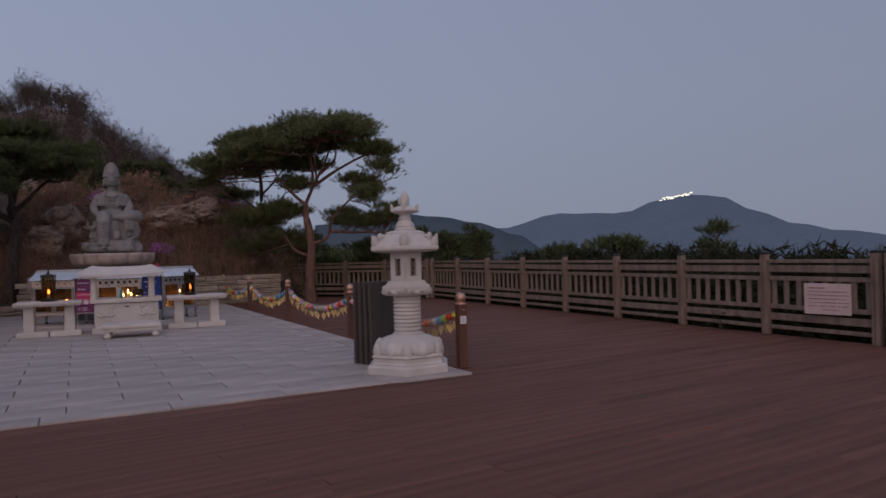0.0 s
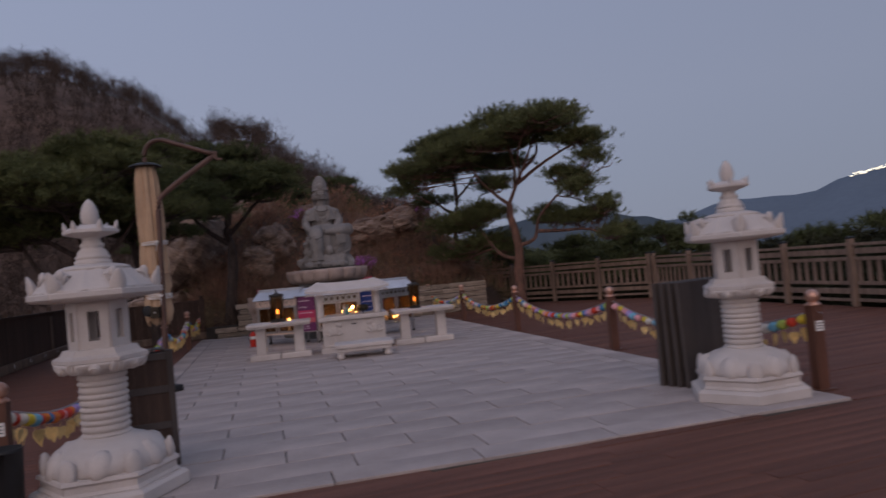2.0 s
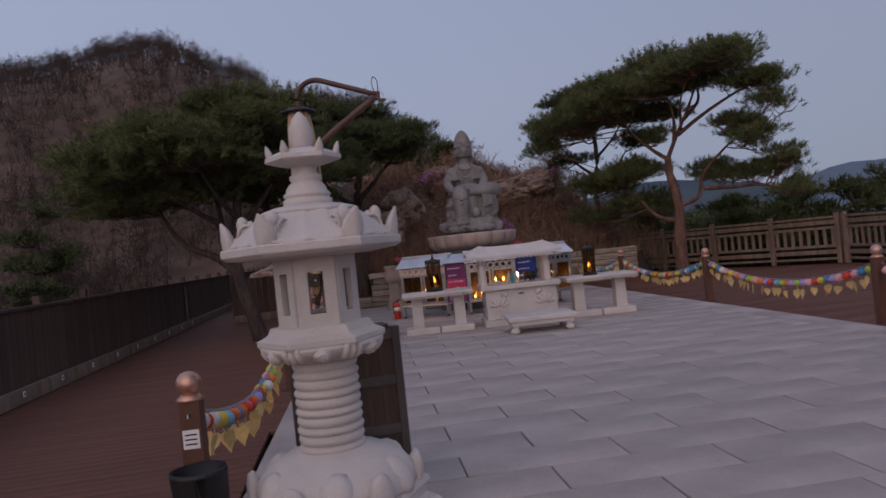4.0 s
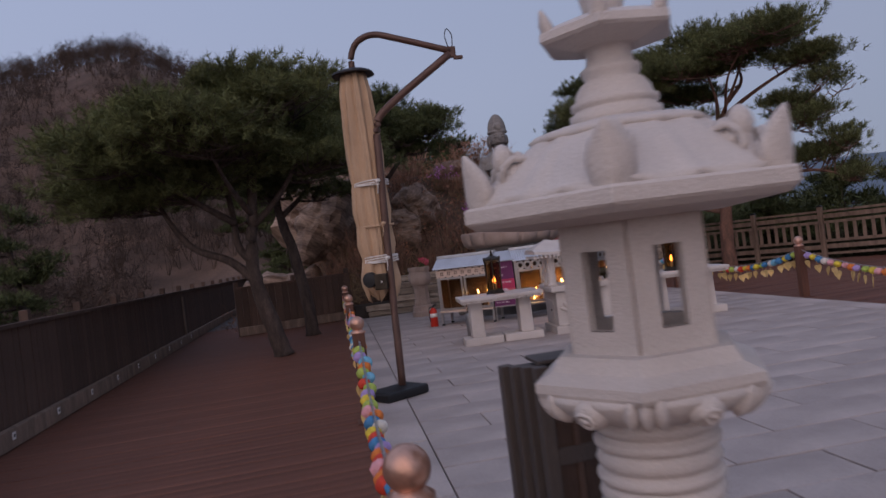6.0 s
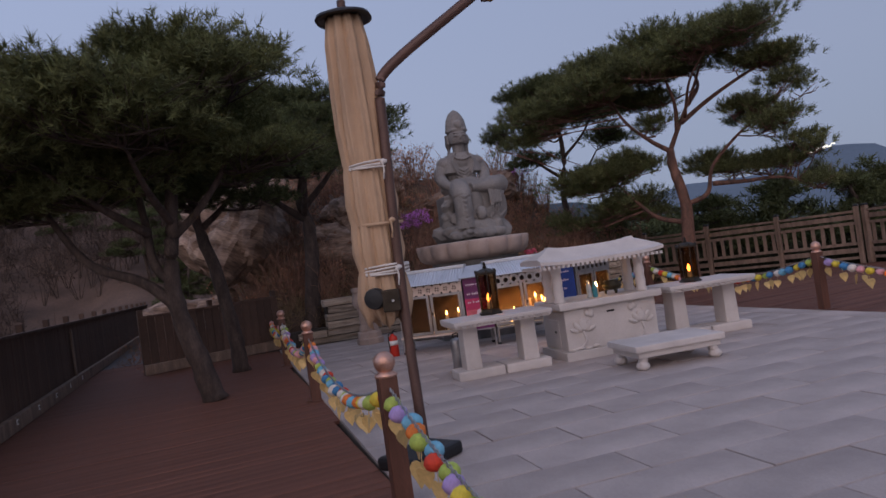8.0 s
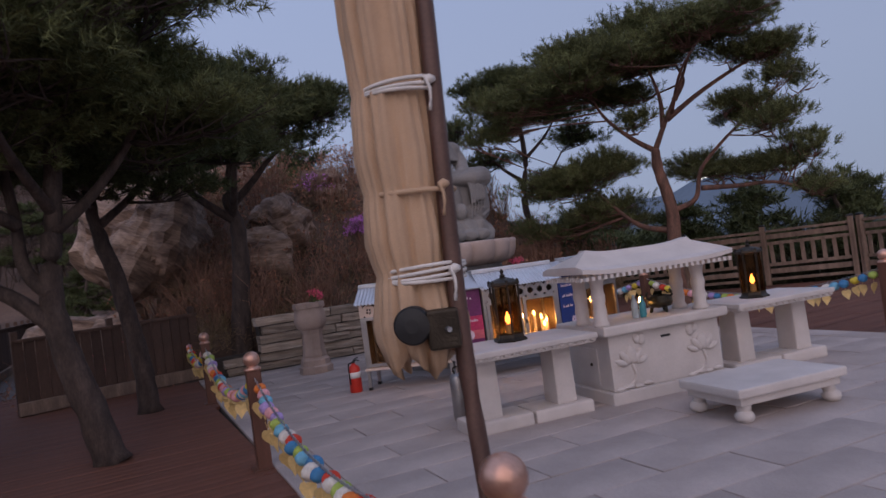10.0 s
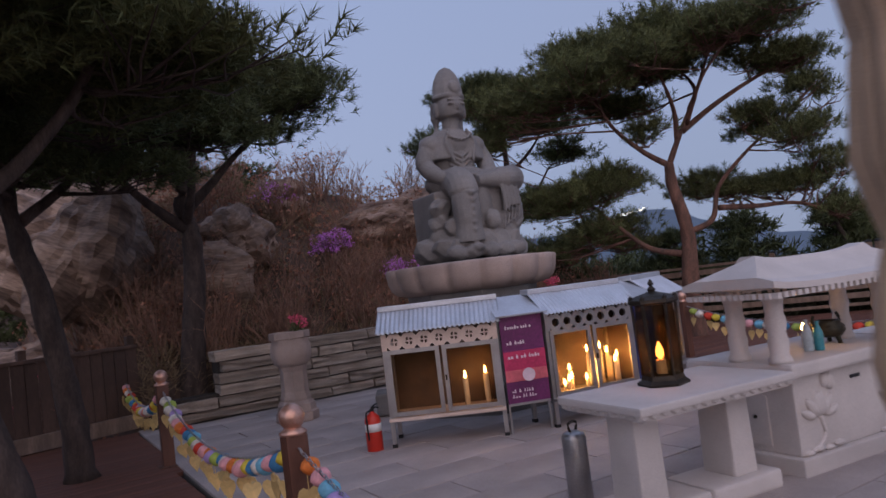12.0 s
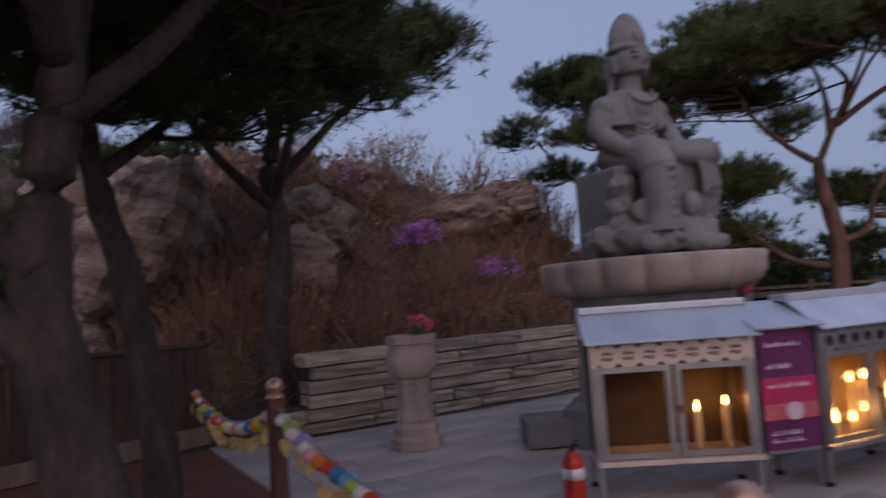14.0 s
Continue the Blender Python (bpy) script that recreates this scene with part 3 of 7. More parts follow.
    lathe(bm, [(0.125, 1.785), (0.132, 1.80), (0.132, 1.822), (0.119, 1.830), (0.119, 1.836), (0.126, 1.842), (0.126, 1.856), (0.112, 1.864), (0.108, 1.885), (0.092, 1.908), (0.076, 1.920), (0.084, 1.934), (0.086, 1.950), (0.070, 1.962), (0.064, 1.985), (0.072, 2.004), (0.11, 2.014)], 28)
    part("neck", bm, GRANITE, top, smooth=True)
    bm = bmesh.new()
    lathe(bm, [(0.10, 2.005), (0.13, 2.012), (0.195, 2.030), (0.205, 2.038), (0.203, 2.060), (0.192, 2.066), (0.14, 2.088), (0.09, 2.100), (0.05, 2.104)], 6)
    part("upper_roof", bm, GRANITE, top)
    for i in range(6):
        a = radians(60 * i)
        bm = bmesh.new()
        blob(bm, (0, 0, 0.018), (0.022, 0.030, 0.048), i, 0.1, 2)
        for v in bm.verts:
            u = max(0.0, v.co.z / 0.066)
            v.co.y *= 1 - 0.7 * u
            v.co.x = v.co.x * (1 - 0.5 * u) + 0.016 * u
        part("small_crest", bm, GRANITE, top, smooth=True, at=pose(0.176 * math.cos(a), 0.176 * math.sin(a), 2.066, 0, 0, 60 * i))
    bm = bmesh.new()
    lathe(bm, [(0.045, 2.09), (0.058, 2.12), (0.066, 2.165), (0.061, 2.215), (0.042, 2.262), (0.018, 2.295), (0.004, 2.305)], 24)
    part("bud_finial", bm, GRANITE, top, smooth=True)
    return top


LANTERN = "pale granite stone lantern with six-sided flared roof and lotus base"
stone_lantern(-1.72, 9.45, LANTERN)
stone_lantern(4.01, 9.17, LANTERN)

# ---- statue and its lotus pedestal ----
SX, SY, ST = 1.76, 21.9, -6.0
ped = thing("lotus_pedestal", SX, SY, 0, ST, "round pinkish granite pedestal carved as a lotus", "pedestal")
bm = bmesh.new()
lathe(bm, [(0.95, 0.0), (0.95, 0.35), (0.80, 0.40), (0.76, 0.9), (0.80, 1.38), (0.85, 1.42)], 8, 22.5)
part("drum", bm, GRANITE_GREY, ped, "grey eight-sided stone drum")
bm = bmesh.new()
lathe(bm, [(0.78, 1.38), (0.93, 1.41), (1.0, 1.47), (1.035, 1.56), (1.045, 1.64), (1.055, 1.70), (1.035, 1.722), (0.93, 1.715)], 160, lobes=lambda k, a: 1 - 0.085 * (1 - abs(math.sin(8 * a)) ** 0.45) * (k > 0))
part("petal_ring", bm, GRANITE_PINK, ped, smooth=True)
bm = bmesh.new()
lathe(bm, [(0.90, 1.62), (0.90, 1.724), (0.86, 1.730)], 72)
part("rim", bm, GRANITE_GREY, ped)

bm = bmesh.new()
rng = random.Random(2)
for i in range(15):
    a = 2 * math.pi * i / 15
    blob(bm, (0.52 * math.cos(a) + 0.02, 0.40 * math.sin(a) - 0.02, 0.13 + 0.06 * rng.random()), (0.17 + 0.06 * rng.random(), 0.15, 0.15 + 0.07 * rng.random()), i, 0.5)
for i in range(12):
    blob(bm, (rng.uniform(-0.5, 0.5), rng.uniform(-0.42, -0.28), rng.uniform(0.22, 0.5)), (0.12, 0.10, 0.11), i + 20, 0.5)
box(bm, (0.02, 0.14, 0.44), (0.98, 0.62, 0.84), bevel=0.03)
for s in (-1, 1):
    for k in range(3):
        blob(bm, (0.42 * s, -0.14 - 0.02 * k, 0.30 + 0.18 * k), (0.14, 0.13, 0.12), k + 31 + s, 0.5)
blob(bm, (0.0, 0.02, 0.98), (0.44, 0.36, 0.20), 1, 0.1, 3)
blob(bm, (0.0, 0.10, 1.22), (0.29, 0.215, 0.34), 2, 0.05, 3)
blob(bm, (0.0, 0.08, 1.48), (0.335, 0.215, 0.20), 3, 0.05, 3)
lathe(bm, [(0.430, 1.26), (0.462, 1.27), (0.458, 1.30), (0.445, 1.36), (0.415, 1.46), (0.36, 1.555), (0.26, 1.615), (0.13, 1.655), (0.09, 1.69)], 48, c=(0, 0.09, 0), lobes=lambda k, a: 1 - 0.42 * abs(math.sin(a)) + 0.010 * math.sin(14 * a) - 0.25 * max(0.0, -math.sin(a) - 0.80) * 5 * (k < 5))
tube(bm, [(0, 0.06, 1.6), (0, 0.04, 1.86)], [0.11, 0.10], 16)
blob(bm, (0, 0.01, 1.975), (0.158, 0.175, 0.205), 5, 0.0, 4)
blob(bm, (0, -0.160, 1.965), (0.022, 0.032, 0.050), 5, 0.0, 2)
blob(bm, (0, -0.143, 1.885), (0.040, 0.022, 0.016), 5, 0.0, 2)
for s in (-1, 1):
    blob(bm, (0.064 * s, -0.148, 1.998), (0.044, 0.030, 0.016), 5, 0.0, 2)
    blob(bm, (0.064 * s, -0.142, 2.050), (0.056, 0.021, 0.012), 5, 0.0, 2)
    blob(bm, (0.168 * s, 0.03, 1.94), (0.028, 0.04, 0.11), 6, 0.1, 2)
    tube(bm, [(0.13 * s, 0.10, 2.06), (0.14 * s, 0.12, 1.82), (0.17 * s, 0.13, 1.62)], [0.06, 0.055, 0.05], 10)
lathe(bm, [(0.160, 2.085), (0.182, 2.095), (0.184, 2.13), (0.170, 2.14), (0.166, 2.22), (0.148, 2.32), (0.112, 2.41), (0.066, 2.475), (0.01, 2.51)], 28, c=(0, 0.035, 0), lobes=lambda k, a: 1 + 0.03 * math.cos(6 * a))
blob(bm, (0, -0.135, 2.21), (0.06, 0.035, 0.09), 8, 0.3, 2)
tube(bm, curve_pts([(-0.33, 0.08, 1.44), (-0.43, 0.04, 1.22), (-0.36, -0.18, 1.03), (-0.20, -0.37, 0.97)]), [0.115] * 7 + [0.105] * 4 + [0.09, 0.085, 0.08, 0.07, 0.065, 0.06, 0.055, 0.05], 14)
blob(bm, (-0.16, -0.43, 0.93), (0.06, 0.08, 0.035), 9, 0.1, 2)
tube(bm, curve_pts([(0.33, 0.08, 1.44), (0.42, 0.03, 1.24), (0.32, -0.17, 1.06), (0.10, -0.30, 1.02)]), [0.115] * 7 + [0.105] * 4 + [0.09, 0.085, 0.08, 0.07, 0.065, 0.06, 0.055, 0.05], 14)
blob(bm, (0.05, -0.33, 1.02), (0.09, 0.06, 0.035), 10, 0.1, 2)
tube(bm, curve_pts([(-0.16, 0.0, 0.95), (-0.20, -0.36, 0.92), (-0.21, -0.45, 0.62), (-0.20, -0.44, 0.22)]), [0.19] * 5 + [0.18] * 5 + [0.165] * 5 + [0.155, 0.16, 0.17, 0.18], 16)
tube(bm, curve_pts([(0.16, 0.0, 0.95), (0.60, -0.20, 0.97), (0.36, -0.38, 0.95), (0.02, -0.38, 0.94)]), [0.18] * 5 + [0.17] * 4 + [0.15] * 4 + [0.12, 0.11, 0.10, 0.09, 0.08, 0.07], 16)
blob(bm, (0.48, -0.27, 0.62), (0.19, 0.15, 0.36), 11, 0.15, 3)
blob(bm, (0.36, -0.33, 0.35), (0.19, 0.13, 0.22), 12, 0.2, 3)
blob(bm, (0.06, -0.34, 0.55), (0.16, 0.09, 0.40), 13, 0.2, 3)
blob(bm, (-0.20, -0.55, 0.14), (0.09, 0.14, 0.06), 14, 0.1, 2)
for k in range(6):
    z = 0.34 + 0.085 * k
    tube(bm, [(-0.34, -0.50, z + 0.06), (-0.21, -0.605 - 0.003 * k, z), (-0.08, -0.53, z + 0.05)], [0.02, 0.028, 0.02], 6)
    tube(bm, [(0.33, -0.44, z + 0.12), (0.48, -0.43, z + 0.03), (0.63, -0.34, z + 0.12)], [0.02, 0.028, 0.02], 6)
for k in range(4):
    z = 1.28 - 0.06 * k
    tube(bm, [(-0.16, -0.09, z + 0.10), (0.0, -0.135, z), (0.16, -0.09, z + 0.10)], [0.014, 0.02, 0.014], 6)
box(bm, (0.12, -0.30, 0.60), (0.46, 0.16, 0.66), bevel=0.04)
blob(bm, (0.10, -0.50, 0.46), (0.10, 0.08, 0.12), 15, 0.15, 3)
for k in range(5):
    tube(bm, curve_pts([(0.30 + 0.05 * k, -0.46, 0.90 - 0.02 * k), (0.30 + 0.05 * k, -0.50, 0.62), (0.26 + 0.05 * k, -0.49, 0.34 + 0.03 * k)], 4), [0.022] * 5 + [0.014] * 4, 6)
    blob(bm, (-0.42 + 0.20 * k, -0.56 + 0.03 * abs(k - 2), 0.10), (0.14, 0.10, 0.09), 40 + k, 0.25, 2)
for s in (-1, 1):
    tube(bm, curve_pts([(0.12 * s, -0.10, 1.64), (0.20 * s, -0.13, 1.45), (0.13 * s, -0.17, 1.22)], 4), 0.020, 6)
for a in range(9):
    t = -0.9 + 0.225 * a
    blob(bm, (0.17 * math.sin(t * 1.4), -0.155 + 0.03 * abs(t), 1.60 - 0.10 * math.cos(t * 1.5)), (0.024, 0.024, 0.024), 0, 0, 1)
for s in (-1, 1):
    blob(bm, (0.31 * s, 0.08, 1.46), (0.14, 0.15, 0.13), 4, 0.0, 3)
for v in bm.verts:
    if v.co.z > 1.80:
        v.co.x *= 1.15
        v.co.y *= 1.08
        v.co.z -= 0.06 * min(1.0, (v.co.z - 1.80) / 0.06)
statue = part("seated_statue", bm, GRANITE_GREY, None, smooth=True, at=pose(SX, SY, 1.728, 0, 0, ST))
mod = statue.modifiers.new("fuse", "REMESH")
mod.mode, mod.voxel_size, mod.use_smooth_shade = "VOXEL", 0.012, True
tagged(statue, "grey granite seated figure in a tall crown on a rock seat", "statue")


# ---- offering tables ----
def offering_table(x, y, rz, w, d, label, lift=0.0):
    t = thing("stone_table", x, y, lift, rz, label, "table", "stone offering tables")
    bm = bmesh.new()
    box(bm, (0, 0, 0.695), (w, d, 0.05), bevel=0.012)
    part("tabletop", bm, GRANITE, t)
    bm = bmesh.new()
    n = int(w / 0.075)
    for i in range(n):
        for s in (-1, 1):
            blob(bm, ((i + 0.5) * w / n - w / 2, s * (d / 2 - 0.035), 0.66), (0.037, 0.03, 0.022), i, 0.2, 1)
    for i in range(int(d / 0.075)):
        for s in (-1, 1):
            blob(bm, (s * (w / 2 - 0.035), (i + 0.5) * 0.075 - d / 2, 0.66), (0.03, 0.037, 0.022), i, 0.2, 1)
    box(bm, (0, 0, 0.655), (w - 0.06, d - 0.06, 0.04))
    part("scalloped_edge", bm, GRANITE, t, "row of carved scallops under the top")
    for s in (-1, 1):
        bm = bmesh.new()
        box(bm, (s * w * 0.30, 0, 0.375), (0.20, 0.26, 0.53), bevel=0.02, taper=0.92)
        part("leg", bm, GRANITE, t)
    for s in (-1, 1):
        bm = bmesh.new()
        box(bm, (s * w * 0.245, 0, 0.06), (w * 0.475, 0.40, 0.12), bevel=0.025)
        part("foot_slab", bm, GRANITE, t)
    return t


offering_table(0.17, 17.75, -7.0, 1.22, 0.74, "pale granite offering table with scalloped edge")
offering_table(3.02, 17.48, -7.0, 1.24, 0.74, "pale granite offering table with scalloped edge")

# ---- altar with its little roof ----
AL = thing("stone_altar", 1.585, 17.36, 0, -7.2, "pale granite altar with carved lotus front and tiled stone canopy", "altar")
AW, AD = 1.34, 0.84
bm = bmesh.new()
box(bm, (0, AD / 2, 0.06), (AW, AD, 0.12), bevel=0.012)
part("plinth", bm, GRANITE, AL)
bm = bmesh.new()
box(bm, (0, AD / 2, 0.375), (AW - 0.10, AD - 0.10, 0.51), bevel=0.01)
part("body", bm, GRANITE, AL)
bm = bmesh.new()
box(bm, (0, AD / 2, 0.68), (AW + 0.05, AD + 0.05, 0.09), bevel=0.02)
part("slab", bm, GRANITE, AL)
for s in (-1, 1):
    bm = bmesh.new()
    tube(bm, curve_pts([(0.0, 0, -0.02), (0.02, 0, -0.12), (-0.03, 0, -0.18), (-0.10, 0, -0.20)]), 0.012, 6)
    lotus = part("carved_lotus", bm, GRANITE, AL, smooth=True, at=pose(0.40 * s, 0.046, 0.37) @ Matrix.Diagonal((1.25, 1.3, 1.15, 1)))
    for k, (dx, dz, rx, rzz, tilt) in enumerate(((0, 0.05, 0.05, 0.075, 0), (-0.055, 0.035, 0.03, 0.07, 35), (0.055, 0.035, 0.03, 0.07, -35), (-0.09, 0.0, 0.025, 0.055, 65), (0.09, 0.0, 0.025, 0.055, -65))):
        bm = bmesh.new()
        blob(bm, (dx, 0, dz), (rx, 0.022, rzz), k, 0.1, 2, Matrix.Rotation(radians(-tilt), 4, "Y"))
        part("petal", bm, GRANITE, lotus, smooth=True)
    for k in range(4):
        bm = bmesh.new()
        blob(bm, (-0.12 + 0.08 * k, 0, -0.205 + 0.012 * (k % 2)), (0.05, 0.018, 0.018), k, 0.3, 1)
        part("carved_wave", bm, GRANITE, lotus, smooth=True)
    for c, r, k in (((-0.10 * s, 0, 0.16), (0.035, 0.02, 0.05), 4), ((-0.06 * s, 0, 0.17), (0.03, 0.018, 0.04), 5)):
        bm = bmesh.new()
        blob(bm, c, r, k, 0.2, 2)
        part("bud", bm, GRANITE, lotus, smooth=True)
bm = bmesh.new()
box(bm, (0, 0.048, 0.545), (0.10, 0.012, 0.022))
part("coin_slot", bm, BLACK, AL, "dark slot")
bm = bmesh.new()
box(bm, (-AW / 2 + 0.048, AD / 2 + 0.05, 0.33), (0.012, 0.42, 0.34), bevel=0.004)
hatch = part("side_hatch", bm, GRANITE, AL)
bm = bmesh.new()
blob(bm, (-AW / 2 + 0.035, AD / 2 - 0.06, 0.35), (0.016, 0.016, 0.016), 0, 0, 1)
part("knob", bm, BLACK_METAL, hatch, "small dark knob")
for sx in (-1, 1):
    for yy in (0.10, 0.42):
        bm = bmesh.new()
        lathe(bm, [(0.075, 0.722), (0.075, 0.75), (0.058, 0.78), (0.066, 0.86), (0.056, 0.92), (0.068, 0.99), (0.056, 1.05), (0.062, 1.12), (0.075, 1.15), (0.075, 1.17)], 18)
        part("column", bm, GRANITE, AL, smooth=True, at=pose(-0.07 + sx * 0.56, yy, 0))
bm = bmesh.new()
for i in range(26):
    for yy in (-0.12, 0.57):
        box(bm, (-0.86 + 1.56 * i / 25, yy, 1.178), (0.032, 0.05, 0.034))
for i in range(14):
    for sx in (-1, 1):
        box(bm, (-0.08 + sx * 0.795, -0.085 + 0.62 * i / 13, 1.178), (0.05, 0.03, 0.034))
part("rafter_end", bm, GRANITE, AL)["kind"] = "stuff"
bm = bmesh.new()
x0, y0, y1 = 0.82, -0.145, 0.595
prof = [(y0, 1.195), (y0, 1.235), (y0 + 0.11, 1.262), (0.105, 1.345), (0.165, 1.395), (0.285, 1.395), (0.345, 1.345), (y1 - 0.11, 1.262), (y1, 1.235), (y1, 1.195)]
nx = 13
grid = []
for i in range(nx):
    t = -1 + 2 * i / (nx - 1)
    grid.append([bm.verts.new((-0.08 + x0 * t * (1.0 if not 0.06 < yy < 0.36 else 0.70), yy, zz + 0.035 * t ** 4)) for yy, zz in prof])
for a, b in zip(grid, grid[1:]):
    for k in range(len(prof)):
        j = (k + 1) % len(prof)
        bm.faces.new((a[k], a[j], b[j], b[k]))
bm.faces.new(grid[0][::-1])
bm.faces.new(grid[-1])
bmesh.ops.recalc_face_normals(bm, faces=bm.faces)
part("canopy_roof", bm, GRANITE, AL)

# things on the altar
bm = bmesh.new()
lathe(bm, [(0.05, 0.045), (0.10, 0.055), (0.125, 0.09), (0.12, 0.13), (0.095, 0.15), (0.105, 0.165), (0.085, 0.165), (0.08, 0.12)], 20)
for k in range(3):
    a = radians(120 * k + 30)
    tube(bm, [(0.075 * math.cos(a), 0.075 * math.sin(a), 0.07), (0.095 * math.cos(a), 0.095 * math.sin(a), 0.0)], [0.022, 0.014], 8)
for s in (-1, 1):
    tube(bm, curve_pts([(0.11 * s, 0, 0.13), (0.155 * s, 0, 0.16), (0.13 * s, 0, 0.21)], 4), 0.012, 6)
burner = part("incense_burner", bm, GREEN_BRONZE, smooth=True, at=AL.matrix_basis @ pose(0.22, 0.36, 0.726))
tagged(burner, "dark bronze three-legged incense burner on the altar", "incense burner")


def bottle(x, y, z, colour, h, label):
    bm = bmesh.new()
    lathe(bm, [(0.028, 0), (0.032, 0.01), (0.032, h * 0.62), (0.02, h * 0.8), (0.012, h * 0.86), (0.014, h), (0.0, h)], 14)
    b = part("bottle", bm, colour, smooth=True, at=AL.matrix_basis @ pose(x, y, z))
    return tagged(b, label, "bottle", "bottles on the altar")


TEAL = mat("teal_plastic", (0.06, 0.28, 0.33), 0.3, 0.15, 8, 60, 0.05)
CLEAR = mat("milky_plastic", (0.45, 0.52, 0.55), 0.25, 0.15, 8, 60, 0.05)
bottle(-0.10, 0.20, 0.726, TEAL, 0.20, "small teal plastic bottle on the altar slab")
bottle(-0.16, 0.24, 0.726, CLEAR, 0.22, "small clear water bottle on the altar slab")


def candle(x, y, z, h, r, lit, label):
    c = thing("candle", x, y, z, 0, label, "candle", "offering candles")
    bm = bmesh.new()
    lathe(bm, [(r, 0), (r * 1.02, h * 0.5), (r, h - 0.004), (r * 0.7, h)], 14)
    part("wax", bm, WAX, c, smooth=True)
    if lit:
        bm = bmesh.new()
        f = h + 0.006
        lathe(bm, [(0.004, f), (0.012, f + 0.014), (0.013, f + 0.026), (0.008, f + 0.048), (0.002, f + 0.07)], 10)
        part("flame", bm, FLAME, c, "small yellow flame")
    return c


q = AL.matrix_basis @ Vector((0.02, 0.40, 0.726))
candle(q.x, q.y, q.z, 0.10, 0.02, True, "short lit candle on the altar slab")


# ---- black metal candle lanterns ----
def candle_lantern(x, y, z, rz, s, label):
    c = thing("candle_lantern", x, y, z, rz, label, "lantern", "black lanterns on the tables")
    bm = bmesh.new()
    lathe(bm, [(0.175 * s, 0), (0.18 * s, 0.015 * s), (0.15 * s, 0.035 * s), (0.14 * s, 0.065 * s)], 6)
    part("base", bm, BLACK_METAL, c)
    for i in range(6):
        a = radians(60 * i)
        bm = bmesh.new()
        tube(bm, [(0.130 * s * math.cos(a), 0.130 * s * math.sin(a), 0.06 * s), (0.150 * s * math.cos(a), 0.150 * s * math.sin(a), 0.50 * s)], 0.011 * s, 6)
        part("post", bm, BLACK_METAL, c)
        b = radians(60 * i + 30)
        bm = bmesh.new()
        box(bm, (0, 0, 0), (0.128 * s, 0.003, 0.43 * s))
        g = part("pane", bm, LAMPGLASS, c, "smoky glass pane", at=pose(0.120 * s * math.cos(b), 0.120 * s * math.sin(b), 0.28 * s, -2.5, 0, 60 * i + 120))
        g.visible_shadow = False
    bm = bmesh.new()
    lathe(bm, [(0.15 * s, 0.495 * s), (0.172 * s, 0.505 * s), (0.168 * s, 0.525 * s), (0.11 * s, 0.550 * s), (0.05 * s, 0.565 * s), (0.02 * s, 0.575 * s)], 6)
    for i in range(6):
        a = radians(60 * i)
        blob(bm, (0.15 * s * math.cos(a), 0.15 * s * math.sin(a), 0.528 * s), (0.020 * s, 0.020 * s, 0.026 * s), i, 0.2, 1)
    part("roof", bm, BLACK_METAL, c)
    bm = bmesh.new()
    lathe(bm, [(0.02 * s, 0.565 * s), (0.03 * s, 0.585 * s), (0.012 * s, 0.605 * s), (0.022 * s, 0.62 * s), (0.004, 0.65 * s)], 10)
    part("finial", bm, BLACK_METAL, c)
    bm = bmesh.new()
    lathe(bm, [(0.036 * s, 0.065 * s), (0.036 * s, 0.15 * s), (0.02 * s, 0.155 * s)], 12)
    part("candle", bm, WAX, c, "white candle")
    bm = bmesh.new()
    lathe(bm, [(0.008, 0.155 * s), (0.026 * s, 0.175 * s), (0.029 * s, 0.20 * s), (0.018 * s, 0.23 * s), (0.003, 0.262 * s)], 10)
    part("flame", bm, LANTERN_FLAME, c, "tall orange flame")
    c.matrix_basis = c.matrix_basis @ Matrix.Diagonal((0.88, 0.88, 1.0, 1))
    return c


candle_lantern(0.16, 17.82, 0.72, 12, 1.0, "blackened metal candle lantern lit by an orange flame")
candle_lantern(2.88, 17.43, 0.72, 12, 0.92, "blackened metal candle lantern lit by an orange flame")

# ---- kneeling bench of stone ----
b0 = thing("stone_bench", 1.57, 16.39, 0, -8, "low pale granite bench on four stubby carved feet", "bench")
bm = bmesh.new()
box(bm, (0, 0, 0.240), (1.06, 0.70, 0.075), bevel=0.018)
part("seat_slab", bm, GRANITE, b0)
bm = bmesh.new()
box(bm, (0, 0, 0.172), (0.98, 0.62, 0.065), bevel=0.012)
part("apron", bm, GRANITE, b0)
for sx in (-1, 1):
    for sy in (-1, 1):
        bm = bmesh.new()
        blob(bm, (0, 0, 0.055), (0.075, 0.075, 0.055), 1, 0.1, 2)
        tube(bm, [(0, 0, 0.06), (-0.02 * sx, -0.02 * sy, 0.165)], [0.045, 0.06], 10)
        part("foot", bm, GRANITE, b0, smooth=True, at=pose(sx * 0.43, sy * 0.26, 0))

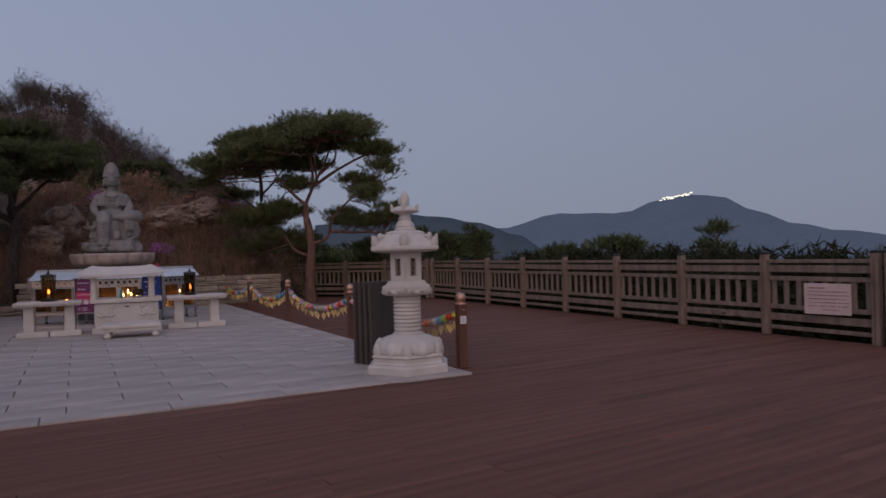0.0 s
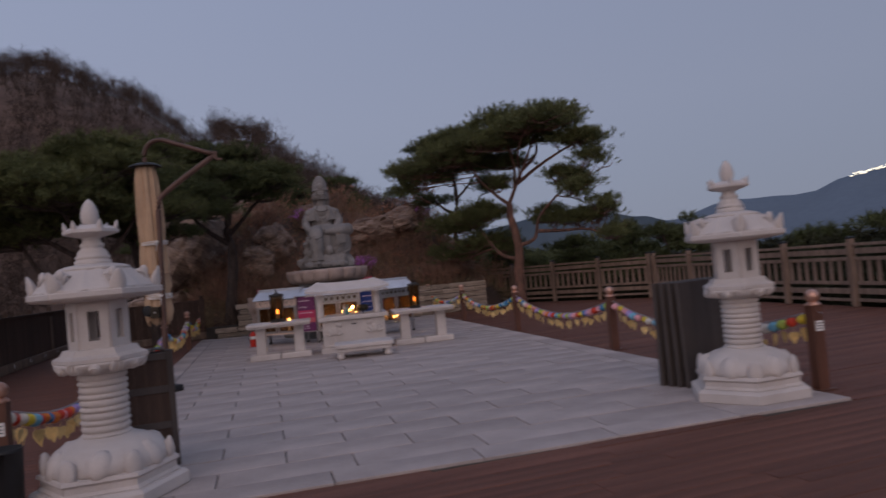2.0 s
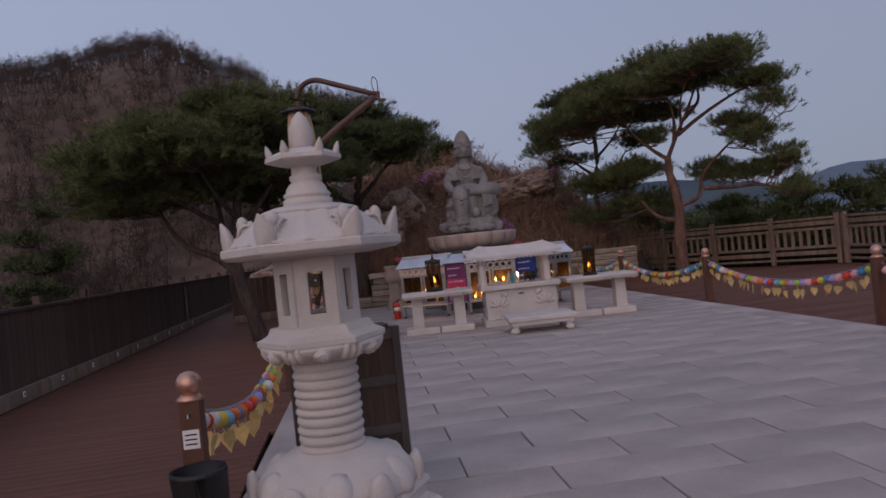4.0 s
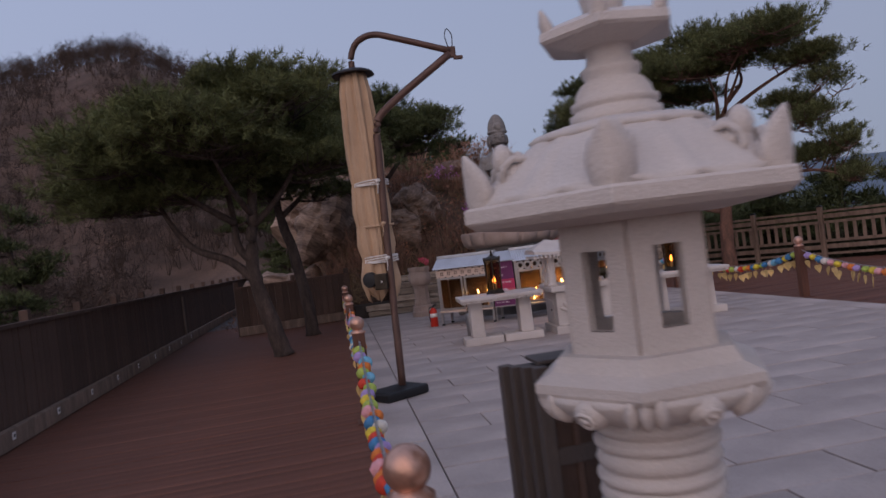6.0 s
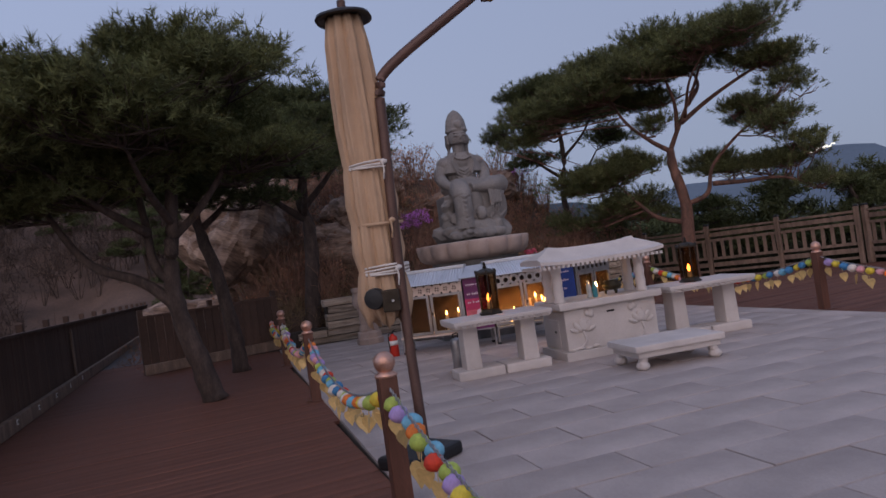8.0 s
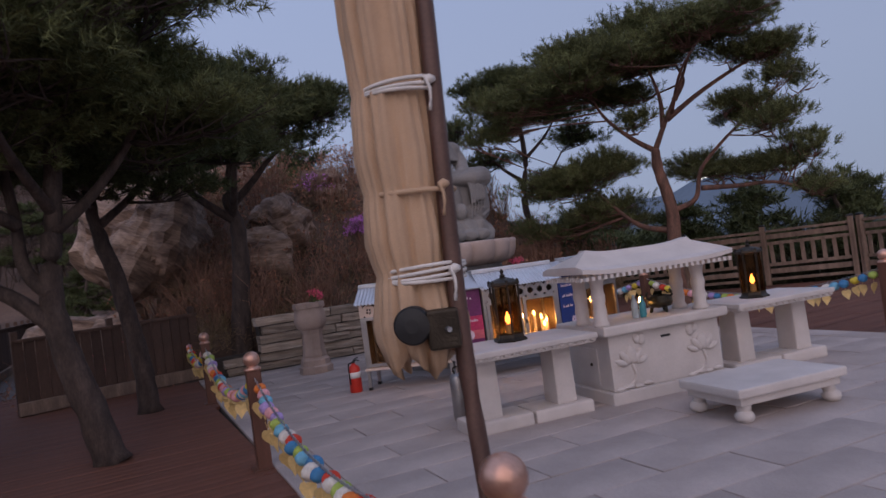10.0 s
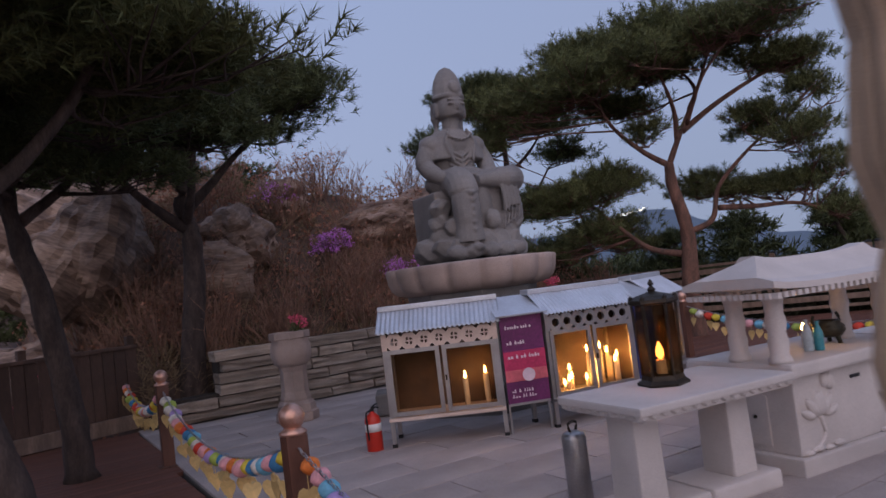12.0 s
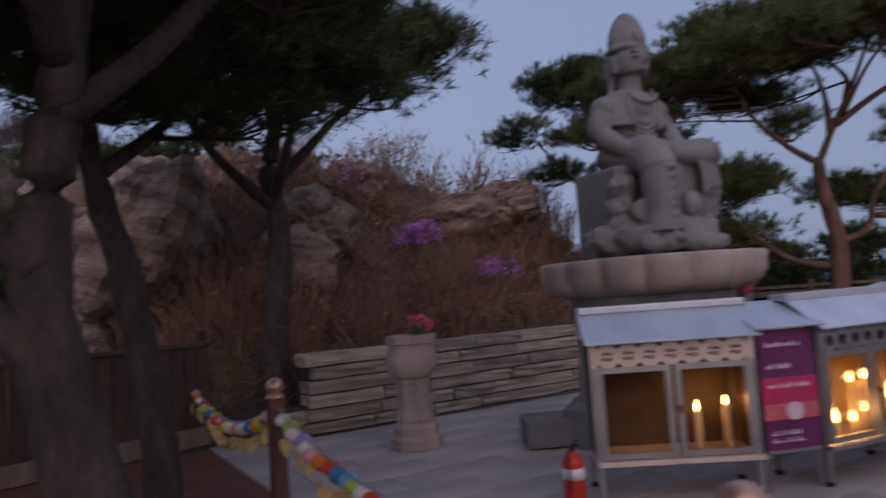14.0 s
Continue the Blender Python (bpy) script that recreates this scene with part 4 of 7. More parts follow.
# ---- small shed-like candle cabinets ----
def candle_cabinet(x, y, rz, w, label, shutter, rich, lit=12):
    """Steel cabinet on legs with a ribbed sloping roof, a pierced fascia and two glazed doors."""
    c = thing("candle_cabinet", x, y, 0, rz, label, "cabinet", "candle cabinets round the statue")
    d = 0.46
    for sx in (-1, 1):
        for yy in (0.02, d - 0.02):
            bm = bmesh.new()
            box(bm, (sx * (w / 2 - 0.02), yy, 0.56), (0.04, 0.04, 1.12))
            leg = part("leg", bm, STEEL, c)
            bm = bmesh.new()
            box(bm, (sx * (w / 2 - 0.02), yy, 0.02), (0.046, 0.046, 0.05))
            part("rubber_foot", bm, BLACK, leg, "black rubber foot")
    bm = bmesh.new()
    box(bm, (0, d / 2 - 0.03, 0.275), (w, d + 0.06, 0.03), bevel=0.004)
    part("floor_tray", bm, CREAM if shutter else STEEL, c)
    bm = bmesh.new()
    box(bm, (0, d - 0.008, 0.70), (w - 0.08, 0.012, 0.82))
    box(bm, (-w / 2 + 0.012, d / 2, 0.70), (0.012, d - 0.08, 0.82))
    box(bm, (w / 2 - 0.012, d / 2, 0.70), (0.012, d - 0.08, 0.82))
    part("lining", bm, SOOT, c, "soot-stained sheet lining")
    # Unseen panel, added to keep candle light out of the fascia holes.
    bm = bmesh.new()
    box(bm, (0, d / 2, 0.918), (w - 0.05, d - 0.05, 0.012))
    part("inner_ceiling", bm, SOOT, c)
    bm = bmesh.new()
    fz, fh = 1.0, 0.15
    n = 7
    pitch = (w - 0.10) / n
    ring = 12
    for i in range(n):
        cx = -w / 2 + 0.05 + pitch * (i + 0.5)
        for k in range(ring):
            a0, a1 = 2 * math.pi * k / ring, 2 * math.pi * (k + 1) / ring

            def sq(a):
                m = max(abs(math.cos(a)), abs(math.sin(a)))
                return (cx + pitch / 2 * math.cos(a) / m, fz + fh / 2 * math.sin(a) / m)
            r = 0.040
            pts = [(cx + r * math.cos(a0), fz + r * math.sin(a0)), (cx + r * math.cos(a1), fz + r * math.sin(a1)), sq(a1), sq(a0)]
            f = [bm.verts.new((px, -0.012, pz)) for px, pz in pts]
            g = [bm.verts.new((px, 0.012, pz)) for px, pz in pts]
            bm.faces.new(f)
            bm.faces.new(g[::-1])
            bm.faces.new((f[1], f[0], g[0], g[1]))
    for s in (-1, 1):
        box(bm, (s * (w / 2 - 0.025), 0, fz), (0.05, 0.024, fh))
    bmesh.ops.remove_doubles(bm, verts=bm.verts, dist=0.0008)
    bmesh.ops.recalc_face_normals(bm, faces=bm.faces)
    part("fascia", bm, CREAM if shutter else STEEL, c, "fascia board pierced by a row of round holes")
    if shutter:
        for i in range(n):
            cx = -w / 2 + 0.05 + pitch * (i + 0.5)
            bm = bmesh.new()
            box(bm, (0, 0, 0), (0.084, 0.008, 0.013))
            box(bm, (0, 0, 0), (0.013, 0.0085, 0.084))
            for k in range(4):
                a = math.pi / 2 * k
                box(bm, (0, 0, 0), (0.026, 0.008, 0.011), m=Matrix.Rotation(a, 4, "Y") @ Matrix.Translation((0.011, 0, 0.034)))
            part("spoked_vent", bm, CREAM, c, at=pose(cx, 0.0, fz))
    for k, s in enumerate((-1, 1)):
        bm = bmesh.new()
        cx, ww = s * (w / 4 - 0.012), w / 2 - 0.05
        for zz in (0.32, 0.905):
            box(bm, (cx, -0.004, zz), (ww, 0.026, 0.04))
        for t in (-1, 1):
            box(bm, (cx + t * (ww / 2 - 0.02), -0.004, 0.612), (0.04, 0.026, 0.545))
        door = part("door", bm, STEEL, c)
        bm = bmesh.new()
        box(bm, (cx, 0.002, 0.612), (ww - 0.06, 0.004, 0.56))
        pane = part("glass_pane", bm, HAZY, door, "smoke-hazed glass")
        pane.visible_shadow = False
        bm = bmesh.new()
        box(bm, (-0.028 * -s * -1 if s < 0 else 0.03, -0.026, 0.62), (0.014, 0.02, 0.05), bevel=0.003)
        part("catch", bm, BLACK_METAL, door)
    bm = bmesh.new()
    n = 26
    a0, a1 = [], []
    rw = w / 2 + 0.035
    rows = []
    for i in range(n * 4 + 1):
        px = -rw + 2 * rw * i / (n * 4)
        up = 0.008 * math.sin(2 * math.pi * i / 4 + 0.4)
        rows.append([bm.verts.new((px, -0.09, 1.10 + up)), bm.verts.new((px, d * 0.45, 1.305 + up)), bm.verts.new((px, d * 0.45, 1.295 + up)), bm.verts.new((px, -0.09, 1.090 + up))])
    for p, r in zip(rows, rows[1:]):
        for k in range(4):
            bm.faces.new((p[k], p[(k + 1) % 4], r[(k + 1) % 4], r[k]))
    bm.faces.new(rows[0])
    bm.faces.new(rows[-1][::-1])
    bmesh.ops.recalc_face_normals(bm, faces=bm.faces)
    part("ribbed_roof", bm, ZINC, c, "ribbed zinc roof sheet", smooth=False)
    bm = bmesh.new()
    box(bm, (0, d * 0.45 + 0.05, 1.315), (2 * rw, 0.16, 0.05), bevel=0.008)
    box(bm, (0, d * 0.8, 1.20), (2 * rw, 0.02, 0.20))
    part("ridge_cap", bm, ZINC, c)
    m = c.matrix_basis
    rng = random.Random(int(abs(x * 100)))
    if rich:
        for k in range(16):
            u, v = rng.uniform(-w / 2 + 0.1, w / 2 - 0.1), rng.uniform(0.12, 0.38)
            p = m @ Vector((u, v, 0.29))
            candle(p.x, p.y, p.z, rng.uniform(0.05, 0.38) * (0.55 + 0.45 * (u > 0)), 0.018, k < lit, "white candle standing in the glazed cabinet")
    else:
        for u, h in ((w / 2 - 0.36, 0.27), (w / 2 - 0.16, 0.30)):
            p = m @ Vector((u, 0.20, 0.29))
            candle(p.x, p.y, p.z, h, 0.026, True, "tall lit white candle in the glazed cabinet")
    return c


def feet(xa, ya, xb, yb):
    return (xa + xb) / 2, (ya + yb) / 2, math.degrees(math.atan2(yb - ya, xb - xa)), math.hypot(xb - xa, yb - ya)


fx, fy, fr, fw = feet(-0.13, 20.87, 0.75, 20.20)
candle_cabinet(fx, fy, fr, fw, "steel candle cabinet with cream pierced fascia and two lit candles", True, False)
fx, fy, fr, fw = feet(1.17, 20.00, 2.18, 19.82)
candle_cabinet(fx, fy, fr, fw, "steel candle cabinet glowing with many small candles", False, True)
fx, fy, fr, fw = feet(2.68, 19.97, 3.57, 20.33)
candle_cabinet(fx, fy, fr, fw, "steel candle cabinet with a ribbed zinc roof", False, True, 4)

PURPLE = mat("purple_banner_print", (0.15, 0.025, 0.11), 0.5, 0.3, 3, 40, 0.05)
CRIMSON = mat("crimson_banner_print", (0.50, 0.035, 0.11), 0.5, 0.3, 3, 40, 0.05)
ROSE = mat("rose_banner_print", (0.62, 0.13, 0.16), 0.5, 0.25, 3, 40, 0.05)
NAVY = mat("navy_banner_print", (0.02, 0.045, 0.20), 0.5, 0.2, 3, 40, 0.05)
PALE = mat("pale_banner_lettering", (0.70, 0.55, 0.62), 0.5, 0.1, 8, 40, 0.0)


def banner(xa, ya, xb, yb, z0, z1, sunset, label):
    x, y, rz, w = feet(xa, ya, xb, yb)
    b = thing("banner", x, y, 0, rz, label, "banner", "banners between the cabinets")
    h = z1 - z0
    bm = bmesh.new()
    box(bm, (0, 0, (z0 + z1) / 2), (w, 0.01, h))
    part("backing", bm, PURPLE if sunset else NAVY, b)
    if sunset:
        bm = bmesh.new()
        box(bm, (0, -0.007, z0 + h * 0.42), (w, 0.004, h * 0.34))
        part("sunset_band", bm, CRIMSON, b)
        bm = bmesh.new()
        box(bm, (0, -0.0105, z0 + h * 0.31), (w, 0.003, h * 0.13))
        part("sunset_glow", bm, ROSE, b)
        bm = bmesh.new()
        lathe(bm, [(0.062, 0), (0.062, 0.003)], 24)
        part("sun_disc", bm, PALE, b, "pale round sun", at=pose(0.02, -0.0125, z0 + h * 0.31, 90, 0, 0))
        rows = ((0.86, 0.7), (0.68, 0.45), (0.52, 0.8), (0.13, 0.6), (0.07, 0.55))
    else:
        bm = bmesh.new()
        for i in range(6):
            a = radians(60 * i)
            blob(bm, (0.03 * math.cos(a), 0, 0.03 * math.sin(a)), (0.025, 0.003, 0.025), i, 0.1, 1)
        part("lotus_emblem", bm, PALE, b, "pale pink round flower", at=pose(0.02, -0.008, z0 + h * 0.30))
        rows = ((0.84, 0.62), (0.68, 0.66), (0.52, 0.4), (0.16, 0.5))
    rng = random.Random(3)
    for f, ww in rows:
        bm = bmesh.new()
        px = -w * 0.40
        while px < -w * 0.40 + w * ww * 0.95:
            k = rng.uniform(0.020, 0.034) * w / 0.5
            box(bm, (px + k / 2, -0.0135, z0 + h * f), (k * 0.8, 0.003, 0.022 if f > 0.2 else 0.014))
            if rng.random() < 0.6:
                box(bm, (px + k / 2, -0.0135, z0 + h * f + 0.017), (k * 0.45, 0.0032, 0.014))
            px += k * (1.15 if rng.random() < 0.75 else 1.9)
        part("lettering", bm, PALE, b)["kind"] = "stuff"
    bm = bmesh.new()
    box(bm, (0, 0, z0 - 0.012), (w, 0.016, 0.022))
    part("bottom_bar", bm, STEEL, b)
    bm = bmesh.new()
    box(bm, (0, 0.0, z1 + 0.0), (w, 0.016, 0.022))
    for s in (-1, 1):
        box(bm, (s * (w / 2 - 0.01), 0.03, z1 / 2), (0.02, 0.02, z1))
    part("support_frame", bm, STEEL, b)
    bm = bmesh.new()
    box(bm, (0, 0.11, z1 + 0.09), (w + 0.1, 0.42, 0.012), m=pose(0, 0.11, z1 + 0.09, 24, 0, 0))
    part("cover_sheet", bm, ZINC, b, "sloping zinc cover sheet")
    return b


banner(0.77, 20.18, 1.15, 20.02, 0.30, 1.12, True, "purple and crimson sunset banner with pale unreadable lettering")
banner(2.20, 19.83, 2.64, 19.95, 0.28, 1.12, False, "navy blue banner with pale lettering and a flower emblem")

# ---- fire extinguisher, bin, vase ----
ext = thing("fire_extinguisher", -0.26, 20.98, 0, 20, "small red fire extinguisher standing on the paving", "extinguisher")
bm = bmesh.new()
lathe(bm, [(0.072, 0), (0.078, 0.01), (0.078, 0.29), (0.068, 0.325), (0.04, 0.35), (0.026, 0.36), (0.026, 0.375)], 20)
part("cylinder", bm, RED, ext, smooth=True)
bm = bmesh.new()
lathe(bm, [(0.0795, 0.19), (0.0795, 0.265)], 20)
part("label_band", bm, WHITE, ext, "white printed label", smooth=True)
bm = bmesh.new()
lathe(bm, [(0.02, 0.37), (0.024, 0.385), (0.015, 0.40)], 10)
tube(bm, [(0.0, 0, 0.395), (0.05, 0, 0.405), (0.10, 0, 0.39)], [0.01, 0.009, 0.007], 6)
tube(bm, [(0.0, 0, 0.405), (0.05, 0, 0.43), (0.09, 0, 0.432)], [0.008, 0.008, 0.006], 6)
part("valve_handle", bm, BLACK, ext)
bm = bmesh.new()
tube(bm, curve_pts([(-0.02, 0, 0.385), (-0.085, -0.01, 0.37), (-0.10, -0.02, 0.26), (-0.092, -0.02, 0.12)]), 0.009, 6)
part("hose", bm, BLACK, ext)

gas = thing("metal_canister", -0.15, 18.35, 0, 10, "slim brushed steel canister with a handle, beside the table", "canister")
bm = bmesh.new()
lathe(bm, [(0.075, 0), (0.08, 0.01), (0.08, 0.40), (0.07, 0.43), (0.04, 0.445)], 18)
part("body", bm, STEEL, gas, smooth=True)
bm = bmesh.new()
tube(bm, curve_pts([(-0.03, 0, 0.44), (-0.045, 0, 0.49), (0.0, 0, 0.505), (0.045, 0, 0.49), (0.03, 0, 0.44)], 3), 0.009, 6)
part("handle", bm, BLACK_METAL, gas)

vase = thing("stone_planter", -0.02, 23.52, 0, 0, "pinkish granite lotus planter on a fluted column with red flowers", "planter")
bm = bmesh.new()
lathe(bm, [(0.29, 0), (0.30, 0.02), (0.30, 0.11), (0.27, 0.13), (0.26, 0.21), (0.22, 0.25)], 8, 22.5)
part("base", bm, GRANITE_PINK, vase)
bm = bmesh.new()
lathe(bm, [(0.21, 0.24), (0.215, 0.28), (0.19, 0.36), (0.185, 0.60), (0.21, 0.66)], 8, 22.5)
part("column", bm, GRANITE_PINK, vase)
bm = bmesh.new()
lathe(bm, [(0.18, 0.65), (0.25, 0.70), (0.285, 0.79), (0.28, 0.90), (0.25, 0.97), (0.255, 0.985)], 48, lobes=lambda k, a: 1 - 0.05 * (1 - abs(math.sin(4 * a))) * (0 < k < 4))
part("lotus_bowl", bm, GRANITE_PINK, vase, smooth=True)
bm = bmesh.new()
lathe(bm, [(0.27, 0.98), (0.285, 0.99), (0.285, 1.065), (0.26, 1.07), (0.25, 1.03)], 8, 22.5)
part("rim", bm, GRANITE_PINK, vase)


def petals(bm, c, r, n, size, seed):
    rng = random.Random(seed)
    for _ in range(n):
        d = Vector((rng.gauss(0, 1), rng.gauss(0, 1), rng.gauss(0, 0.8))).normalized() * r * rng.random() ** 0.4
        p = Vector(c) + d
        u = Vector((rng.gauss(0, 1), rng.gauss(0, 1), rng.gauss(0, 1))).normalized() * size
        w = u.orthogonal().normalized() * size * 0.6
        vs = [bm.verts.new(p + k) for k in (-u, w, u, -w)]
        bm.faces.new(vs)


bm = bmesh.new()
for k, (dx, dy, dz) in enumerate(((0.16, 0.0, 1.20), (0.24, 0.06, 1.17), (0.10, 0.06, 1.22), (0.2, -0.06, 1.14))):
    petals(bm, (dx, dy, dz), 0.065, 46, 0.022, k)
part("flowers", bm, PINK, vase, "bright red-pink flowers")
bm = bmesh.new()
for k, (dx, dy, dz) in enumerate(((0.16, 0.0, 1.20), (0.24, 0.06, 1.17), (0.10, 0.06, 1.22), (0.2, -0.06, 1.14))):
    tube(bm, [(0.08, 0, 1.04), (dx, dy, dz)], 0.006, 5)
petals(bm, (0.12, 0, 1.10), 0.12, 60, 0.03, 9)
part("leaves", bm, NEEDLES, vase, "dark green leaves")
vase.matrix_basis = vase.matrix_basis @ Matrix.Diagonal((0.90, 0.90, 1.06, 1))
bm = bmesh.new()
petals(bm, (0, 0, 0.05), 0.09, 60, 0.024, 21)
petals(bm, (0.10, 0.02, 0.07), 0.07, 40, 0.024, 22)
posy = part("flower_posy", bm, PINK, at=pose(SX + 0.95, SY - 0.35, 1.30))
bm = bmesh.new()
lathe(bm, [(0.05, 0), (0.07, 0.10), (0.07, 1.26), (0.08, 1.31), (0.04, 1.31)], 10)
stand = part("flower_stand", bm, GRANITE_GREY, at=pose(SX + 0.95, SY - 0.35, 0))
tagged(stand, "slim grey stone flower stand beside the pedestal", "stand")
tagged(posy, "small posy of bright pink flowers on a stand", "flowers")
bm = bmesh.new()
box(bm, (0, 0, 0.14), (0.7, 0.5, 0.26), bevel=0.03)
step = part("stone_step", bm, GRANITE_GREY, at=pose(0.98, 22.5, 0.012, 0, 0, -30))
tagged(step, "low grey stone block beside the pedestal", "block")

# ---- folded parasol ----
UM = thing("folded_parasol", -1.70, 15.17, 0, 0, "folded tan canvas parasol tied with rope on a brown cantilever pole", "parasol")
bm = bmesh.new()
box(bm, (-0.13, -0.27, 0.06), (0.56, 0.40, 0.10), 30, 0.03)
part("base_box", bm, BLACK, UM, "black plastic base box")
bm = bmesh.new()
tube(bm, curve_pts([(-0.06, -0.18, 0.05), (-0.02, -0.015, 1.2), (0.02, 0, 2.55), (0.04, 0.0, 2.86), (0.16, -0.02, 3.06), (0.93, -0.18, 3.57)], 6), 0.042, 14)
part("pole", bm, POLE, UM, smooth=True)
bm = bmesh.new()
tube(bm, curve_pts([(0.95, -0.18, 3.60), (0.40, -0.06, 3.80), (0.14, 0.06, 3.90), (-0.04, 0.15, 3.86), (-0.125, 0.195, 3.72), (-0.13, 0.20, 3.52)], 6), 0.036, 12)
part("arm", bm, POLE, UM, smooth=True)
bm = bmesh.new()
box(bm, (0.95, -0.18, 3.585), (0.10, 0.05, 0.12), bevel=0.01)
box(bm, (1.02, -0.195, 3.52), (0.10, 0.05, 0.035), bevel=0.006)
part("joint_bracket", bm, POLE, UM)
bm = bmesh.new()
tube(bm, curve_pts([(0.93, -0.18, 3.63), (0.90, -0.18, 3.76), (0.93, -0.18, 3.84), (0.98, -0.18, 3.77), (0.97, -0.18, 3.63)], 4), 0.006, 5)
part("pull_loop", bm, BLACK, UM, "thin black cord loop")
bm = bmesh.new()
lathe(bm, [(0.05, 3.56), (0.16, 3.555), (0.235, 3.525), (0.245, 3.505), (0.22, 3.50), (0.05, 3.53)], 24, c=(-0.13, 0.20, 0), lobes=lambda k, a: 1 + 0.04 * math.sin(4 * a) * (k > 1))
part("top_cap", bm, BLACK, UM, "black scalloped cap")
bm = bmesh.new()
folds = 10
levels = [(3.515, 0.135), (3.3, 0.165), (2.9, 0.185), (2.6, 0.195), (2.35, 0.185), (2.30, 0.178), (2.25, 0.188), (2.0, 0.20), (1.88, 0.19), (1.84, 0.183), (1.80, 0.19), (1.62, 0.20), (1.52, 0.185), (1.47, 0.172), (1.42, 0.185), (1.25, 0.205), (1.12, 0.20), (1.03, 0.17)]
rings = []
seg = 100
for k, (z, r) in enumerate(levels):
    ring = []
    for i in range(seg):
        a = 2 * math.pi * i / seg
        deep = 0.25 + 0.12 * noise.noise(Vector((0.7 * z, 3.0, 0)))
        if abs(z - 2.30) < 0.06 or abs(z - 1.84) < 0.06 or abs(z - 1.47) < 0.06:
            deep *= 0.55
        ph = folds * a + 0.5 * math.sin(z * 1.1) + 0.9 * math.sin(2 * a)
        q = r * (1 + deep * (1.25 * abs(math.sin(ph / 2)) ** 0.7 - 0.85) + 0.06 * noise.noise(Vector((math.cos(a) * 2, math.sin(a) * 2, z * 1.3))) + 0.05 * math.sin(23 * a + z))
        drop = 0.0
        if k >= len(levels) - 2:
            drop = 0.06 + 0.13 * (abs(((5 * a / 3.14159) % 2) - 1) - 0.5) * (k == len(levels) - 1) - 0.03 * (k - len(levels) + 2)
        x = -0.13 + 0.03 * (3.5 - z) / 2.5
        ring.append(bm.verts.new((x + q * math.cos(a), 0.20 + q * math.sin(a), z + drop)))
    rings.append(ring)
for a, b in zip(rings, rings[1:]):
    for i in range(seg):
        j = (i + 1) % seg
        bm.faces.new((a[j], a[i], b[i], b[j]))
bm.faces.new(rings[0])
cloth = part("canopy", bm, CLOTH, UM, "gathered tan canvas", smooth=True)
sol = cloth.modifiers.new("thickness", "SOLIDIFY")
sol.thickness = 0.006
for z, r, turns in ((2.30, 0.195, 3), (1.84, 0.192, 1), (1.47, 0.190, 4)):
    bm = bmesh.new()
    for t in range(turns):
        pts = []
        for i in range(25):
            a = 2 * math.pi * i / 24
            pts.append((-0.10 + 0.03 * (3.5 - z) / 2.5 + r * math.cos(a), 0.175 + (r + 0.020) * math.sin(a), z + 0.016 * (t - turns / 2) + 0.012 * math.sin(a + t)))
        tube(bm, pts, 0.009 if z != 1.84 else 0.013, 6)
    blob(bm, (-0.03, -0.05, z), (0.035, 0.02, 0.022), 1, 0.3, 1)
    tube(bm, curve_pts([(-0.05, -0.055, z), (-0.04, -0.06, z - 0.06), (-0.05, -0.055, z - 0.14)], 3), 0.008, 5)
    part("rope_tie", bm, ROPE if z != 1.84 else CLOTH, UM, smooth=True)
bm = bmesh.new()
lathe(bm, [(0.02, -0.050), (0.055, -0.048), (0.075, -0.038), (0.083, -0.02), (0.083, 0.03), (0.074, 0.044), (0.03, 0.050)], 28)
part("crank_housing", bm, BLACK, UM, "black round crank housing", at=pose(-0.235, 0.0, 1.25, 90, 0, -35))
bm = bmesh.new()
box(bm, (-0.13, -0.055, 1.22), (0.14, 0.10, 0.17), -20, 0.012)
part("crank_bracket", bm, BLACK_METAL, UM, "dark metal bracket")
bm = bmesh.new()
tube(bm, [(-0.13, -0.08, 1.22), (-0.14, -0.14, 1.22)], 0.012, 8)
part("bolt", bm, CHAIN, UM, "bright bolt")
for ob in UM.children:
    for v in ob.data.vertices:
        if v.co.z > 1.5:
            v.co.z = 1.5 + (v.co.z - 1.5) * 1.005
        if not ob.name.startswith("crank_housing"):
            v.co.x *= 0.97
            v.co.y *= 0.97

# ---- panels stacked behind the lanterns ----
PANEL = mat("dark_composite_panel", (0.085, 0.068, 0.06), 0.75, 0.25, 2, 40, 0.3, stretch=(3, 3, 0.5))
for i in range(4):
    bm = bmesh.new()
    box(bm, (0.42, 0, 0.555), (0.84, 0.045, 1.11), bevel=0.004)
    pnl = part("panel", bm, PANEL, at=pose(3.78 - 0.036 * i, 9.80 + 0.105 * i, 0.012, -1.5 + 0.7 * i, 0, 16 - 2 * i))
    tagged(pnl, "dark grey-brown composite panel leaning upright behind a lantern", "panel", "stacked panels")
rack = thing("folded_screen", -1.625, 10.20, 0.012, 3, "dark timber folding screen standing folded behind a lantern", "screen")
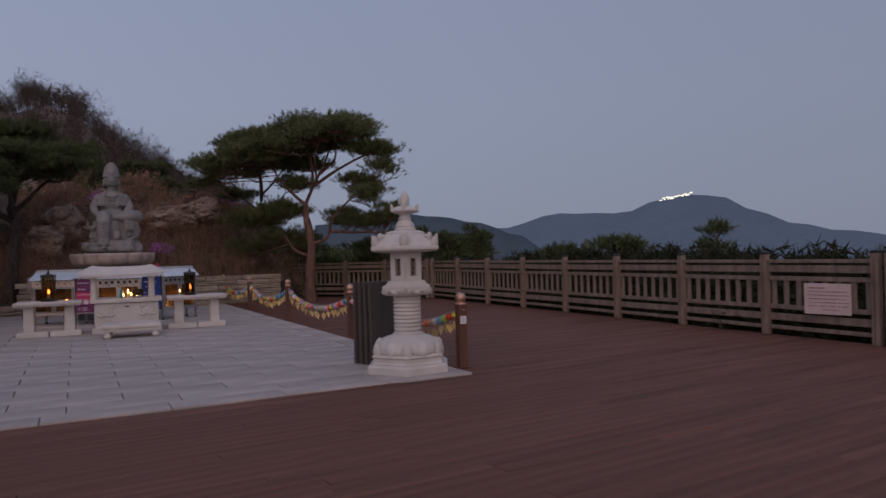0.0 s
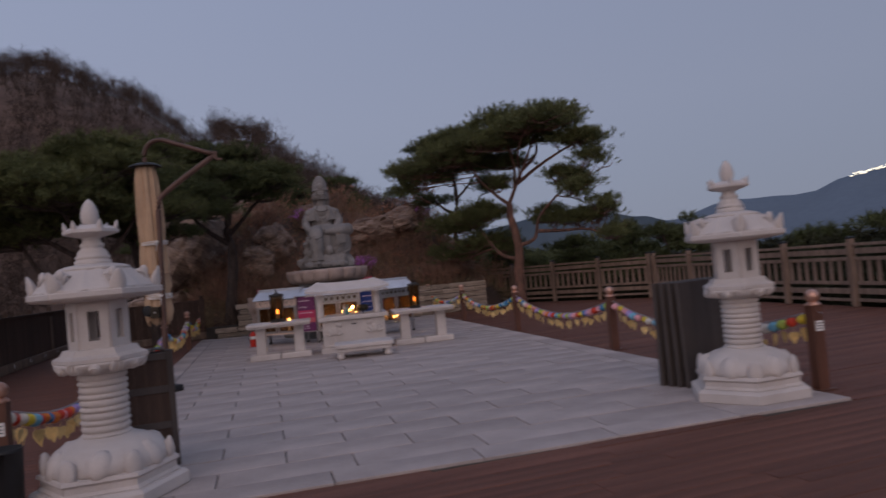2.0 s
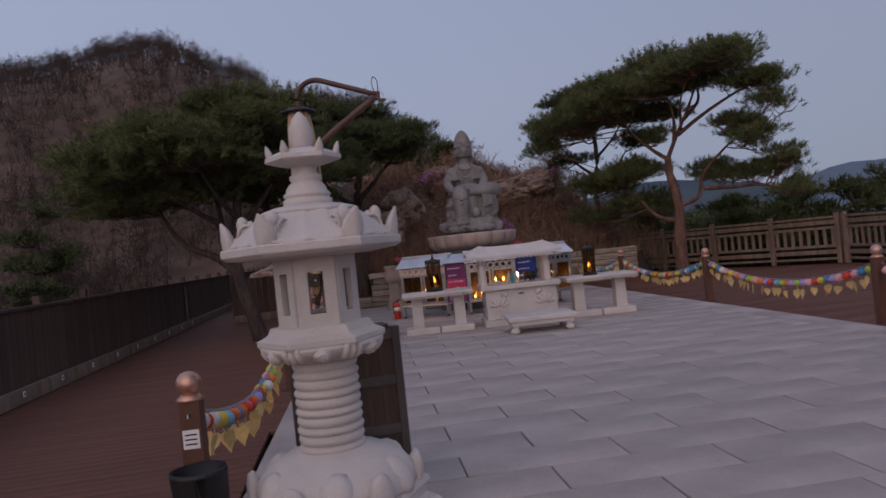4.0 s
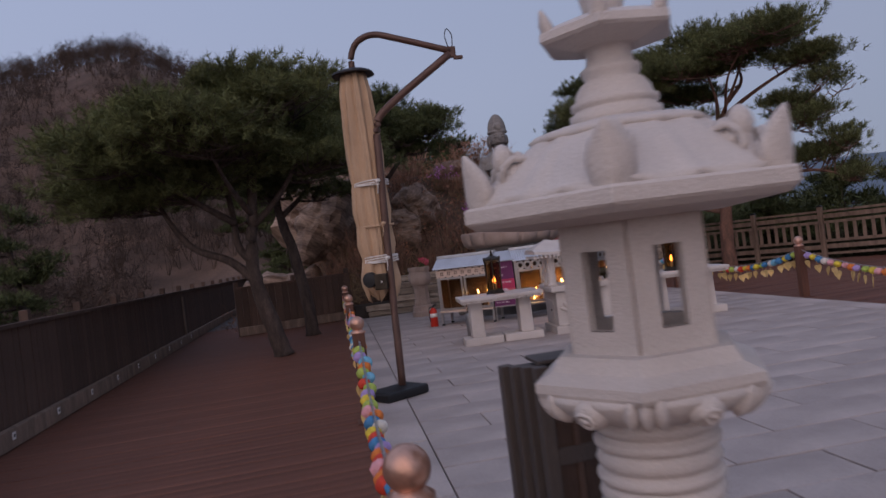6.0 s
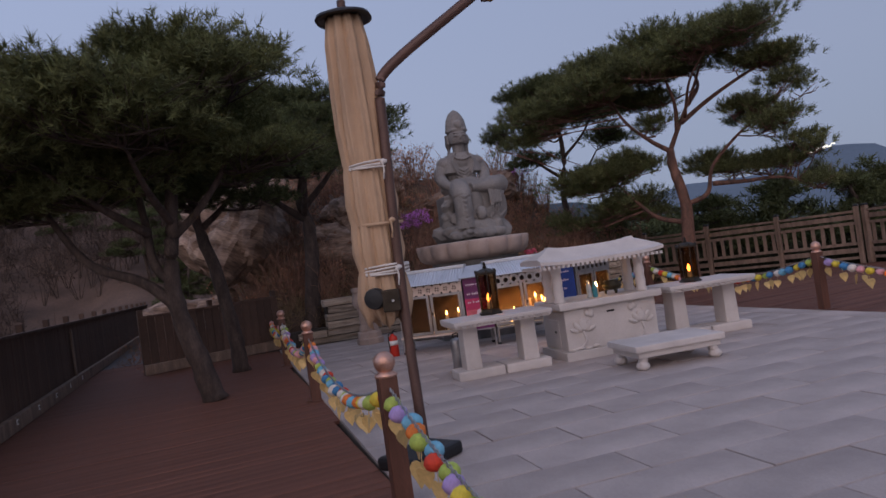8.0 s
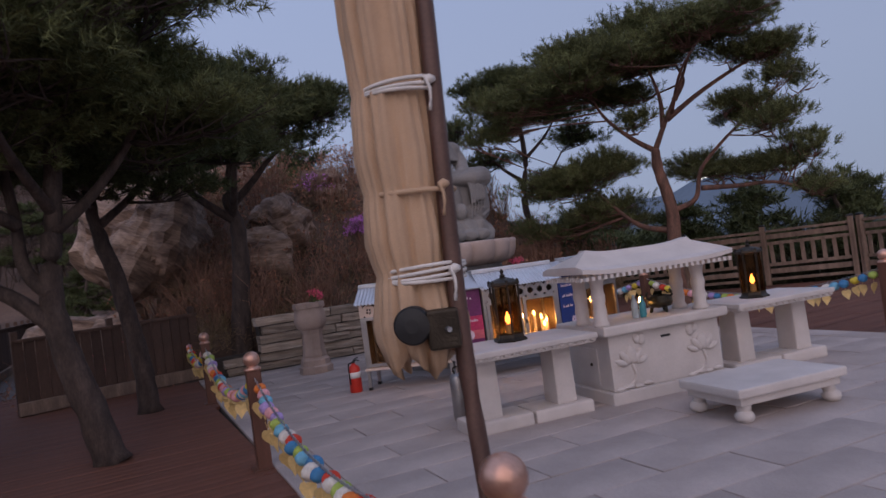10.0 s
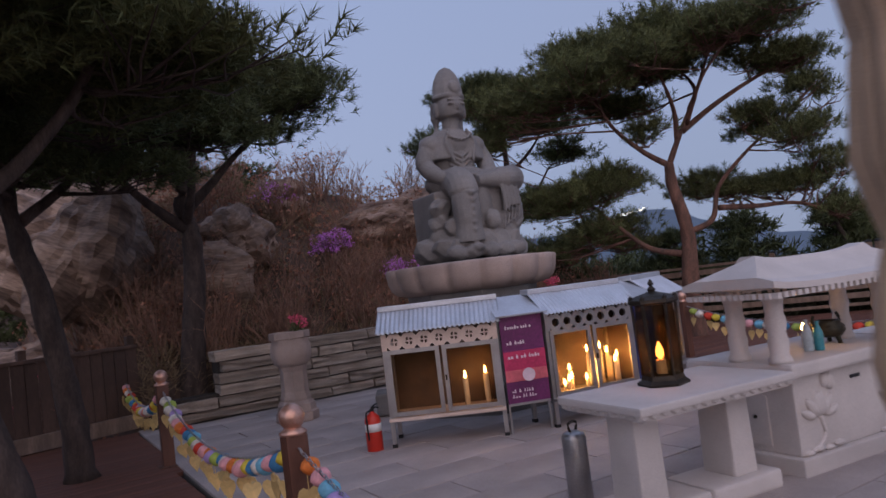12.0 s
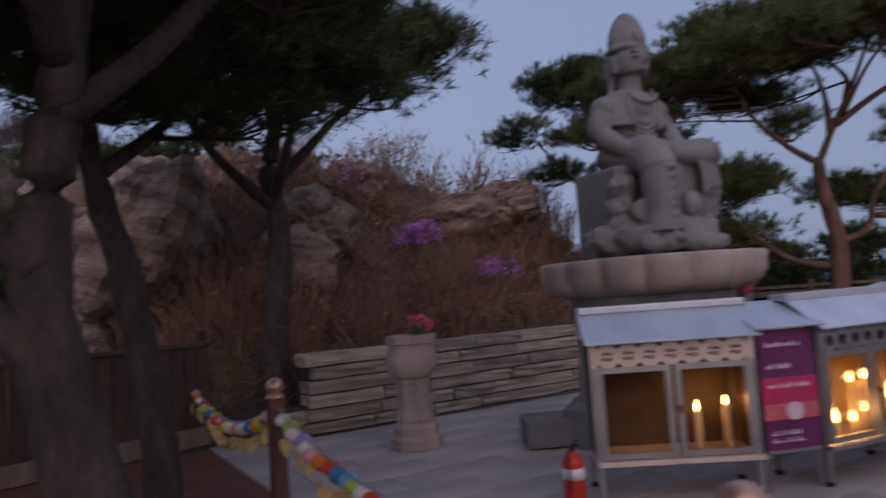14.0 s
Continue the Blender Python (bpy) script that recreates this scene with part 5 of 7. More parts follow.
for k in range(4):
    dx, dy = 0.022 * k, -0.062 * k
    leaf_label = "weathered dark timber leaf"
    bm = bmesh.new()
    box(bm, (dx - 0.02, dy, 0.50), (0.56, 0.016, 0.95))
    leaf = part("leaf", bm, FENCE_DARK, rack, leaf_label)
    for s in (-1, 1):
        bm = bmesh.new()
        box(bm, (dx - 0.02 + s * 0.296, dy, 0.505 + 0.003 * k), (0.050, 0.050, 1.00), bevel=0.005)
        part("stile", bm, PANEL, leaf)
    for z in (0.06, 0.37, 0.68, 0.965):
        bm = bmesh.new()
        box(bm, (dx - 0.02, dy, z), (0.542, 0.042, 0.062), bevel=0.005)
        part("crossbar", bm, PANEL, leaf)
    for q in range(5):
        bm = bmesh.new()
        box(bm, (dx - 0.21 + 0.095 * q, dy - 0.010, 0.50), (0.022, 0.012, 0.92))
        part("slat", bm, FENCE_DARK, leaf)
for s in (-1, 1):
    bm = bmesh.new()
    box(bm, (0.03 + 0.15 * s, -0.09, 1.022), (0.24, 0.17, 0.014), 5 * s, bevel=0.003)
    part("cap_strip", bm, PANEL, rack)

# ---- notice on the rail fence ----
nt = thing("notice_board", right_line(7.42) - 0.075, 7.42, 0, -85.7, "pinkish white notice board with faded unreadable lines", "sign")
bm = bmesh.new()
box(bm, (0, 0, 0.635), (0.70, 0.012, 0.47), bevel=0.003)
part("board", bm, mat("faded_sign_board", (0.62, 0.46, 0.43), 0.55, 0.1, 4, 60, 0.05), nt)
rng = random.Random(8)
INK = mat("faded_sign_ink", (0.36, 0.20, 0.19), 0.6, 0.2, 9, 60, 0.0)
for r in range(7):
    bm = bmesh.new()
    px = -0.30 + (0.02 if r else 0.0)
    end = 0.30 if 0 < r < 6 else (-0.02 if r == 0 else 0.16)
    if r == 6:
        px = -0.08
    while px < end:
        k = rng.uniform(0.012, 0.03)
        box(bm, (px + k / 2, -0.0085, 0.80 - 0.055 * r), (k * 0.75, 0.004, 0.026 if r == 0 else 0.016))
        px += k * (1.1 if rng.random() < 0.8 else 1.8)
    part("line_of_print", bm, INK, nt)
for s in (-1, 1):
    bm = bmesh.new()
    tube(bm, [(s * 0.30, -0.01, 0.85), (s * 0.30, 0.05, 0.90)], 0.006, 5)
    part("hook", bm, BLACK_METAL, nt)


# ---- bollards and garlands round the court ----
def bollard(u, v, label, paper=False):
    p = on_court(u, v)
    b = thing("bollard", p.x, p.y, 0, COURT_TURN, label, "bollard", "bollards round the court")
    bm = bmesh.new()
    box(bm, (0, 0, 0.41), (0.115, 0.115, 0.82), bevel=0.008)
    part("post", bm, POST_WOOD, b)
    bm = bmesh.new()
    lathe(bm, [(0.07, 0.815), (0.072, 0.83), (0.05, 0.845), (0.04, 0.86)], 20)
    part("collar", bm, COPPER, b, smooth=True)
    bm = bmesh.new()
    bmesh.ops.create_uvsphere(bm, u_segments=20, v_segments=14, radius=0.068, matrix=Matrix.Translation((0, 0, 0.905)))
    part("ball_cap", bm, COPPER, b, "worn copper ball cap", smooth=True)
    bm = bmesh.new()
    box(bm, (0, 0, 0.005), (0.20, 0.20, 0.012), bevel=0.003)
    part("foot_plate", bm, POST_WOOD, b)
    for s in (-1, 1):
        bm = bmesh.new()
        tube(bm, curve_pts([(0, 0.056 * s, 0.75), (0, 0.085 * s, 0.75), (0, 0.09 * s, 0.735)], 3), 0.006, 6)
        part("eye_hook", bm, CHAIN, b)
    if paper:
        bm = bmesh.new()
        box(bm, (0, -0.0605, 0.62), (0.085, 0.004, 0.10))
        slip = part("paper_slip", bm, WHITE, b, "white paper slip")
        bm = bmesh.new()
        for k in range(3):
            box(bm, (0, -0.0632, 0.645 - 0.025 * k), (0.06, 0.0015, 0.008))
        part("print", bm, BLACK, slip)
    return b


LEFT_V, RIGHT_V = (0.70, 5.28, 9.63, 13.77, 17.3), (0.50, 4.68, 8.98, 13.2, 17.3)
LEFT_U, RIGHT_U = -0.06, COURT_W + 0.13
WOODEN = "red-brown wooden bollard with a copper ball cap"
for i, v in enumerate(LEFT_V):
    bollard(LEFT_U, v, WOODEN, i == 0)
for i, v in enumerate(RIGHT_V):
    bollard(RIGHT_U, v, WOODEN, i == 0)

bm = bmesh.new()
bmesh.ops.create_icosphere(bm, subdivisions=2, radius=0.054)
for v in bm.verts:
    v.co *= 1 + 0.10 * (0.5 + 0.5 * math.sin(9 * math.atan2(v.co.y, v.co.x))) * (1 - min(1, abs(v.co.z) / 0.055))
    v.co.z *= 0.92
ball_meshes = []
base = bpy.data.meshes.new("paper_ball")
for f in bm.faces:
    f.smooth = True
bm.to_mesh(base)
bm.free()
for m in BALLS:
    me = base.copy()
    me.materials.append(m)
    ball_meshes.append(me)
bm = bmesh.new()
outline = [(0, -0.075), (0.018, -0.045), (0.040, -0.015), (0.048, 0.010), (0.040, 0.032), (0.020, 0.040), (0, 0.028), (-0.020, 0.040), (-0.040, 0.032), (-0.048, 0.010), (-0.040, -0.015), (-0.018, -0.045)]
fr = [bm.verts.new((x, -0.003 - 0.10 * x * x * 8, z)) for x, z in outline]
bk = [bm.verts.new((x, 0.003 - 0.10 * x * x * 8, z)) for x, z in outline]
bm.faces.new(fr)
bm.faces.new(bk[::-1])
for i in range(len(fr)):
    j = (i + 1) % len(fr)
    bm.faces.new((fr[j], fr[i], bk[i], bk[j]))
box(bm, (0, 0, 0.06), (0.003, 0.003, 0.06))
leaf_mesh = bpy.data.meshes.new("gold_leaf")
bm.to_mesh(leaf_mesh)
bm.free()
leaf_mesh.materials.append(GOLD)


def garland(u, v0, v1, sag, seed):
    rng = random.Random(seed)
    g = thing("garland", *on_court(u, v0, 0.0).xy, 0, COURT_TURN, "chain hung with coloured paper balls and gold leaf cards", "garland", "garlands between the bollards")
    ln = v1 - v0

    def at(t):
        return Vector((0, 0.08 + (ln - 0.16) * t, 0.745 - sag * 4 * t * (1 - t)))
    links = int(ln / 0.034)
    bm = bmesh.new()
    for i in range(links):
        a, b = at(i / links), at((i + 1) / links)
        c, d = (a + b) / 2, (b - a).normalized()
        side = Vector((1, 0, 0)) if i % 2 else d.cross(Vector((1, 0, 0))).normalized()
        ring = [c + d * 0.021 * math.cos(w) + side * 0.011 * math.sin(w) for w in (2 * math.pi * k / 8 for k in range(8))]
        nrm = d.cross(side)
        vs = [[bm.verts.new(p + (p - c).normalized() * 0.003), bm.verts.new(p + nrm * 0.003), bm.verts.new(p - (p - c).normalized() * 0.003), bm.verts.new(p - nrm * 0.003)] for p in ring]
        for k in range(8):
            j = (k + 1) % 8
            for e in range(4):
                bm.faces.new((vs[k][e], vs[j][e], vs[j][(e + 1) % 4], vs[k][(e + 1) % 4]))
    part("chain", bm, CHAIN, g, "galvanised link chain", smooth=True)
    n = int(ln / 0.135)
    last = -1
    for i in range(n):
        t = (i + 0.6) / (n + 0.2)
        p = at(t)
        k = rng.randrange(len(ball_meshes))
        if k == last:
            k = (k + 1) % len(ball_meshes)
        last = k
        s = rng.uniform(0.9, 1.15)
        piece("paper_ball", ball_meshes[k], pose(p.x + rng.uniform(-0.025, 0.025), p.y, p.z - 0.055 * s, rng.uniform(-15, 15), rng.uniform(-15, 15), rng.uniform(0, 90)) @ Matrix.Scale(s, 4), g)
        if i % 5 != 4:
            piece("gold_leaf", leaf_mesh, pose(p.x + rng.uniform(-0.04, 0.04), p.y + rng.uniform(-0.03, 0.03), p.z - 0.185 + rng.uniform(-0.025, 0.02), rng.uniform(-14, 14), rng.uniform(-12, 12), rng.uniform(0, 180)) @ Matrix.Scale(rng.uniform(1.05, 1.3), 4), g)
    return g


for i, (a, b) in enumerate(zip(LEFT_V, LEFT_V[1:])):
    garland(LEFT_U, a, b, 0.28, i)
for i, (a, b) in enumerate(zip(RIGHT_V, RIGHT_V[1:])):
    garland(RIGHT_U, a, b, 0.27, i + 10)

bg_p = on_court(LEFT_U, LEFT_V[0])
bm = bmesh.new()
lathe(bm, [(0.07, 0.05), (0.095, 0.07), (0.105, 0.30), (0.115, 0.52), (0.118, 0.545), (0.11, 0.545), (0.10, 0.30), (0.085, 0.09)], 24, lobes=lambda k, a: 1 + 0.04 * math.sin(3 * a + k))
sack = part("black_bag", bm, BLACK, smooth=True, at=pose(bg_p.x + 0.05, bg_p.y - 0.22, -0.04) @ Matrix.Diagonal((1.22, 1.15, 1.0, 1)))
tagged(sack, "black fabric bag hanging on the front of a bollard", "bag")


# ---- pines ----
def raw_mesh(name, verts, faces_per, material, parent=None, label=""):
    """A mesh of loose triangles, three vertices each."""
    v = np.asarray(verts, dtype=np.float32).reshape(-1, 3)
    n = len(v) // 3
    me = bpy.data.meshes.new(name)
    me.vertices.add(len(v))
    me.vertices.foreach_set("co", v.ravel())
    me.loops.add(n * 3)
    me.loops.foreach_set("vertex_index", np.arange(n * 3, dtype=np.int32))
    me.polygons.add(n)
    me.polygons.foreach_set("loop_start", np.arange(0, n * 3, 3, dtype=np.int32))
    me.update(calc_edges=True)
    me.materials.append(material)
    ob = new(name, me)
    if parent is not None:
        ob.parent = parent
    if label:
        ob["label"] = label
    return ob


def unit(a):
    return a / np.maximum(np.linalg.norm(a, axis=-1, keepdims=True), 1e-6)


def tufts(rng, centres, axes, needles, length, width):
    """Sprays of needles: triangles that fan out of each centre round its axis."""
    n = len(centres)
    c = np.repeat(centres, needles, axis=0)
    ax = np.repeat(axes, needles, axis=0)
    d = unit(ax * 0.75 + unit(rng.normal(size=(n * needles, 3))) * 0.85)
    ln = length * rng.uniform(0.7, 1.15, (n * needles, 1))
    side = unit(np.cross(d, unit(rng.normal(size=(n * needles, 3))))) * width
    start = c + ax * length * rng.uniform(-0.5, 0.4, (n * needles, 1))
    return np.stack([start - side, start + side, start + d * ln], axis=1).reshape(-1, 3)


def pine(x, y, z, trunk, limbs, pads, seed, bark, needle, label, r0=0.17, density=220, needles=19, length=0.14, width=0.0062, category="pine tree", group="pines round the court"):
    """A pine: curved trunk, limbs to each cloud of needles. Points are relative to the foot; pads are (x, y, z, radius, thickness)."""
    tree = thing("pine_tree", x, y, z, 0, label, category, group)
    rng = np.random.default_rng(seed)
    rr = random.Random(seed)
    spine = curve_pts(trunk, 7)
    n = len(spine)
    bm = bmesh.new()
    radii = [r0 * (1.25 if i == 0 else 1) * (1 - 0.55 * i / (n - 1)) * (1 + 0.03 * rr.uniform(-1, 1)) for i in range(n)]
    tube(bm, spine, radii, 12)
    for v in bm.verts:
        v.co += Vector((noise.noise(v.co * 5), noise.noise(v.co * 5 + Vector((9, 0, 0))), 0)) * 0.025
    part("trunk", bm, bark, tree, smooth=True)
    joints = [(p, radii[i]) for i, p in enumerate(spine) if i > n * 0.45]
    for k, limb in enumerate(limbs):
        pts = curve_pts(limb, 6)
        start = min(range(n), key=lambda i: (spine[i] - pts[0]).length)
        q0 = radii[start] * (0.72 if k < 5 else 0.46)
        rs = [q0 * (1 - 0.68 * i / (len(pts) - 1)) for i in range(len(pts))]
        bm = bmesh.new()
        tube(bm, pts, rs, 9)
        part("limb", bm, bark, tree, smooth=True)
        joints += [(p, rs[i]) for i, p in enumerate(pts) if i > 3]
    tris = []
    bm = bmesh.new()
    for px, py, pz, pr, ph in pads:
        c = Vector((px, py, pz))
        j, jr = min(joints, key=lambda q: (q[0] - c).length + 0.9 * max(0, q[0].z - c.z + 0.1))
        mid = (j + c) / 2 + Vector((rr.uniform(-0.12, 0.12), rr.uniform(-0.12, 0.12), -0.06 + rr.uniform(-0.1, 0.1)))
        low = c - Vector((0, 0, ph * 0.5))
        br = curve_pts([j, mid, low], 5)
        tube(bm, br, [max(0.010, min(jr * 0.55, 0.045) * (1 - 0.7 * i / (len(br) - 1))) for i in range(len(br))], 6)
        for _ in range(int(5 + pr * 7)):
            a, q = rr.uniform(0, 2 * math.pi), pr * rr.uniform(0.45, 0.95)
            tip = c + Vector((q * math.cos(a), q * math.sin(a), ph * rr.uniform(-0.35, 0.5)))
            st = br[rr.randrange(len(br) // 2, len(br))]
            m2 = (st + tip) / 2 + Vector((rr.uniform(-0.06, 0.06), rr.uniform(-0.06, 0.06), rr.uniform(-0.08, 0.03)))
            tube(bm, [st, m2, tip], [0.011, 0.008, 0.004], 4)
        m = int(density * (pr / 0.8) ** 2)
        d = unit(rng.normal(size=(m, 3)))
        d[:, 2] = np.abs(d[:, 2]) * 1.0 - 0.35 * (rng.random(m) < 0.4)
        rad = rng.random(m) ** 0.45
        lump = 1 + 0.28 * np.sin(3 * np.arctan2(d[:, 1], d[:, 0]) + rr.uniform(0, 6)) + 0.18 * np.sin(7 * np.arctan2(d[:, 1], d[:, 0]) + rr.uniform(0, 6))
        pos = np.stack([px + d[:, 0] * pr * rad * lump, py + d[:, 1] * pr * rad * lump, pz + d[:, 2] * ph * rad], axis=1)
        ax = unit(np.stack([d[:, 0] * 0.8, d[:, 1] * 0.8, 0.55 + 0.5 * d[:, 2]], axis=1))
        tris.append(tufts(rng, pos, ax, needles, length, width))
    part("branchwork", bm, bark, tree)["kind"] = "stuff"
    raw_mesh("crown", np.concatenate(tris), 3, needle, tree, "flat clouds of dark green needles")
    return tree


def cloud(rng, off, dep, z, spread, count, r, h, right, ahead):
    """Pads scattered round a place given by its offset to the right and ahead."""
    out = []
    for _ in range(count):
        o, d = off + rng.uniform(-1, 1) * spread, dep + rng.uniform(-1, 1) * spread
        out.append((o * right[0] + d * ahead[0], o * right[1] + d * ahead[1], z + rng.uniform(-0.22, 0.22), r * rng.uniform(0.75, 1.2), h * rng.uniform(0.8, 1.25)))
    return out


def rel(right, ahead, o, d, z):
    return (o * right[0] + d * ahead[0], o * right[1] + d * ahead[1], z)


# the tall red pine by the corner of the rail fence
R, A = (0.77, -0.64), (0.64, 0.77)
rng = random.Random(11)
pads = []
for o, d, z, sp, n, r, h in ((-2.0, 0.3, 4.9, 0.7, 8, 0.8, 0.42), (-2.9, -0.2, 4.5, 0.5, 5, 0.65, 0.36), (-3.5, 0.0, 4.2, 0.4, 3, 0.5, 0.3), (-1.0, 0.0, 5.3, 0.8, 9, 0.85, 0.45), (0.35, 0.2, 5.75, 0.7, 7, 0.8, 0.44), (1.2, -0.1, 5.6, 0.65, 7, 0.75, 0.44),
                             (1.95, 0.2, 4.95, 0.5, 6, 0.65, 0.38), (2.5, 0.0, 4.4, 0.35, 4, 0.5, 0.30), (0.2, 1.3, 5.4, 0.8, 6, 0.8, 0.42), (1.0, -1.4, 5.2, 0.8, 6, 0.8, 0.42), (-1.2, -1.2, 4.9, 0.6, 5, 0.75, 0.38), (-1.0, 1.6, 4.8, 0.6, 5, 0.75, 0.38),
                             (1.6, 0.3, 3.95, 0.45, 6, 0.55, 0.28), (2.2, -0.4, 3.45, 0.4, 5, 0.5, 0.26), (2.7, 0.1, 3.0, 0.35, 4, 0.45, 0.24), (-0.6, 0.4, 4.05, 0.3, 3, 0.45, 0.22), (1.1, 0.9, 2.85, 0.5, 5, 0.65, 0.28), (2.0, 0.2, 2.6, 0.5, 5, 0.6, 0.26),
                             (2.9, 0.2, 2.15, 0.4, 4, 0.42, 0.24), (-1.4, 1.0, 3.1, 0.5, 6, 0.75, 0.36), (-2.3, 0.9, 2.8, 0.5, 6, 0.7, 0.34), (-1.3, 1.3, 2.1, 0.6, 6, 0.7, 0.36), (-2.6, 1.0, 2.0, 0.5, 4, 0.6, 0.3)):
    pads += cloud(rng, o, d, z, sp, n, r, h, R, A)
rl = lambda o, d, z: rel(R, A, o, d, z)
pine(7.75, 23.27, -0.1, [(0, 0, 0), rl(-0.02, 0, 1.0), rl(0.05, 0, 2.0), rl(-0.10, 0, 2.9), rl(-0.12, 0, 3.35)],
     [[rl(-0.12, 0, 3.3), rl(-0.55, 0.1, 3.65), rl(-1.05, 0.1, 4.2), rl(-1.35, 0.1, 4.9)], [rl(-0.12, 0, 3.3), rl(0.15, 0, 3.85), rl(0.55, 0, 4.6), rl(0.9, 0, 5.4)],
      [rl(0.2, 0, 3.9), rl(0.9, 0.05, 4.35), rl(1.7, 0.1, 4.75), rl(2.4, 0.1, 5.0)], [rl(0.1, 0, 3.75), rl(0.12, 0.1, 4.4), rl(-0.05, 0.2, 5.2)], [rl(0.4, 0, 4.3), rl(0.7, 0.6, 4.8), rl(0.6, 1.2, 5.4)],
      [rl(0.02, 0, 2.0), rl(0.55, 0.1, 2.2), rl(0.75, 0.1, 2.8), rl(1.35, 0.1, 3.4), rl(1.8, 0.2, 3.7)], [rl(0.03, 0, 1.6), rl(-0.6, 0.3, 1.8), rl(-1.1, 0.6, 2.3), rl(-1.5, 0.9, 2.8)],
      [rl(0.7, 0.1, 2.4), rl(1.4, 0.2, 2.35), rl(2.2, 0.2, 2.3), rl(3.0, 0.2, 1.9)], [rl(0.3, 0, 4.0), rl(0.5, -0.7, 4.7), rl(0.9, -1.3, 5.2)]],
     pads, 3, BARK, NEEDLES, "tall red-barked pine with spreading flat clouds of needles", r0=0.185, density=200)

# a second pine further back, beyond the statue
rng = random.Random(12)
pads = []
for o, d, z, sp, n, r, h in ((-0.9, 0, 5.4, 0.7, 6, 0.7, 0.3), (0.2, 0, 5.6, 0.7, 6, 0.75, 0.32), (-1.6, 0, 4.6, 0.5, 4, 0.6, 0.28), (0.8, 0.3, 4.7, 0.6, 5, 0.7, 0.3), (-0.6, 0.5, 4.4, 0.6, 4, 0.6, 0.26),
                             (1.2, 0, 3.9, 0.5, 4, 0.6, 0.25), (-0.9, 0, 3.6, 0.4, 3, 0.5, 0.22), (1.0, 0, 3.0, 0.5, 3, 0.55, 0.22)):
    pads += cloud(rng, o, d, z, sp, n, r, h, (0.72, -0.69), (0.69, 0.72))
pine(7.4, 27.8, 0.3, [(0, 0, 0), (0.1, 0, 1.2), (-0.05, 0.1, 2.4), (0.1, 0.05, 3.6), (0.0, 0, 4.9)],
     [[(0, 0.1, 2.6), (0.4, -0.3, 2.9), (0.8, -0.6, 3.6)], [(0.0, 0.1, 3.0), (-0.5, 0.4, 3.5), (-1.0, 0.9, 4.4)], [(0.1, 0, 3.6), (0.5, -0.4, 4.1), (0.8, -0.6, 4.6)]],
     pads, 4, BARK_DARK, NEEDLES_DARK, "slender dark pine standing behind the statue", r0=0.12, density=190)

# leaning pine on the deck
R, A = (0.95, -0.30), (0.30, 0.95)
rng = random.Random(13)
pads = []
for o, d, z, sp, n, r, h in ((-2.3, 0, 2.95, 0.6, 6, 0.75, 0.30), (-3.1, -0.2, 3.2, 0.4, 4, 0.6, 0.28), (-1.2, -0.3, 3.1, 0.6, 6, 0.8, 0.32), (-2.0, 0.2, 3.7, 0.7, 7, 0.85, 0.34), (-0.6, -0.4, 3.5, 0.7, 6, 0.8, 0.34),
                             (-1.8, 0, 4.5, 0.6, 7, 0.8, 0.34), (-0.4, 0.2, 4.3, 0.7, 7, 0.85, 0.34), (0.6, 0.3, 3.9, 0.6, 6, 0.8, 0.34), (1.0, 0.4, 3.3, 0.5, 5, 0.7, 0.3), (0.2, -0.6, 4.7, 0.5, 5, 0.7, 0.3),
                             (0.9, 0.2, 5.0, 0.35, 4, 0.5, 0.25), (-0.9, 0.9, 4.6, 0.6, 5, 0.7, 0.3), (-0.2, -1.6, 3.6, 0.7, 7, 0.8, 0.34), (-1.6, -1.5, 3.5, 0.6, 6, 0.75, 0.32), (0.6, -1.3, 4.2, 0.5, 5, 0.7, 0.3), (-0.8, -2.3, 3.8, 0.5, 5, 0.65, 0.3)):
    pads += cloud(rng, o, d, z, sp, n, r, h, R, A)
pads = [(px, py, pz if pz < 4 else 4 + (pz - 4) * 0.62, pr, ph) for px, py, pz, pr, ph in pads]
rl = lambda o, d, z: rel(R, A, o, d, z)
pine(-3.1, 20.1, -0.02, [(0, 0, 0), rl(-0.14, 0, 0.55), rl(-0.34, 0, 1.3), rl(-0.38, 0.05, 1.8), rl(-0.30, 0.1, 2.5), rl(-0.2, 0.1, 3.4)],
     [[rl(-0.34, 0, 1.35), rl(-0.75, -0.05, 1.75), rl(-1.35, -0.1, 2.05), rl(-1.75, -0.1, 2.6), rl(-2.1, 0, 3.3)], [rl(-0.37, 0, 1.7), rl(-0.62, 0.1, 2.0), rl(-0.7, 0.2, 2.6), rl(-0.9, 0.3, 3.8), rl(-1.1, 0.3, 4.5)],
      [rl(-0.32, 0.1, 2.3), rl(0.1, 0.2, 2.7), rl(0.5, 0.3, 3.3), rl(0.8, 0.3, 4.3)], [rl(-0.3, 0.1, 2.5), rl(-0.3, -0.7, 2.9), rl(-0.2, -1.5, 3.3)], [rl(-0.6, 0, 2.4), rl(-1.0, -0.6, 2.8), rl(-1.4, -1.3, 3.3)], [rl(-0.2, 0.1, 3.2), rl(0.0, 0, 4.0), rl(0.2, -0.2, 4.9)]],
     pads, 5, BARK_DARK, NEEDLES, "leaning pine with a dense low crown growing through the deck", r0=0.16, density=250)

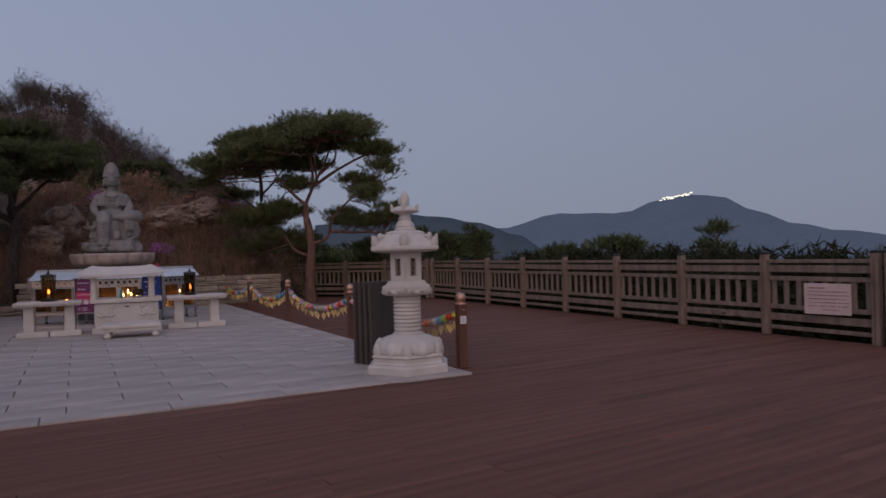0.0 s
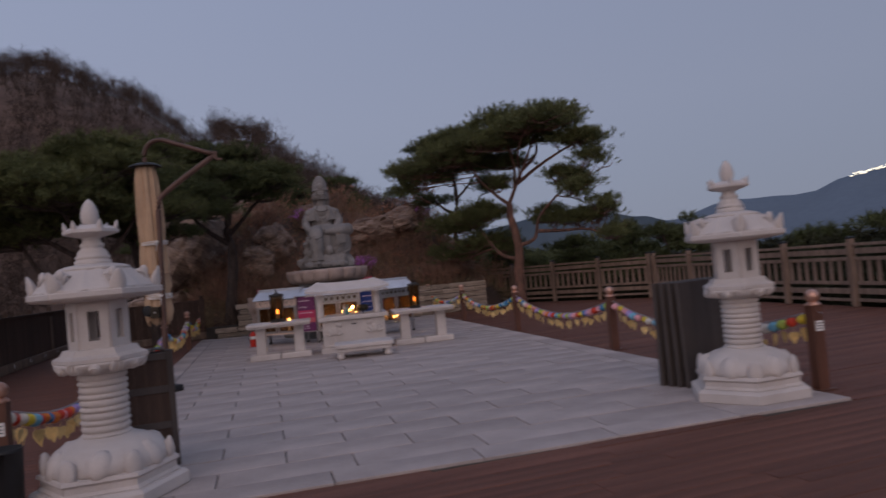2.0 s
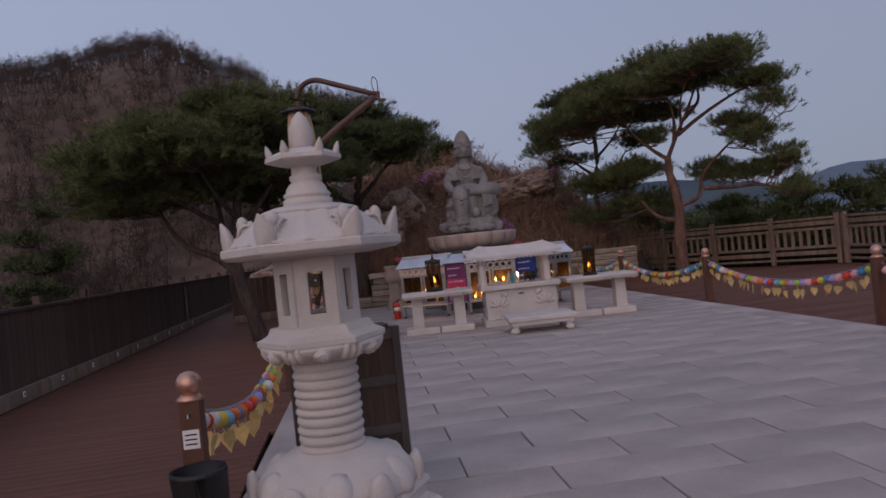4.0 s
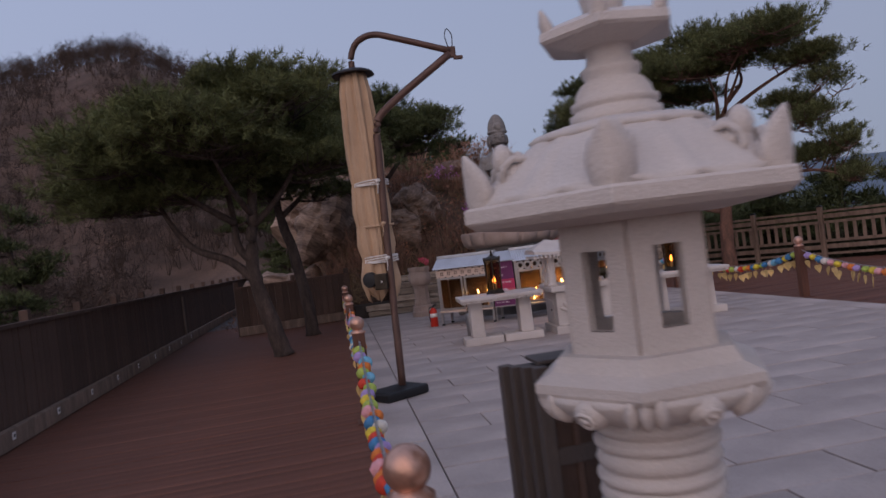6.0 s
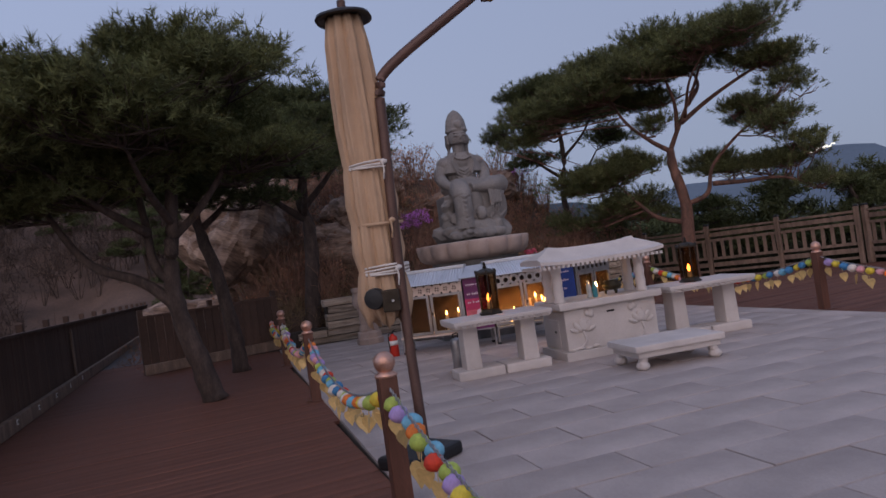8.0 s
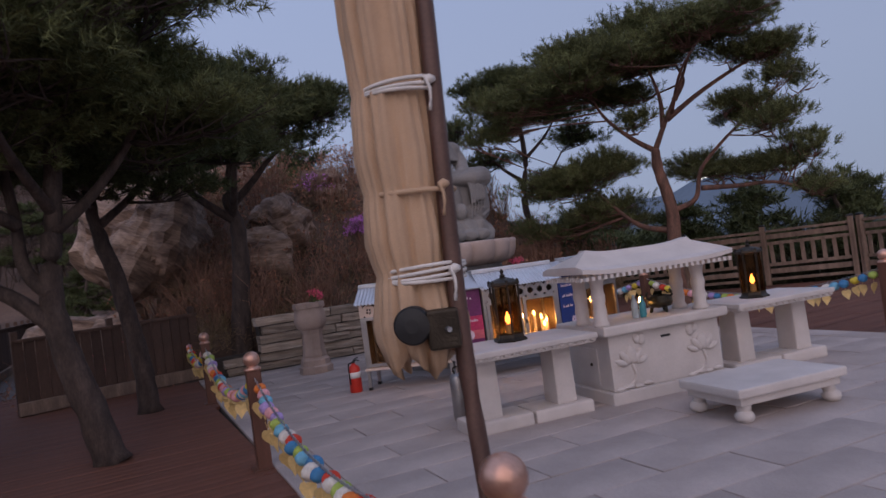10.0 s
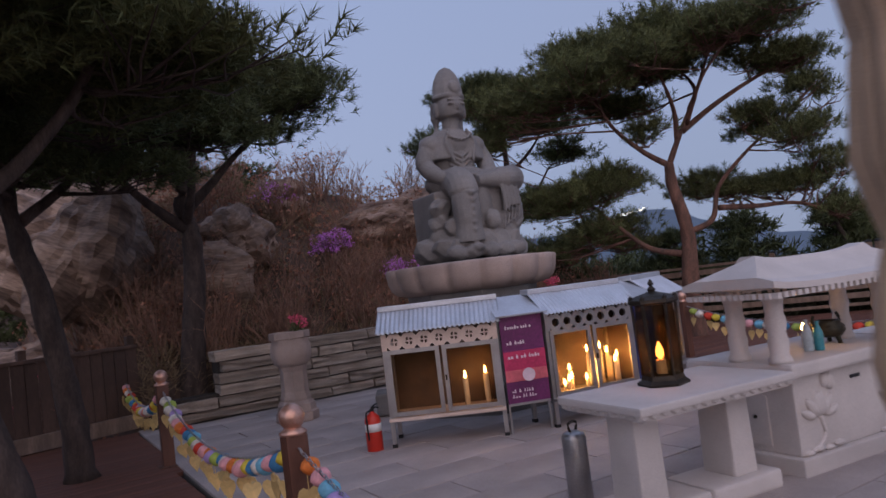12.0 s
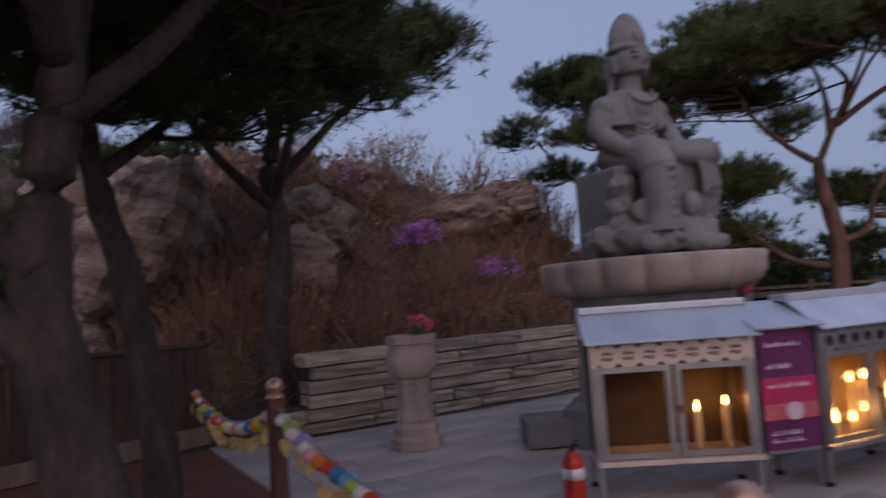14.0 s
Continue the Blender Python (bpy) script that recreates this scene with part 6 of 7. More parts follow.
# straight dark pine behind it
rng = random.Random(14)
pads = []
for o, d, z, sp, n, r, h in ((-0.8, 0, 4.3, 0.8, 7, 0.85, 0.35), (0.6, 0, 4.5, 0.8, 7, 0.85, 0.35), (0, 0.3, 4.9, 0.7, 6, 0.8, 0.34), (1.5, 0, 3.9, 0.6, 5, 0.7, 0.3), (-1.7, 0, 3.8, 0.6, 5, 0.7, 0.3), (0.3, -0.8, 3.5, 0.7, 5, 0.7, 0.3)):
    pads += cloud(rng, o, d, z, sp, n, r, h, R, A)
pads = [(px, py, pz - 0.35, pr, ph) for px, py, pz, pr, ph in pads]
pine(-2.55, 22.9, -0.02, [(0, 0, 0), (-0.05, 0, 0.8), (-0.22, 0.05, 1.9), (-0.42, 0.1, 2.9), (-0.3, 0.1, 4.2)],
     [[(-0.36, 0.1, 2.6), (0.2, 0.1, 3.1), (0.7, 0, 3.9)], [(-0.4, 0.1, 2.9), (-0.9, 0, 3.3), (-1.4, 0.2, 3.7)]],
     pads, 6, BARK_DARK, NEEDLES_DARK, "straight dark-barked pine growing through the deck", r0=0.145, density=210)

# thick dark pine at the end of the stone wall
rng = random.Random(15)
pads = []
for o, d, z, sp, n, r, h in ((0.9, -0.3, 3.9, 0.6, 6, 0.75, 0.32), (1.6, -0.5, 4.25, 0.6, 6, 0.7, 0.32), (0.2, 0, 4.6, 0.8, 7, 0.85, 0.36), (-0.9, 0, 4.6, 0.8, 7, 0.85, 0.36), (0.2, 0.2, 5.1, 0.7, 6, 0.8, 0.34), (-1.7, 0, 4.0, 0.6, 5, 0.7, 0.3),
                             (-0.9, 0.3, 5.2, 0.6, 5, 0.7, 0.3), (-0.9, -1.0, 3.7, 0.6, 5, 0.7, 0.3), (0.4, -1.3, 4.3, 0.6, 5, 0.7, 0.3), (2.1, -0.3, 4.35, 0.4, 4, 0.5, 0.26)):
    pads += cloud(rng, o, d, z, sp, n, r, h, (0.92, -0.38), (0.38, 0.92))
pine(-0.72, 25.75, 0.25, [(0, 0, 0), (0.05, 0, 0.7), (0.16, 0, 1.6), (0.20, 0, 2.4), (0.10, 0, 2.9), (0.25, 0, 3.7)],
     [[(0.19, 0, 2.5), (-0.2, -0.1, 2.75), (-0.7, -0.2, 3.2), (-1.1, -0.2, 3.9)], [(0.15, 0, 2.8), (0.55, -0.1, 3.2), (0.9, -0.3, 3.6), (1.6, -0.5, 4.2)], [(0.2, 0, 3.3), (0.2, 0.1, 4.1), (0.4, 0.1, 5.0)], [(0.13, 0, 2.6), (0.1, -0.6, 3.0), (0.1, -1.1, 3.8)]],
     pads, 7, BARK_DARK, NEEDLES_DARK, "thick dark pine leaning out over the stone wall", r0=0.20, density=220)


def low_pine(x, y, top, wide, seed, label):
    rng = random.Random(seed)
    z = ground_z(x, y) - 0.1
    h = top - z
    pads = []
    for k in range(int(7 + wide * 7)):
        t = rng.uniform(0.35, 1.0)
        q = wide * (1.1 - 0.7 * t) * rng.random() ** 0.5
        a = rng.uniform(0, 6.28)
        pads.append((q * math.cos(a), q * math.sin(a), h * t - 0.15, rng.uniform(0.4, 0.7) * (0.6 + wide * 0.25), rng.uniform(0.22, 0.34)))
    pads.append((0, 0, h - 0.2, 0.35, 0.25))
    pine(x, y, z, [(0, 0, 0), (rng.uniform(-0.2, 0.2), rng.uniform(-0.2, 0.2), h * 0.5), (rng.uniform(-0.2, 0.2), rng.uniform(-0.2, 0.2), h * 0.9)], [], pads, seed, BARK_DARK, NEEDLES_DARK, label, r0=0.10, density=130, needles=11, group="pines on the slopes", length=0.2, width=0.015)


SLOPE_PINE = "bushy dark green pine growing on the slope below the fence"
for k, (x, y, top, wide) in enumerate(((15.2, 16.6, 1.75, 1.5), (13.9, 17.8, 1.65, 1.2), (17.3, 14.9, 2.1, 0.9), (14.2, 23.6, 2.5, 1.2), (12.9, 23.0, 2.1, 1.1), (11.4, 26.4, 2.1, 1.4), (13.2, 25.6, 2.5, 1.3), (9.6, 28.6, 2.3, 1.3), (-9.9, 28.0, 4.0, 1.7), (-11.0, 24.0, 1.6, 1.5))):
    low_pine(x, y, top, wide, 40 + k, SLOPE_PINE)
HILL_PINE = "dark green pine growing high on the brown hillside"
for k, (x, y, h, wide) in enumerate(((3.3, 50, 4.2, 2.1), (6.5, 47, 3.4, 1.9), (9.0, 43, 3.0, 1.8), (-1.5, 46, 4.5, 2.2), (0.8, 42, 3.6, 2.0), (4.6, 38, 2.6, 1.7), (8.8, 36, 2.6, 1.6), (1.5, 36.5, 2.8, 1.7), (-5.0, 52, 4.4, 2.2), (12.0, 40, 2.8, 1.7), (-9.5, 60, 5.0, 2.4), (-3.0, 40.0, 3.4, 1.9))):
    low_pine(x, y, ground_z(x, y) + h, wide, 60 + k, HILL_PINE)


# ---- slope behind the stone wall ----
def rock(x, y, r, seed, tilt, label, up=0.25):
    bm = bmesh.new()
    bmesh.ops.create_icosphere(bm, subdivisions=4, radius=1.0)
    for v in bm.verts:
        c = v.co.copy()
        k = 1 + 0.35 * noise.noise(c * 1.1 + Vector((seed, 0, 0))) + 0.16 * noise.noise(c * 2.7 + Vector((seed, 5, 0))) + 0.05 * noise.noise(c * 8)
        lay = 0.10 * (abs(((c.z * 2.2 + c.x * 1.4 + 0.3 * noise.noise(c * 2)) % 0.42) - 0.21) * 4.8 - 0.5)
        v.co = Vector((c.x * r[0], c.y * r[1], c.z * r[2])) * (k + lay)
    ob = part("rock", bm, ROCK, at=pose(x, y, ground_z(x, y) + r[2] * up, tilt, tilt * 0.6, seed * 40))
    return tagged(ob, label, "rock", "rocks on the slope")


PALE_ROCK = "weathered layered brown and grey rock on the slope"
for k, (x, y, r, t) in enumerate(((-1.5, 31.2, (1.9, 1.2, 1.5), 25), (-3.2, 33.2, (1.8, 1.5, 1.3), 15), (0.3, 32.8, (1.5, 1.1, 1.1), 20), (4.3, 28.6, (1.0, 0.7, 0.5), 12), (2.4, 29.6, (0.8, 0.6, 0.5), 18), (5.7, 29.0, (1.0, 0.7, 0.5), 10), (0.9, 27.9, (0.8, 0.6, 0.7), 30), (0.2, 27.4, (0.7, 0.5, 0.6), 8), (6.9, 27.4, (0.8, 0.5, 0.4), 20))):
    rock(x, y, r, k + 1.0, t, PALE_ROCK)
rock(-1.55, 28.2, (1.15, 0.8, 1.35), 11.0, 28, "large pale rock face of slanting layers on the slope", 0.75)
rock(-2.7, 28.6, (0.9, 0.7, 1.0), 12.0, 20, PALE_ROCK, 0.6)


def twig_bush(bm, x, y, z, h, n, rng, spread=0.6, bits=3):
    for _ in range(n):
        a, s = rng.uniform(0, 6.28), rng.random() ** 0.6 * spread
        p0 = Vector((x + 0.15 * s * math.cos(a), y + 0.15 * s * math.sin(a), z - 0.05))
        p1 = Vector((x + s * 0.6 * math.cos(a), y + s * 0.6 * math.sin(a), z + h * rng.uniform(0.4, 0.65)))
        p2 = Vector((x + s * math.cos(a) + rng.uniform(-0.1, 0.1), y + s * math.sin(a) + rng.uniform(-0.1, 0.1), z + h * rng.uniform(0.75, 1.1)))
        tube(bm, [p0, p1, p2], [0.010, 0.007, 0.003], 3)
        for _ in range(bits):
            st = p1.lerp(p2, rng.random())
            tube(bm, [st, st + Vector((rng.uniform(-0.2, 0.2), rng.uniform(-0.2, 0.2), rng.uniform(0.05, 0.28)))], [0.005, 0.002], 3)


def scatter_slope():
    rng = random.Random(77)
    bm = bmesh.new()
    for _ in range(150):
        x, y = rng.uniform(-1.2, 8.4), 25.75 + 4.6 * rng.random() ** 1.3
        twig_bush(bm, x, y, ground_z(x, y), rng.uniform(0.5, 1.05), 12, rng, 0.55, 3)
    for _ in range(60):
        x, y = rng.uniform(-4.6, -0.5), rng.uniform(26.6, 31)
        twig_bush(bm, x, y, ground_z(x, y), rng.uniform(0.6, 1.2), 12, rng, 0.6, 3)
    ob = part("dry_brush", bm, BRUSH)
    tagged(ob, "tangled leafless brown brush on the slope", "shrubs", kind="stuff")
    bm = bmesh.new()
    for _ in range(60):
        y = rng.uniform(20, 27)
        x = right_line(y) + rng.uniform(0.5, 4.5)
        if y > 21:
            x = 11.8 - (y - 21.7) * 0.55 + rng.uniform(0.4, 4)
        twig_bush(bm, x, y, ground_z(x, y), rng.uniform(0.5, 1.0), 12, rng, 0.6, 3)
    ob = part("dry_brush", bm, HILLTWIG)
    tagged(ob, "dark leafless brush on the slope outside the rail fence", "shrubs", kind="stuff")
    nr = np.random.default_rng(5)
    tris = []
    pts = []
    for _ in range(1500):
        x, y = rng.uniform(-1.5, 8.6), 25.6 + 5.5 * rng.random() ** 1.4
        pts.append((x, y, ground_z(x, y)))
    for _ in range(900):
        x, y = rng.uniform(-6.0, 0.5), rng.uniform(26.4, 36)
        pts.append((x, y, ground_z(x, y)))
    pts = np.array(pts)
    ax = unit(np.stack([nr.normal(size=len(pts)) * 0.3, nr.normal(size=len(pts)) * 0.3 - 0.15, np.ones(len(pts))], axis=1))
    tris.append(tufts(nr, pts + ax * 0.08, ax, 11, 0.36, 0.006))
    g = raw_mesh("dry_grass", np.concatenate(tris), 3, DRY)
    tagged(g, "tufts of dry straw-coloured grass on the slope", "grass", kind="stuff")
    pts = []
    for _ in range(210):
        x, y = rng.uniform(-4.5, 8.0), rng.uniform(26.0, 31.5)
        z = ground_z(x, y)
        for _ in range(46):
            pts.append((x + rng.gauss(0, 0.35), y + rng.gauss(0, 0.35), z + abs(rng.gauss(0.25, 0.3))))
    pts = np.array(pts)
    l = raw_mesh("dead_leaves", tufts(nr, pts, unit(nr.normal(size=pts.shape)), 3, 0.06, 0.022), 3, RUSSET)
    tagged(l, "russet withered leaves clinging to the brush", "leaves", kind="stuff")


scatter_slope()


def azalea(x, y, z, r, n, seed, label, petal=AZALEA):
    rng = random.Random(seed)
    a = thing("azalea_bush", x, y, z, 0, label, "bush", "bushes in flower on the slope")
    bm = bmesh.new()
    twig_bush(bm, 0, 0, 0, r * 1.5, 34, rng, r * 1.1, 3)
    part("stem", bm, TWIG, a)
    bm = bmesh.new()
    for k in range(n):
        q, w = rng.uniform(0, 6.28), rng.random() ** 0.5 * r
        petals(bm, (w * math.cos(q), w * math.sin(q), r * rng.uniform(0.7, 1.5)), 0.11, 16, 0.030, seed * 50 + k)
    part("blossom", bm, petal, a)
    return a


MAG = "leggy azalea bush covered in magenta blossom"
azalea(2.65, 27.75, ground_z(2.65, 27.75) + 0.25, 0.48, 46, 1, MAG)
azalea(3.75, 26.9, ground_z(3.75, 26.9) + 0.2, 0.42, 28, 2, MAG)
azalea(2.0, 28.9, ground_z(2.0, 28.9), 0.45, 14, 3, MAG)
azalea(6.3, 28.8, ground_z(6.3, 28.8), 0.5, 14, 4, MAG)
azalea(3.4, 29.6, ground_z(3.4, 29.6) + 0.1, 0.7, 26, 5, "leggy bush with sparse russet leaves on the slope", RUSSET)
azalea(-2.6, 27.6, ground_z(-2.6, 27.6), 0.7, 8, 6, "leggy bush with a few pink buds", PINK)


def bare_tree(x, y, z, h, seed, label, group="leafless trees"):
    rng = random.Random(seed)
    t = thing("bare_tree", x, y, z, 0, label, "tree", group)
    bm = bmesh.new()

    def grow(p, d, ln, r, depth):
        q = p + d * ln
        m = (p + q) / 2 + Vector((rng.uniform(-1, 1), rng.uniform(-1, 1), 0)) * ln * 0.06
        tube(bm, [p, m, q], [r, r * 0.85, r * 0.68], 5)
        if depth:
            for _ in range(rng.choice((2, 3, 3))):
                nd = (d + Vector((rng.uniform(-1, 1), rng.uniform(-1, 1), rng.uniform(-0.1, 0.6))) * 0.62).normalized()
                grow(p.lerp(q, rng.uniform(0.55, 1.0)), nd, ln * rng.uniform(0.6, 0.8), r * 0.6, depth - 1)
    grow(Vector((0, 0, -0.1)), Vector((0.05, 0, 1)), h * 0.28, h * 0.014, 5)
    part("branchwork", bm, TWIG, t)["kind"] = "stuff"
    return t


bare_tree(8.0, 33.4, ground_z(8.0, 33.4), 5.8, 2, "fine-twigged leafless tree behind the statue")
bare_tree(9.6, 33.8, ground_z(9.6, 33.8), 4.0, 3, "fine-twigged leafless tree behind the statue")
bare_tree(4.9, 30.4, ground_z(4.9, 30.4), 1.7, 4, "small leafless tree on the slope")


def hill_woods():
    """Leafless woods on the big hill: thin stems and sprays of twigs."""
    nr = np.random.default_rng(9)
    rng = random.Random(9)
    stems, sprays = [], []
    for _ in range(4200):
        a = rng.uniform(-62, 16)
        d = rng.uniform(45, 170) if rng.random() < 0.75 else rng.uniform(125, 160)
        x, y = -1 + d * math.sin(radians(a)), 6 + d * math.cos(radians(a))
        if math.hypot(x - 0, y - 40) < 12:
            continue
        z = ground_z(x, y)
        h = rng.uniform(2.2, 4.2)
        for _ in range(5):
            top = (x + rng.uniform(-1.2, 1.2), y + rng.uniform(-1.2, 1.2), z + h * rng.uniform(0.7, 1.0))
            w = 0.022
            stems += [(x - w, y, z - 0.3), (x + w, y, z - 0.3), top]
            sprays.append(top)
            sprays.append(((x + top[0]) / 2, (y + top[1]) / 2, z + h * 0.55))
    for _ in range(1500):
        a = rng.uniform(-64, -14)
        d = rng.uniform(13, 46)
        x, y = -1 + d * math.sin(radians(a)), 8 + d * math.cos(radians(a))
        if x > left_line(y) - 1.2 or math.hypot(x, y - 40) < 10:
            continue
        z = ground_z(x, y)
        h = rng.uniform(0.9, 2.2)
        for _ in range(5):
            top = (x + rng.uniform(-0.8, 0.8), y + rng.uniform(-0.8, 0.8), z + h * rng.uniform(0.6, 1.0))
            stems += [(x - 0.010, y, z - 0.2), (x + 0.010, y, z - 0.2), top]
            sprays.append((top[0], top[1], top[2] - 0.3))
    s = np.array(sprays)
    ax = unit(np.stack([nr.normal(size=len(s)) * 0.6, nr.normal(size=len(s)) * 0.6, np.ones(len(s)) * 0.8], axis=1))
    tr = tufts(nr, s - ax * 0.3, ax, 9, 0.95, 0.016)
    ob = raw_mesh("hill_woods", np.concatenate([np.array(stems), tr]), 3, HILLTWIG)
    tagged(ob, "grey-brown leafless woods covering the hill", "woods", kind="stuff")


hill_woods()


def valley_woods():
    """Dark mixed woods on the falling slope outside the rail fence, tops a little above the rails."""
    nr = np.random.default_rng(14)
    rng = random.Random(14)
    pts, stems = [], []
    for _ in range(900):
        y = rng.uniform(0, 62)
        off = 2.4 + 34 * rng.random() ** 1.7
        x = (right_line(y) if y < 21 else 11.8 - max(0.0, min(y, 27) - 21.7) * 0.55) + off
        dist = math.hypot(x - 1, y - 6)
        g = ground_z(x, y)
        bearing = math.degrees(math.atan2(x - 1, y - 6))
        crest = (1.35 + 0.011 * dist if bearing < 33 else 0.62 - 0.006 * dist) + rng.gauss(0, 0.22) + 0.35 * noise.noise(Vector((x * 0.12, y * 0.12, 3)))
        if y > 27 and x < 12:
            continue
        low = min(g, crest - 1.2)
        w = rng.uniform(0.9, 1.7)
        stems += [(x - 0.05, y, low), (x + 0.05, y, low), (x, y, crest - 0.3)]
        for _ in range(70):
            a, r = rng.uniform(0, 6.283), w * rng.random() ** 0.5
            up = rng.random() ** 0.7
            pts.append((x + r * math.cos(a) * (1.15 - 0.5 * up), y + r * math.sin(a) * (1.15 - 0.5 * up), crest - 2.6 * (1 - up) - 0.15 * r))
    p = np.array(pts)
    ax = unit(np.stack([nr.normal(size=len(p)) * 0.8, nr.normal(size=len(p)) * 0.8, np.ones(len(p))], axis=1))
    ob = raw_mesh("valley_woods", np.concatenate([np.array(stems), tufts(nr, p, ax, 8, 0.34, 0.022)]), 3, NEEDLES_DARK)
    tagged(ob, "dark evergreen woods on the slope outside the fence", "woods", kind="stuff")


valley_woods()


def undergrowth():
    """Dense dark shrubs close outside the rail fence, below its top rails."""
    nr = np.random.default_rng(31)
    rng = random.Random(31)
    pts = []
    for _ in range(1500):
        y = rng.uniform(-4, 27)
        x = (right_line(y) if y < 21.7 else right_line(21.7) - (y - 21.7) * 0.55) + 0.45 + 3.2 * rng.random() ** 1.4
        g = ground_z(x, y)
        h = rng.uniform(0.55, 1.05)
        for _ in range(16):
            pts.append((x + rng.gauss(0, 0.16), y + rng.gauss(0, 0.2), g + h * rng.random()))
    p = np.array(pts)
    ax = unit(np.stack([nr.normal(size=len(p)), nr.normal(size=len(p)), np.ones(len(p)) * 0.6], axis=1))
    leaf = mat("dark_evergreen_leaves", (0.040, 0.042, 0.024), 0.85, 0.35, 1.4, 12, 0.0, island=0.35, spec=0.1)
    ob = raw_mesh("undergrowth", tufts(nr, p, ax, 7, 0.24, 0.022), 3, leaf)
    tagged(ob, "dense dark evergreen undergrowth outside the rail fence", "shrubs", kind="stuff")


undergrowth()


# ---- pieces of the court, the deck and the stone wall ----
def slab_mesh(name, w, d, h, bev, material):
    bm = bmesh.new()
    box(bm, (0, 0, 0), (w, d, h))
    top = [f for f in bm.faces if f.normal.z > 0.9][0]
    r = bmesh.ops.inset_region(bm, faces=[top], thickness=bev, depth=0.0)
    for v in top.verts:
        v.co.z += bev * 0.6
    me = bpy.data.meshes.new(name)
    bm.to_mesh(me)
    bm.free()
    me.materials.append(material)
    return me


def lay_court():
    """Running bond: rows 0.45 m deep of slabs 1.09 m long, with a border strip along the open sides."""
    rng = random.Random(21)
    deep, long, gap, border = 0.452, 1.09, 0.012, 0.36
    cache = {}

    def slab(w, d):
        key = (round(w, 3), round(d, 3))
        if key not in cache:
            cache[key] = slab_mesh("paving_slab", w - gap, d - gap, 0.04, 0.006, PAVING)
        return cache[key]
    rows = int((COURT_L - border) / deep)
    for r in range(rows):
        v = border + (r + 0.5) * deep
        u = border - (long / 2 if r % 2 else 0.0)
        while u < COURT_W - border - 0.02:
            a, b = max(u, border), min(u + long, COURT_W - border)
            if b - a > 0.08:
                piece("paving_slab", slab(b - a, deep), pose((a + b) / 2, v, -0.012 + rng.uniform(-0.003, 0.003), rng.uniform(-0.08, 0.08), rng.uniform(-0.06, 0.06), rng.uniform(-0.15, 0.15)), court)
            u += long
    for u in (border / 2, COURT_W - border / 2):
        v = border
        while v < COURT_L - 0.1:
            ln = min(1.3, COURT_L - v)
            piece("border_slab", slab(border, ln), pose(u, v + ln / 2, -0.009 + rng.uniform(-0.002, 0.002)), court)
            v += ln
    u = 0.0
    while u < COURT_W - 0.05:
        ln = min(1.16, COURT_W - u)
        piece("border_slab", slab(ln, border), pose(u + ln / 2, border / 2, -0.009 + rng.uniform(-0.002, 0.002)), court)
        u += ln


lay_court()


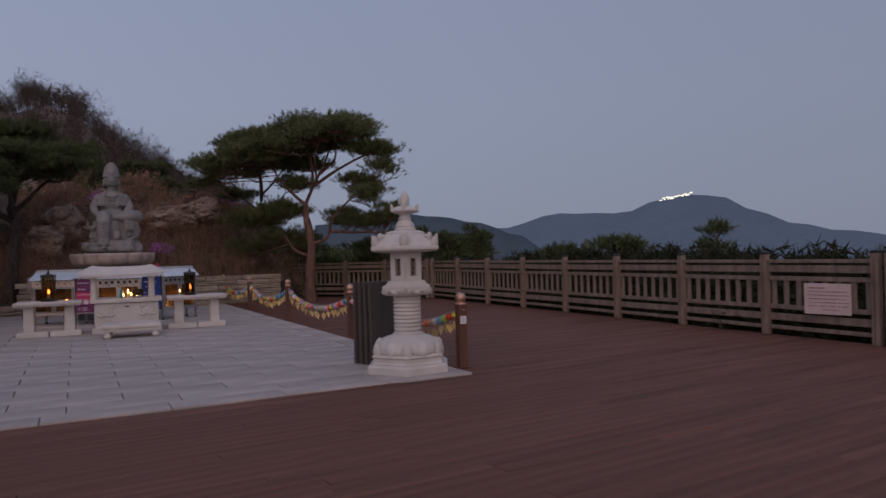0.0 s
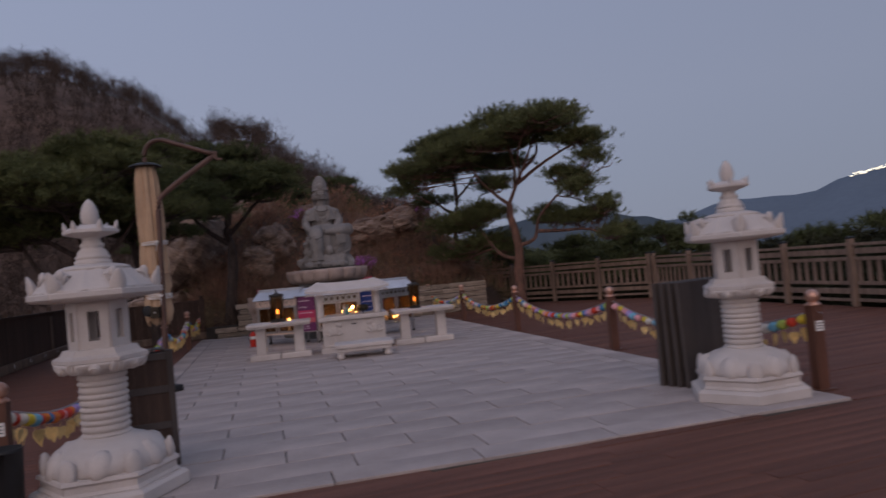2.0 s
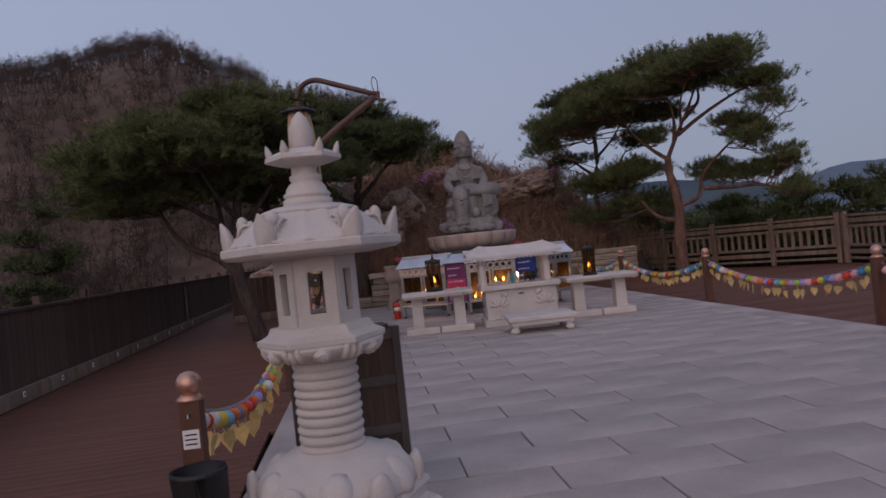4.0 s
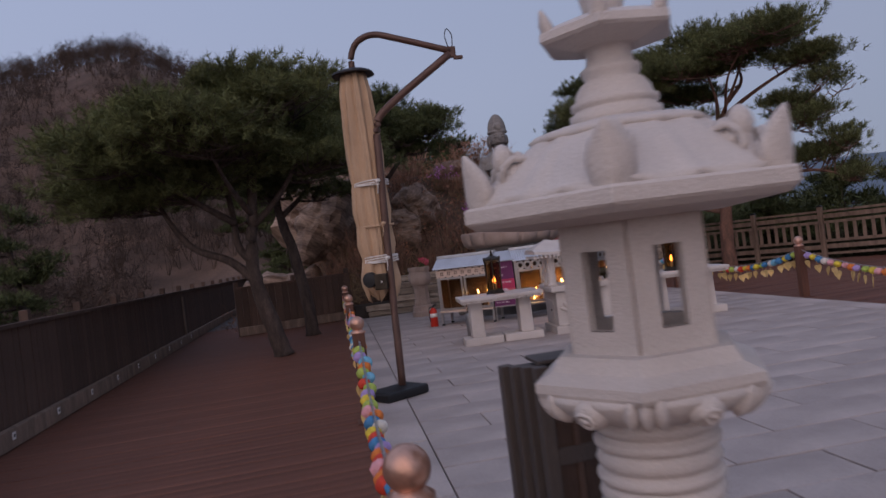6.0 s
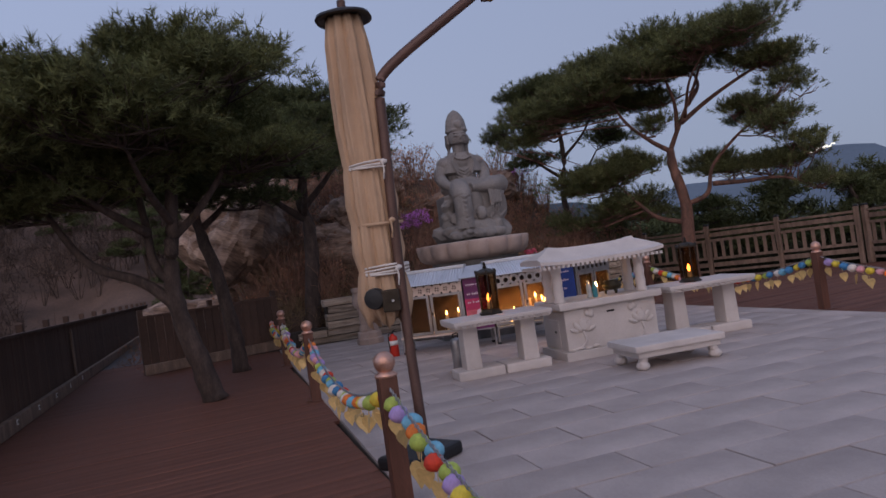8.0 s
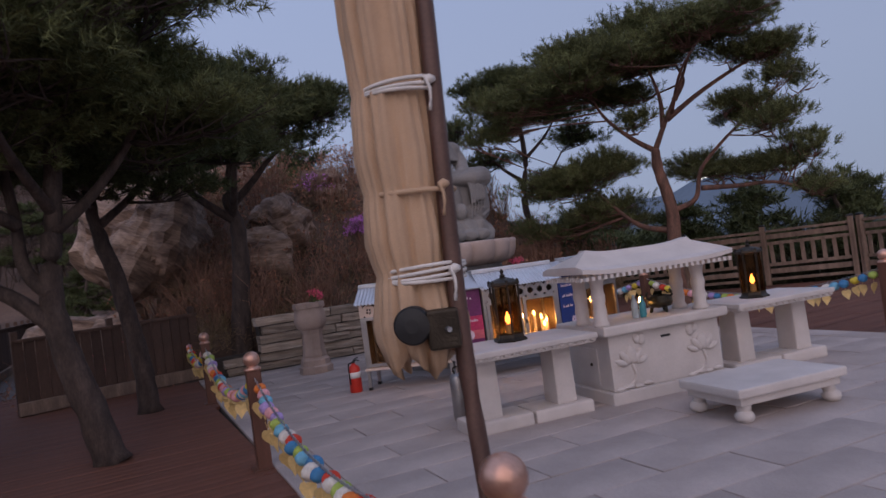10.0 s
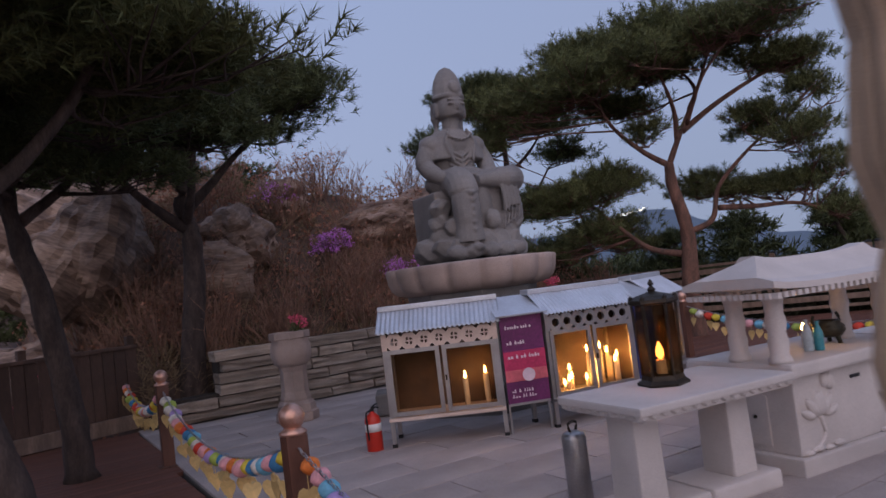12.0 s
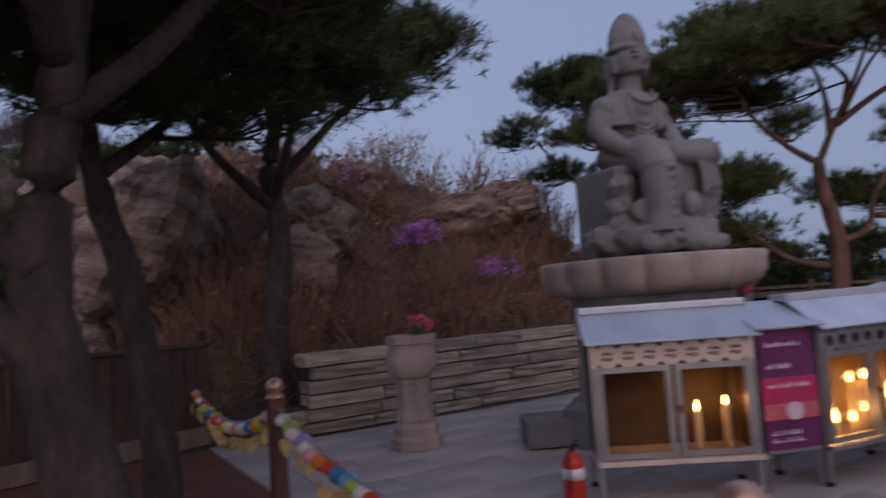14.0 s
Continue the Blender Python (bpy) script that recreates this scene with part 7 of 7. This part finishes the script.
def lay_deck():
    """Boards laid across the walkway; the stretch that is walked on is made of single boards."""
    rng = random.Random(22)
    pitch, w = 0.146, 0.1425
    boards = {}
    bulk = bmesh.new()

    def lay(x0, x1, y, single):
        ln = x1 - x0
        if ln < 0.05:
            return
        z = -0.022 + rng.uniform(-0.0025, 0.0025)
        if single:
            key = round(ln, 1)
            if key not in boards:
                boards[key] = slab_mesh("deck_board", key - 0.004, w, 0.034, 0.005, DECK)
            piece("deck_board", boards[key], pose((x0 + x1) / 2, y, z, rng.uniform(-0.25, 0.25), 0, rng.uniform(-0.04, 0.04)), deck_base)
        else:
            box(bulk, ((x0 + x1) / 2, y, z), (ln - 0.004, w, 0.034))
    y = -6.9
    while y < 28.0:
        yc = y + pitch / 2
        xr = right_line(yc) + 0.1 if yc < 21.7 else right_line(21.7) - (yc - 21.7) * 0.55
        xl = left_line(yc) + 0.02
        if yc < 8.42:
            spans = [(xl, xr)]
        else:
            v = yc - 8.80
            lu = -2.42 + 0.0498 * v - 0.01
            ru = lu + COURT_W + 0.03
            if yc < 8.82:
                edge = -2.42 + (8.80 - yc) / 0.0498
                spans = [(xl, max(xl, min(edge, ru))), (ru, xr)]
            elif yc < 25.25:
                spans = [(xl, lu), (ru, xr)]
            else:
                spans = [(xl, -1.5 if yc < 25.3 else -4.3), (7.4, xr)]
        for a, b in spans:
            if b - a < 0.1:
                continue
            if a < -3 and b < 0 and 6.0 < yc < 27:
                lay(a, a + round(b - a, 1), yc, True)
                continue
            x = a
            first = rng.uniform(1.0, 3.0)
            while x < b - 0.02:
                e = min(b, x + first)
                lay(x, e, yc, 1.0 < yc < 8.3 and x < 3.5 and e > -5)
                x, first = e, 3.0
        y += pitch
    ob = part("deck_boards", bulk, DECK_FAR, deck_base)
    ob["kind"] = "stuff"


lay_deck()


def lay_wall():
    """Courses of long split stones, uneven at the face."""
    rng = random.Random(23)
    shapes = []
    for k in range(10):
        bm = bmesh.new()
        box(bm, (0, 0, 0), (1, 1, 1))
        bmesh.ops.subdivide_edges(bm, edges=bm.edges, cuts=2, use_grid_fill=True)
        for v in bm.verts:
            v.co += Vector((noise.noise(v.co * 2.1 + Vector((k, 0, 0))) * 0.025, noise.noise(v.co * 2.3 + Vector((0, k, 0))) * 0.16, noise.noise(v.co * 2.2 + Vector((0, 0, k))) * 0.07))
        me = bpy.data.meshes.new("wall_stone_piece")
        bm.to_mesh(me)
        bm.free()
        me.materials.append(WALLSTONE)
        shapes.append(me)

    def course(x0, x1, z, h, y):
        x = x0 + rng.uniform(-0.05, 0.05)
        while x < x1 - 0.05:
            ln = min(rng.uniform(0.55, 1.5), x1 - x)
            if x1 - x - ln < 0.25:
                ln = x1 - x
            dy = rng.uniform(-0.03, 0.03)
            piece("wall_stone", shapes[rng.randrange(10)], pose(x + ln / 2, y + 0.12 + dy, z + h / 2, 0, 0, rng.uniform(-1, 1)) @ Matrix.Diagonal((ln - 0.024, 0.30, h - 0.020, 1)), stone_wall)
            x += ln
    z = 0.0
    for h in (0.145, 0.16, 0.155, 0.165, 0.155, 0.16):
        course(WALL_X0 - (0.65 if z < 0.28 else 0.0), WALL_X1, z, h, WALL_Y)
        z += h


lay_wall()
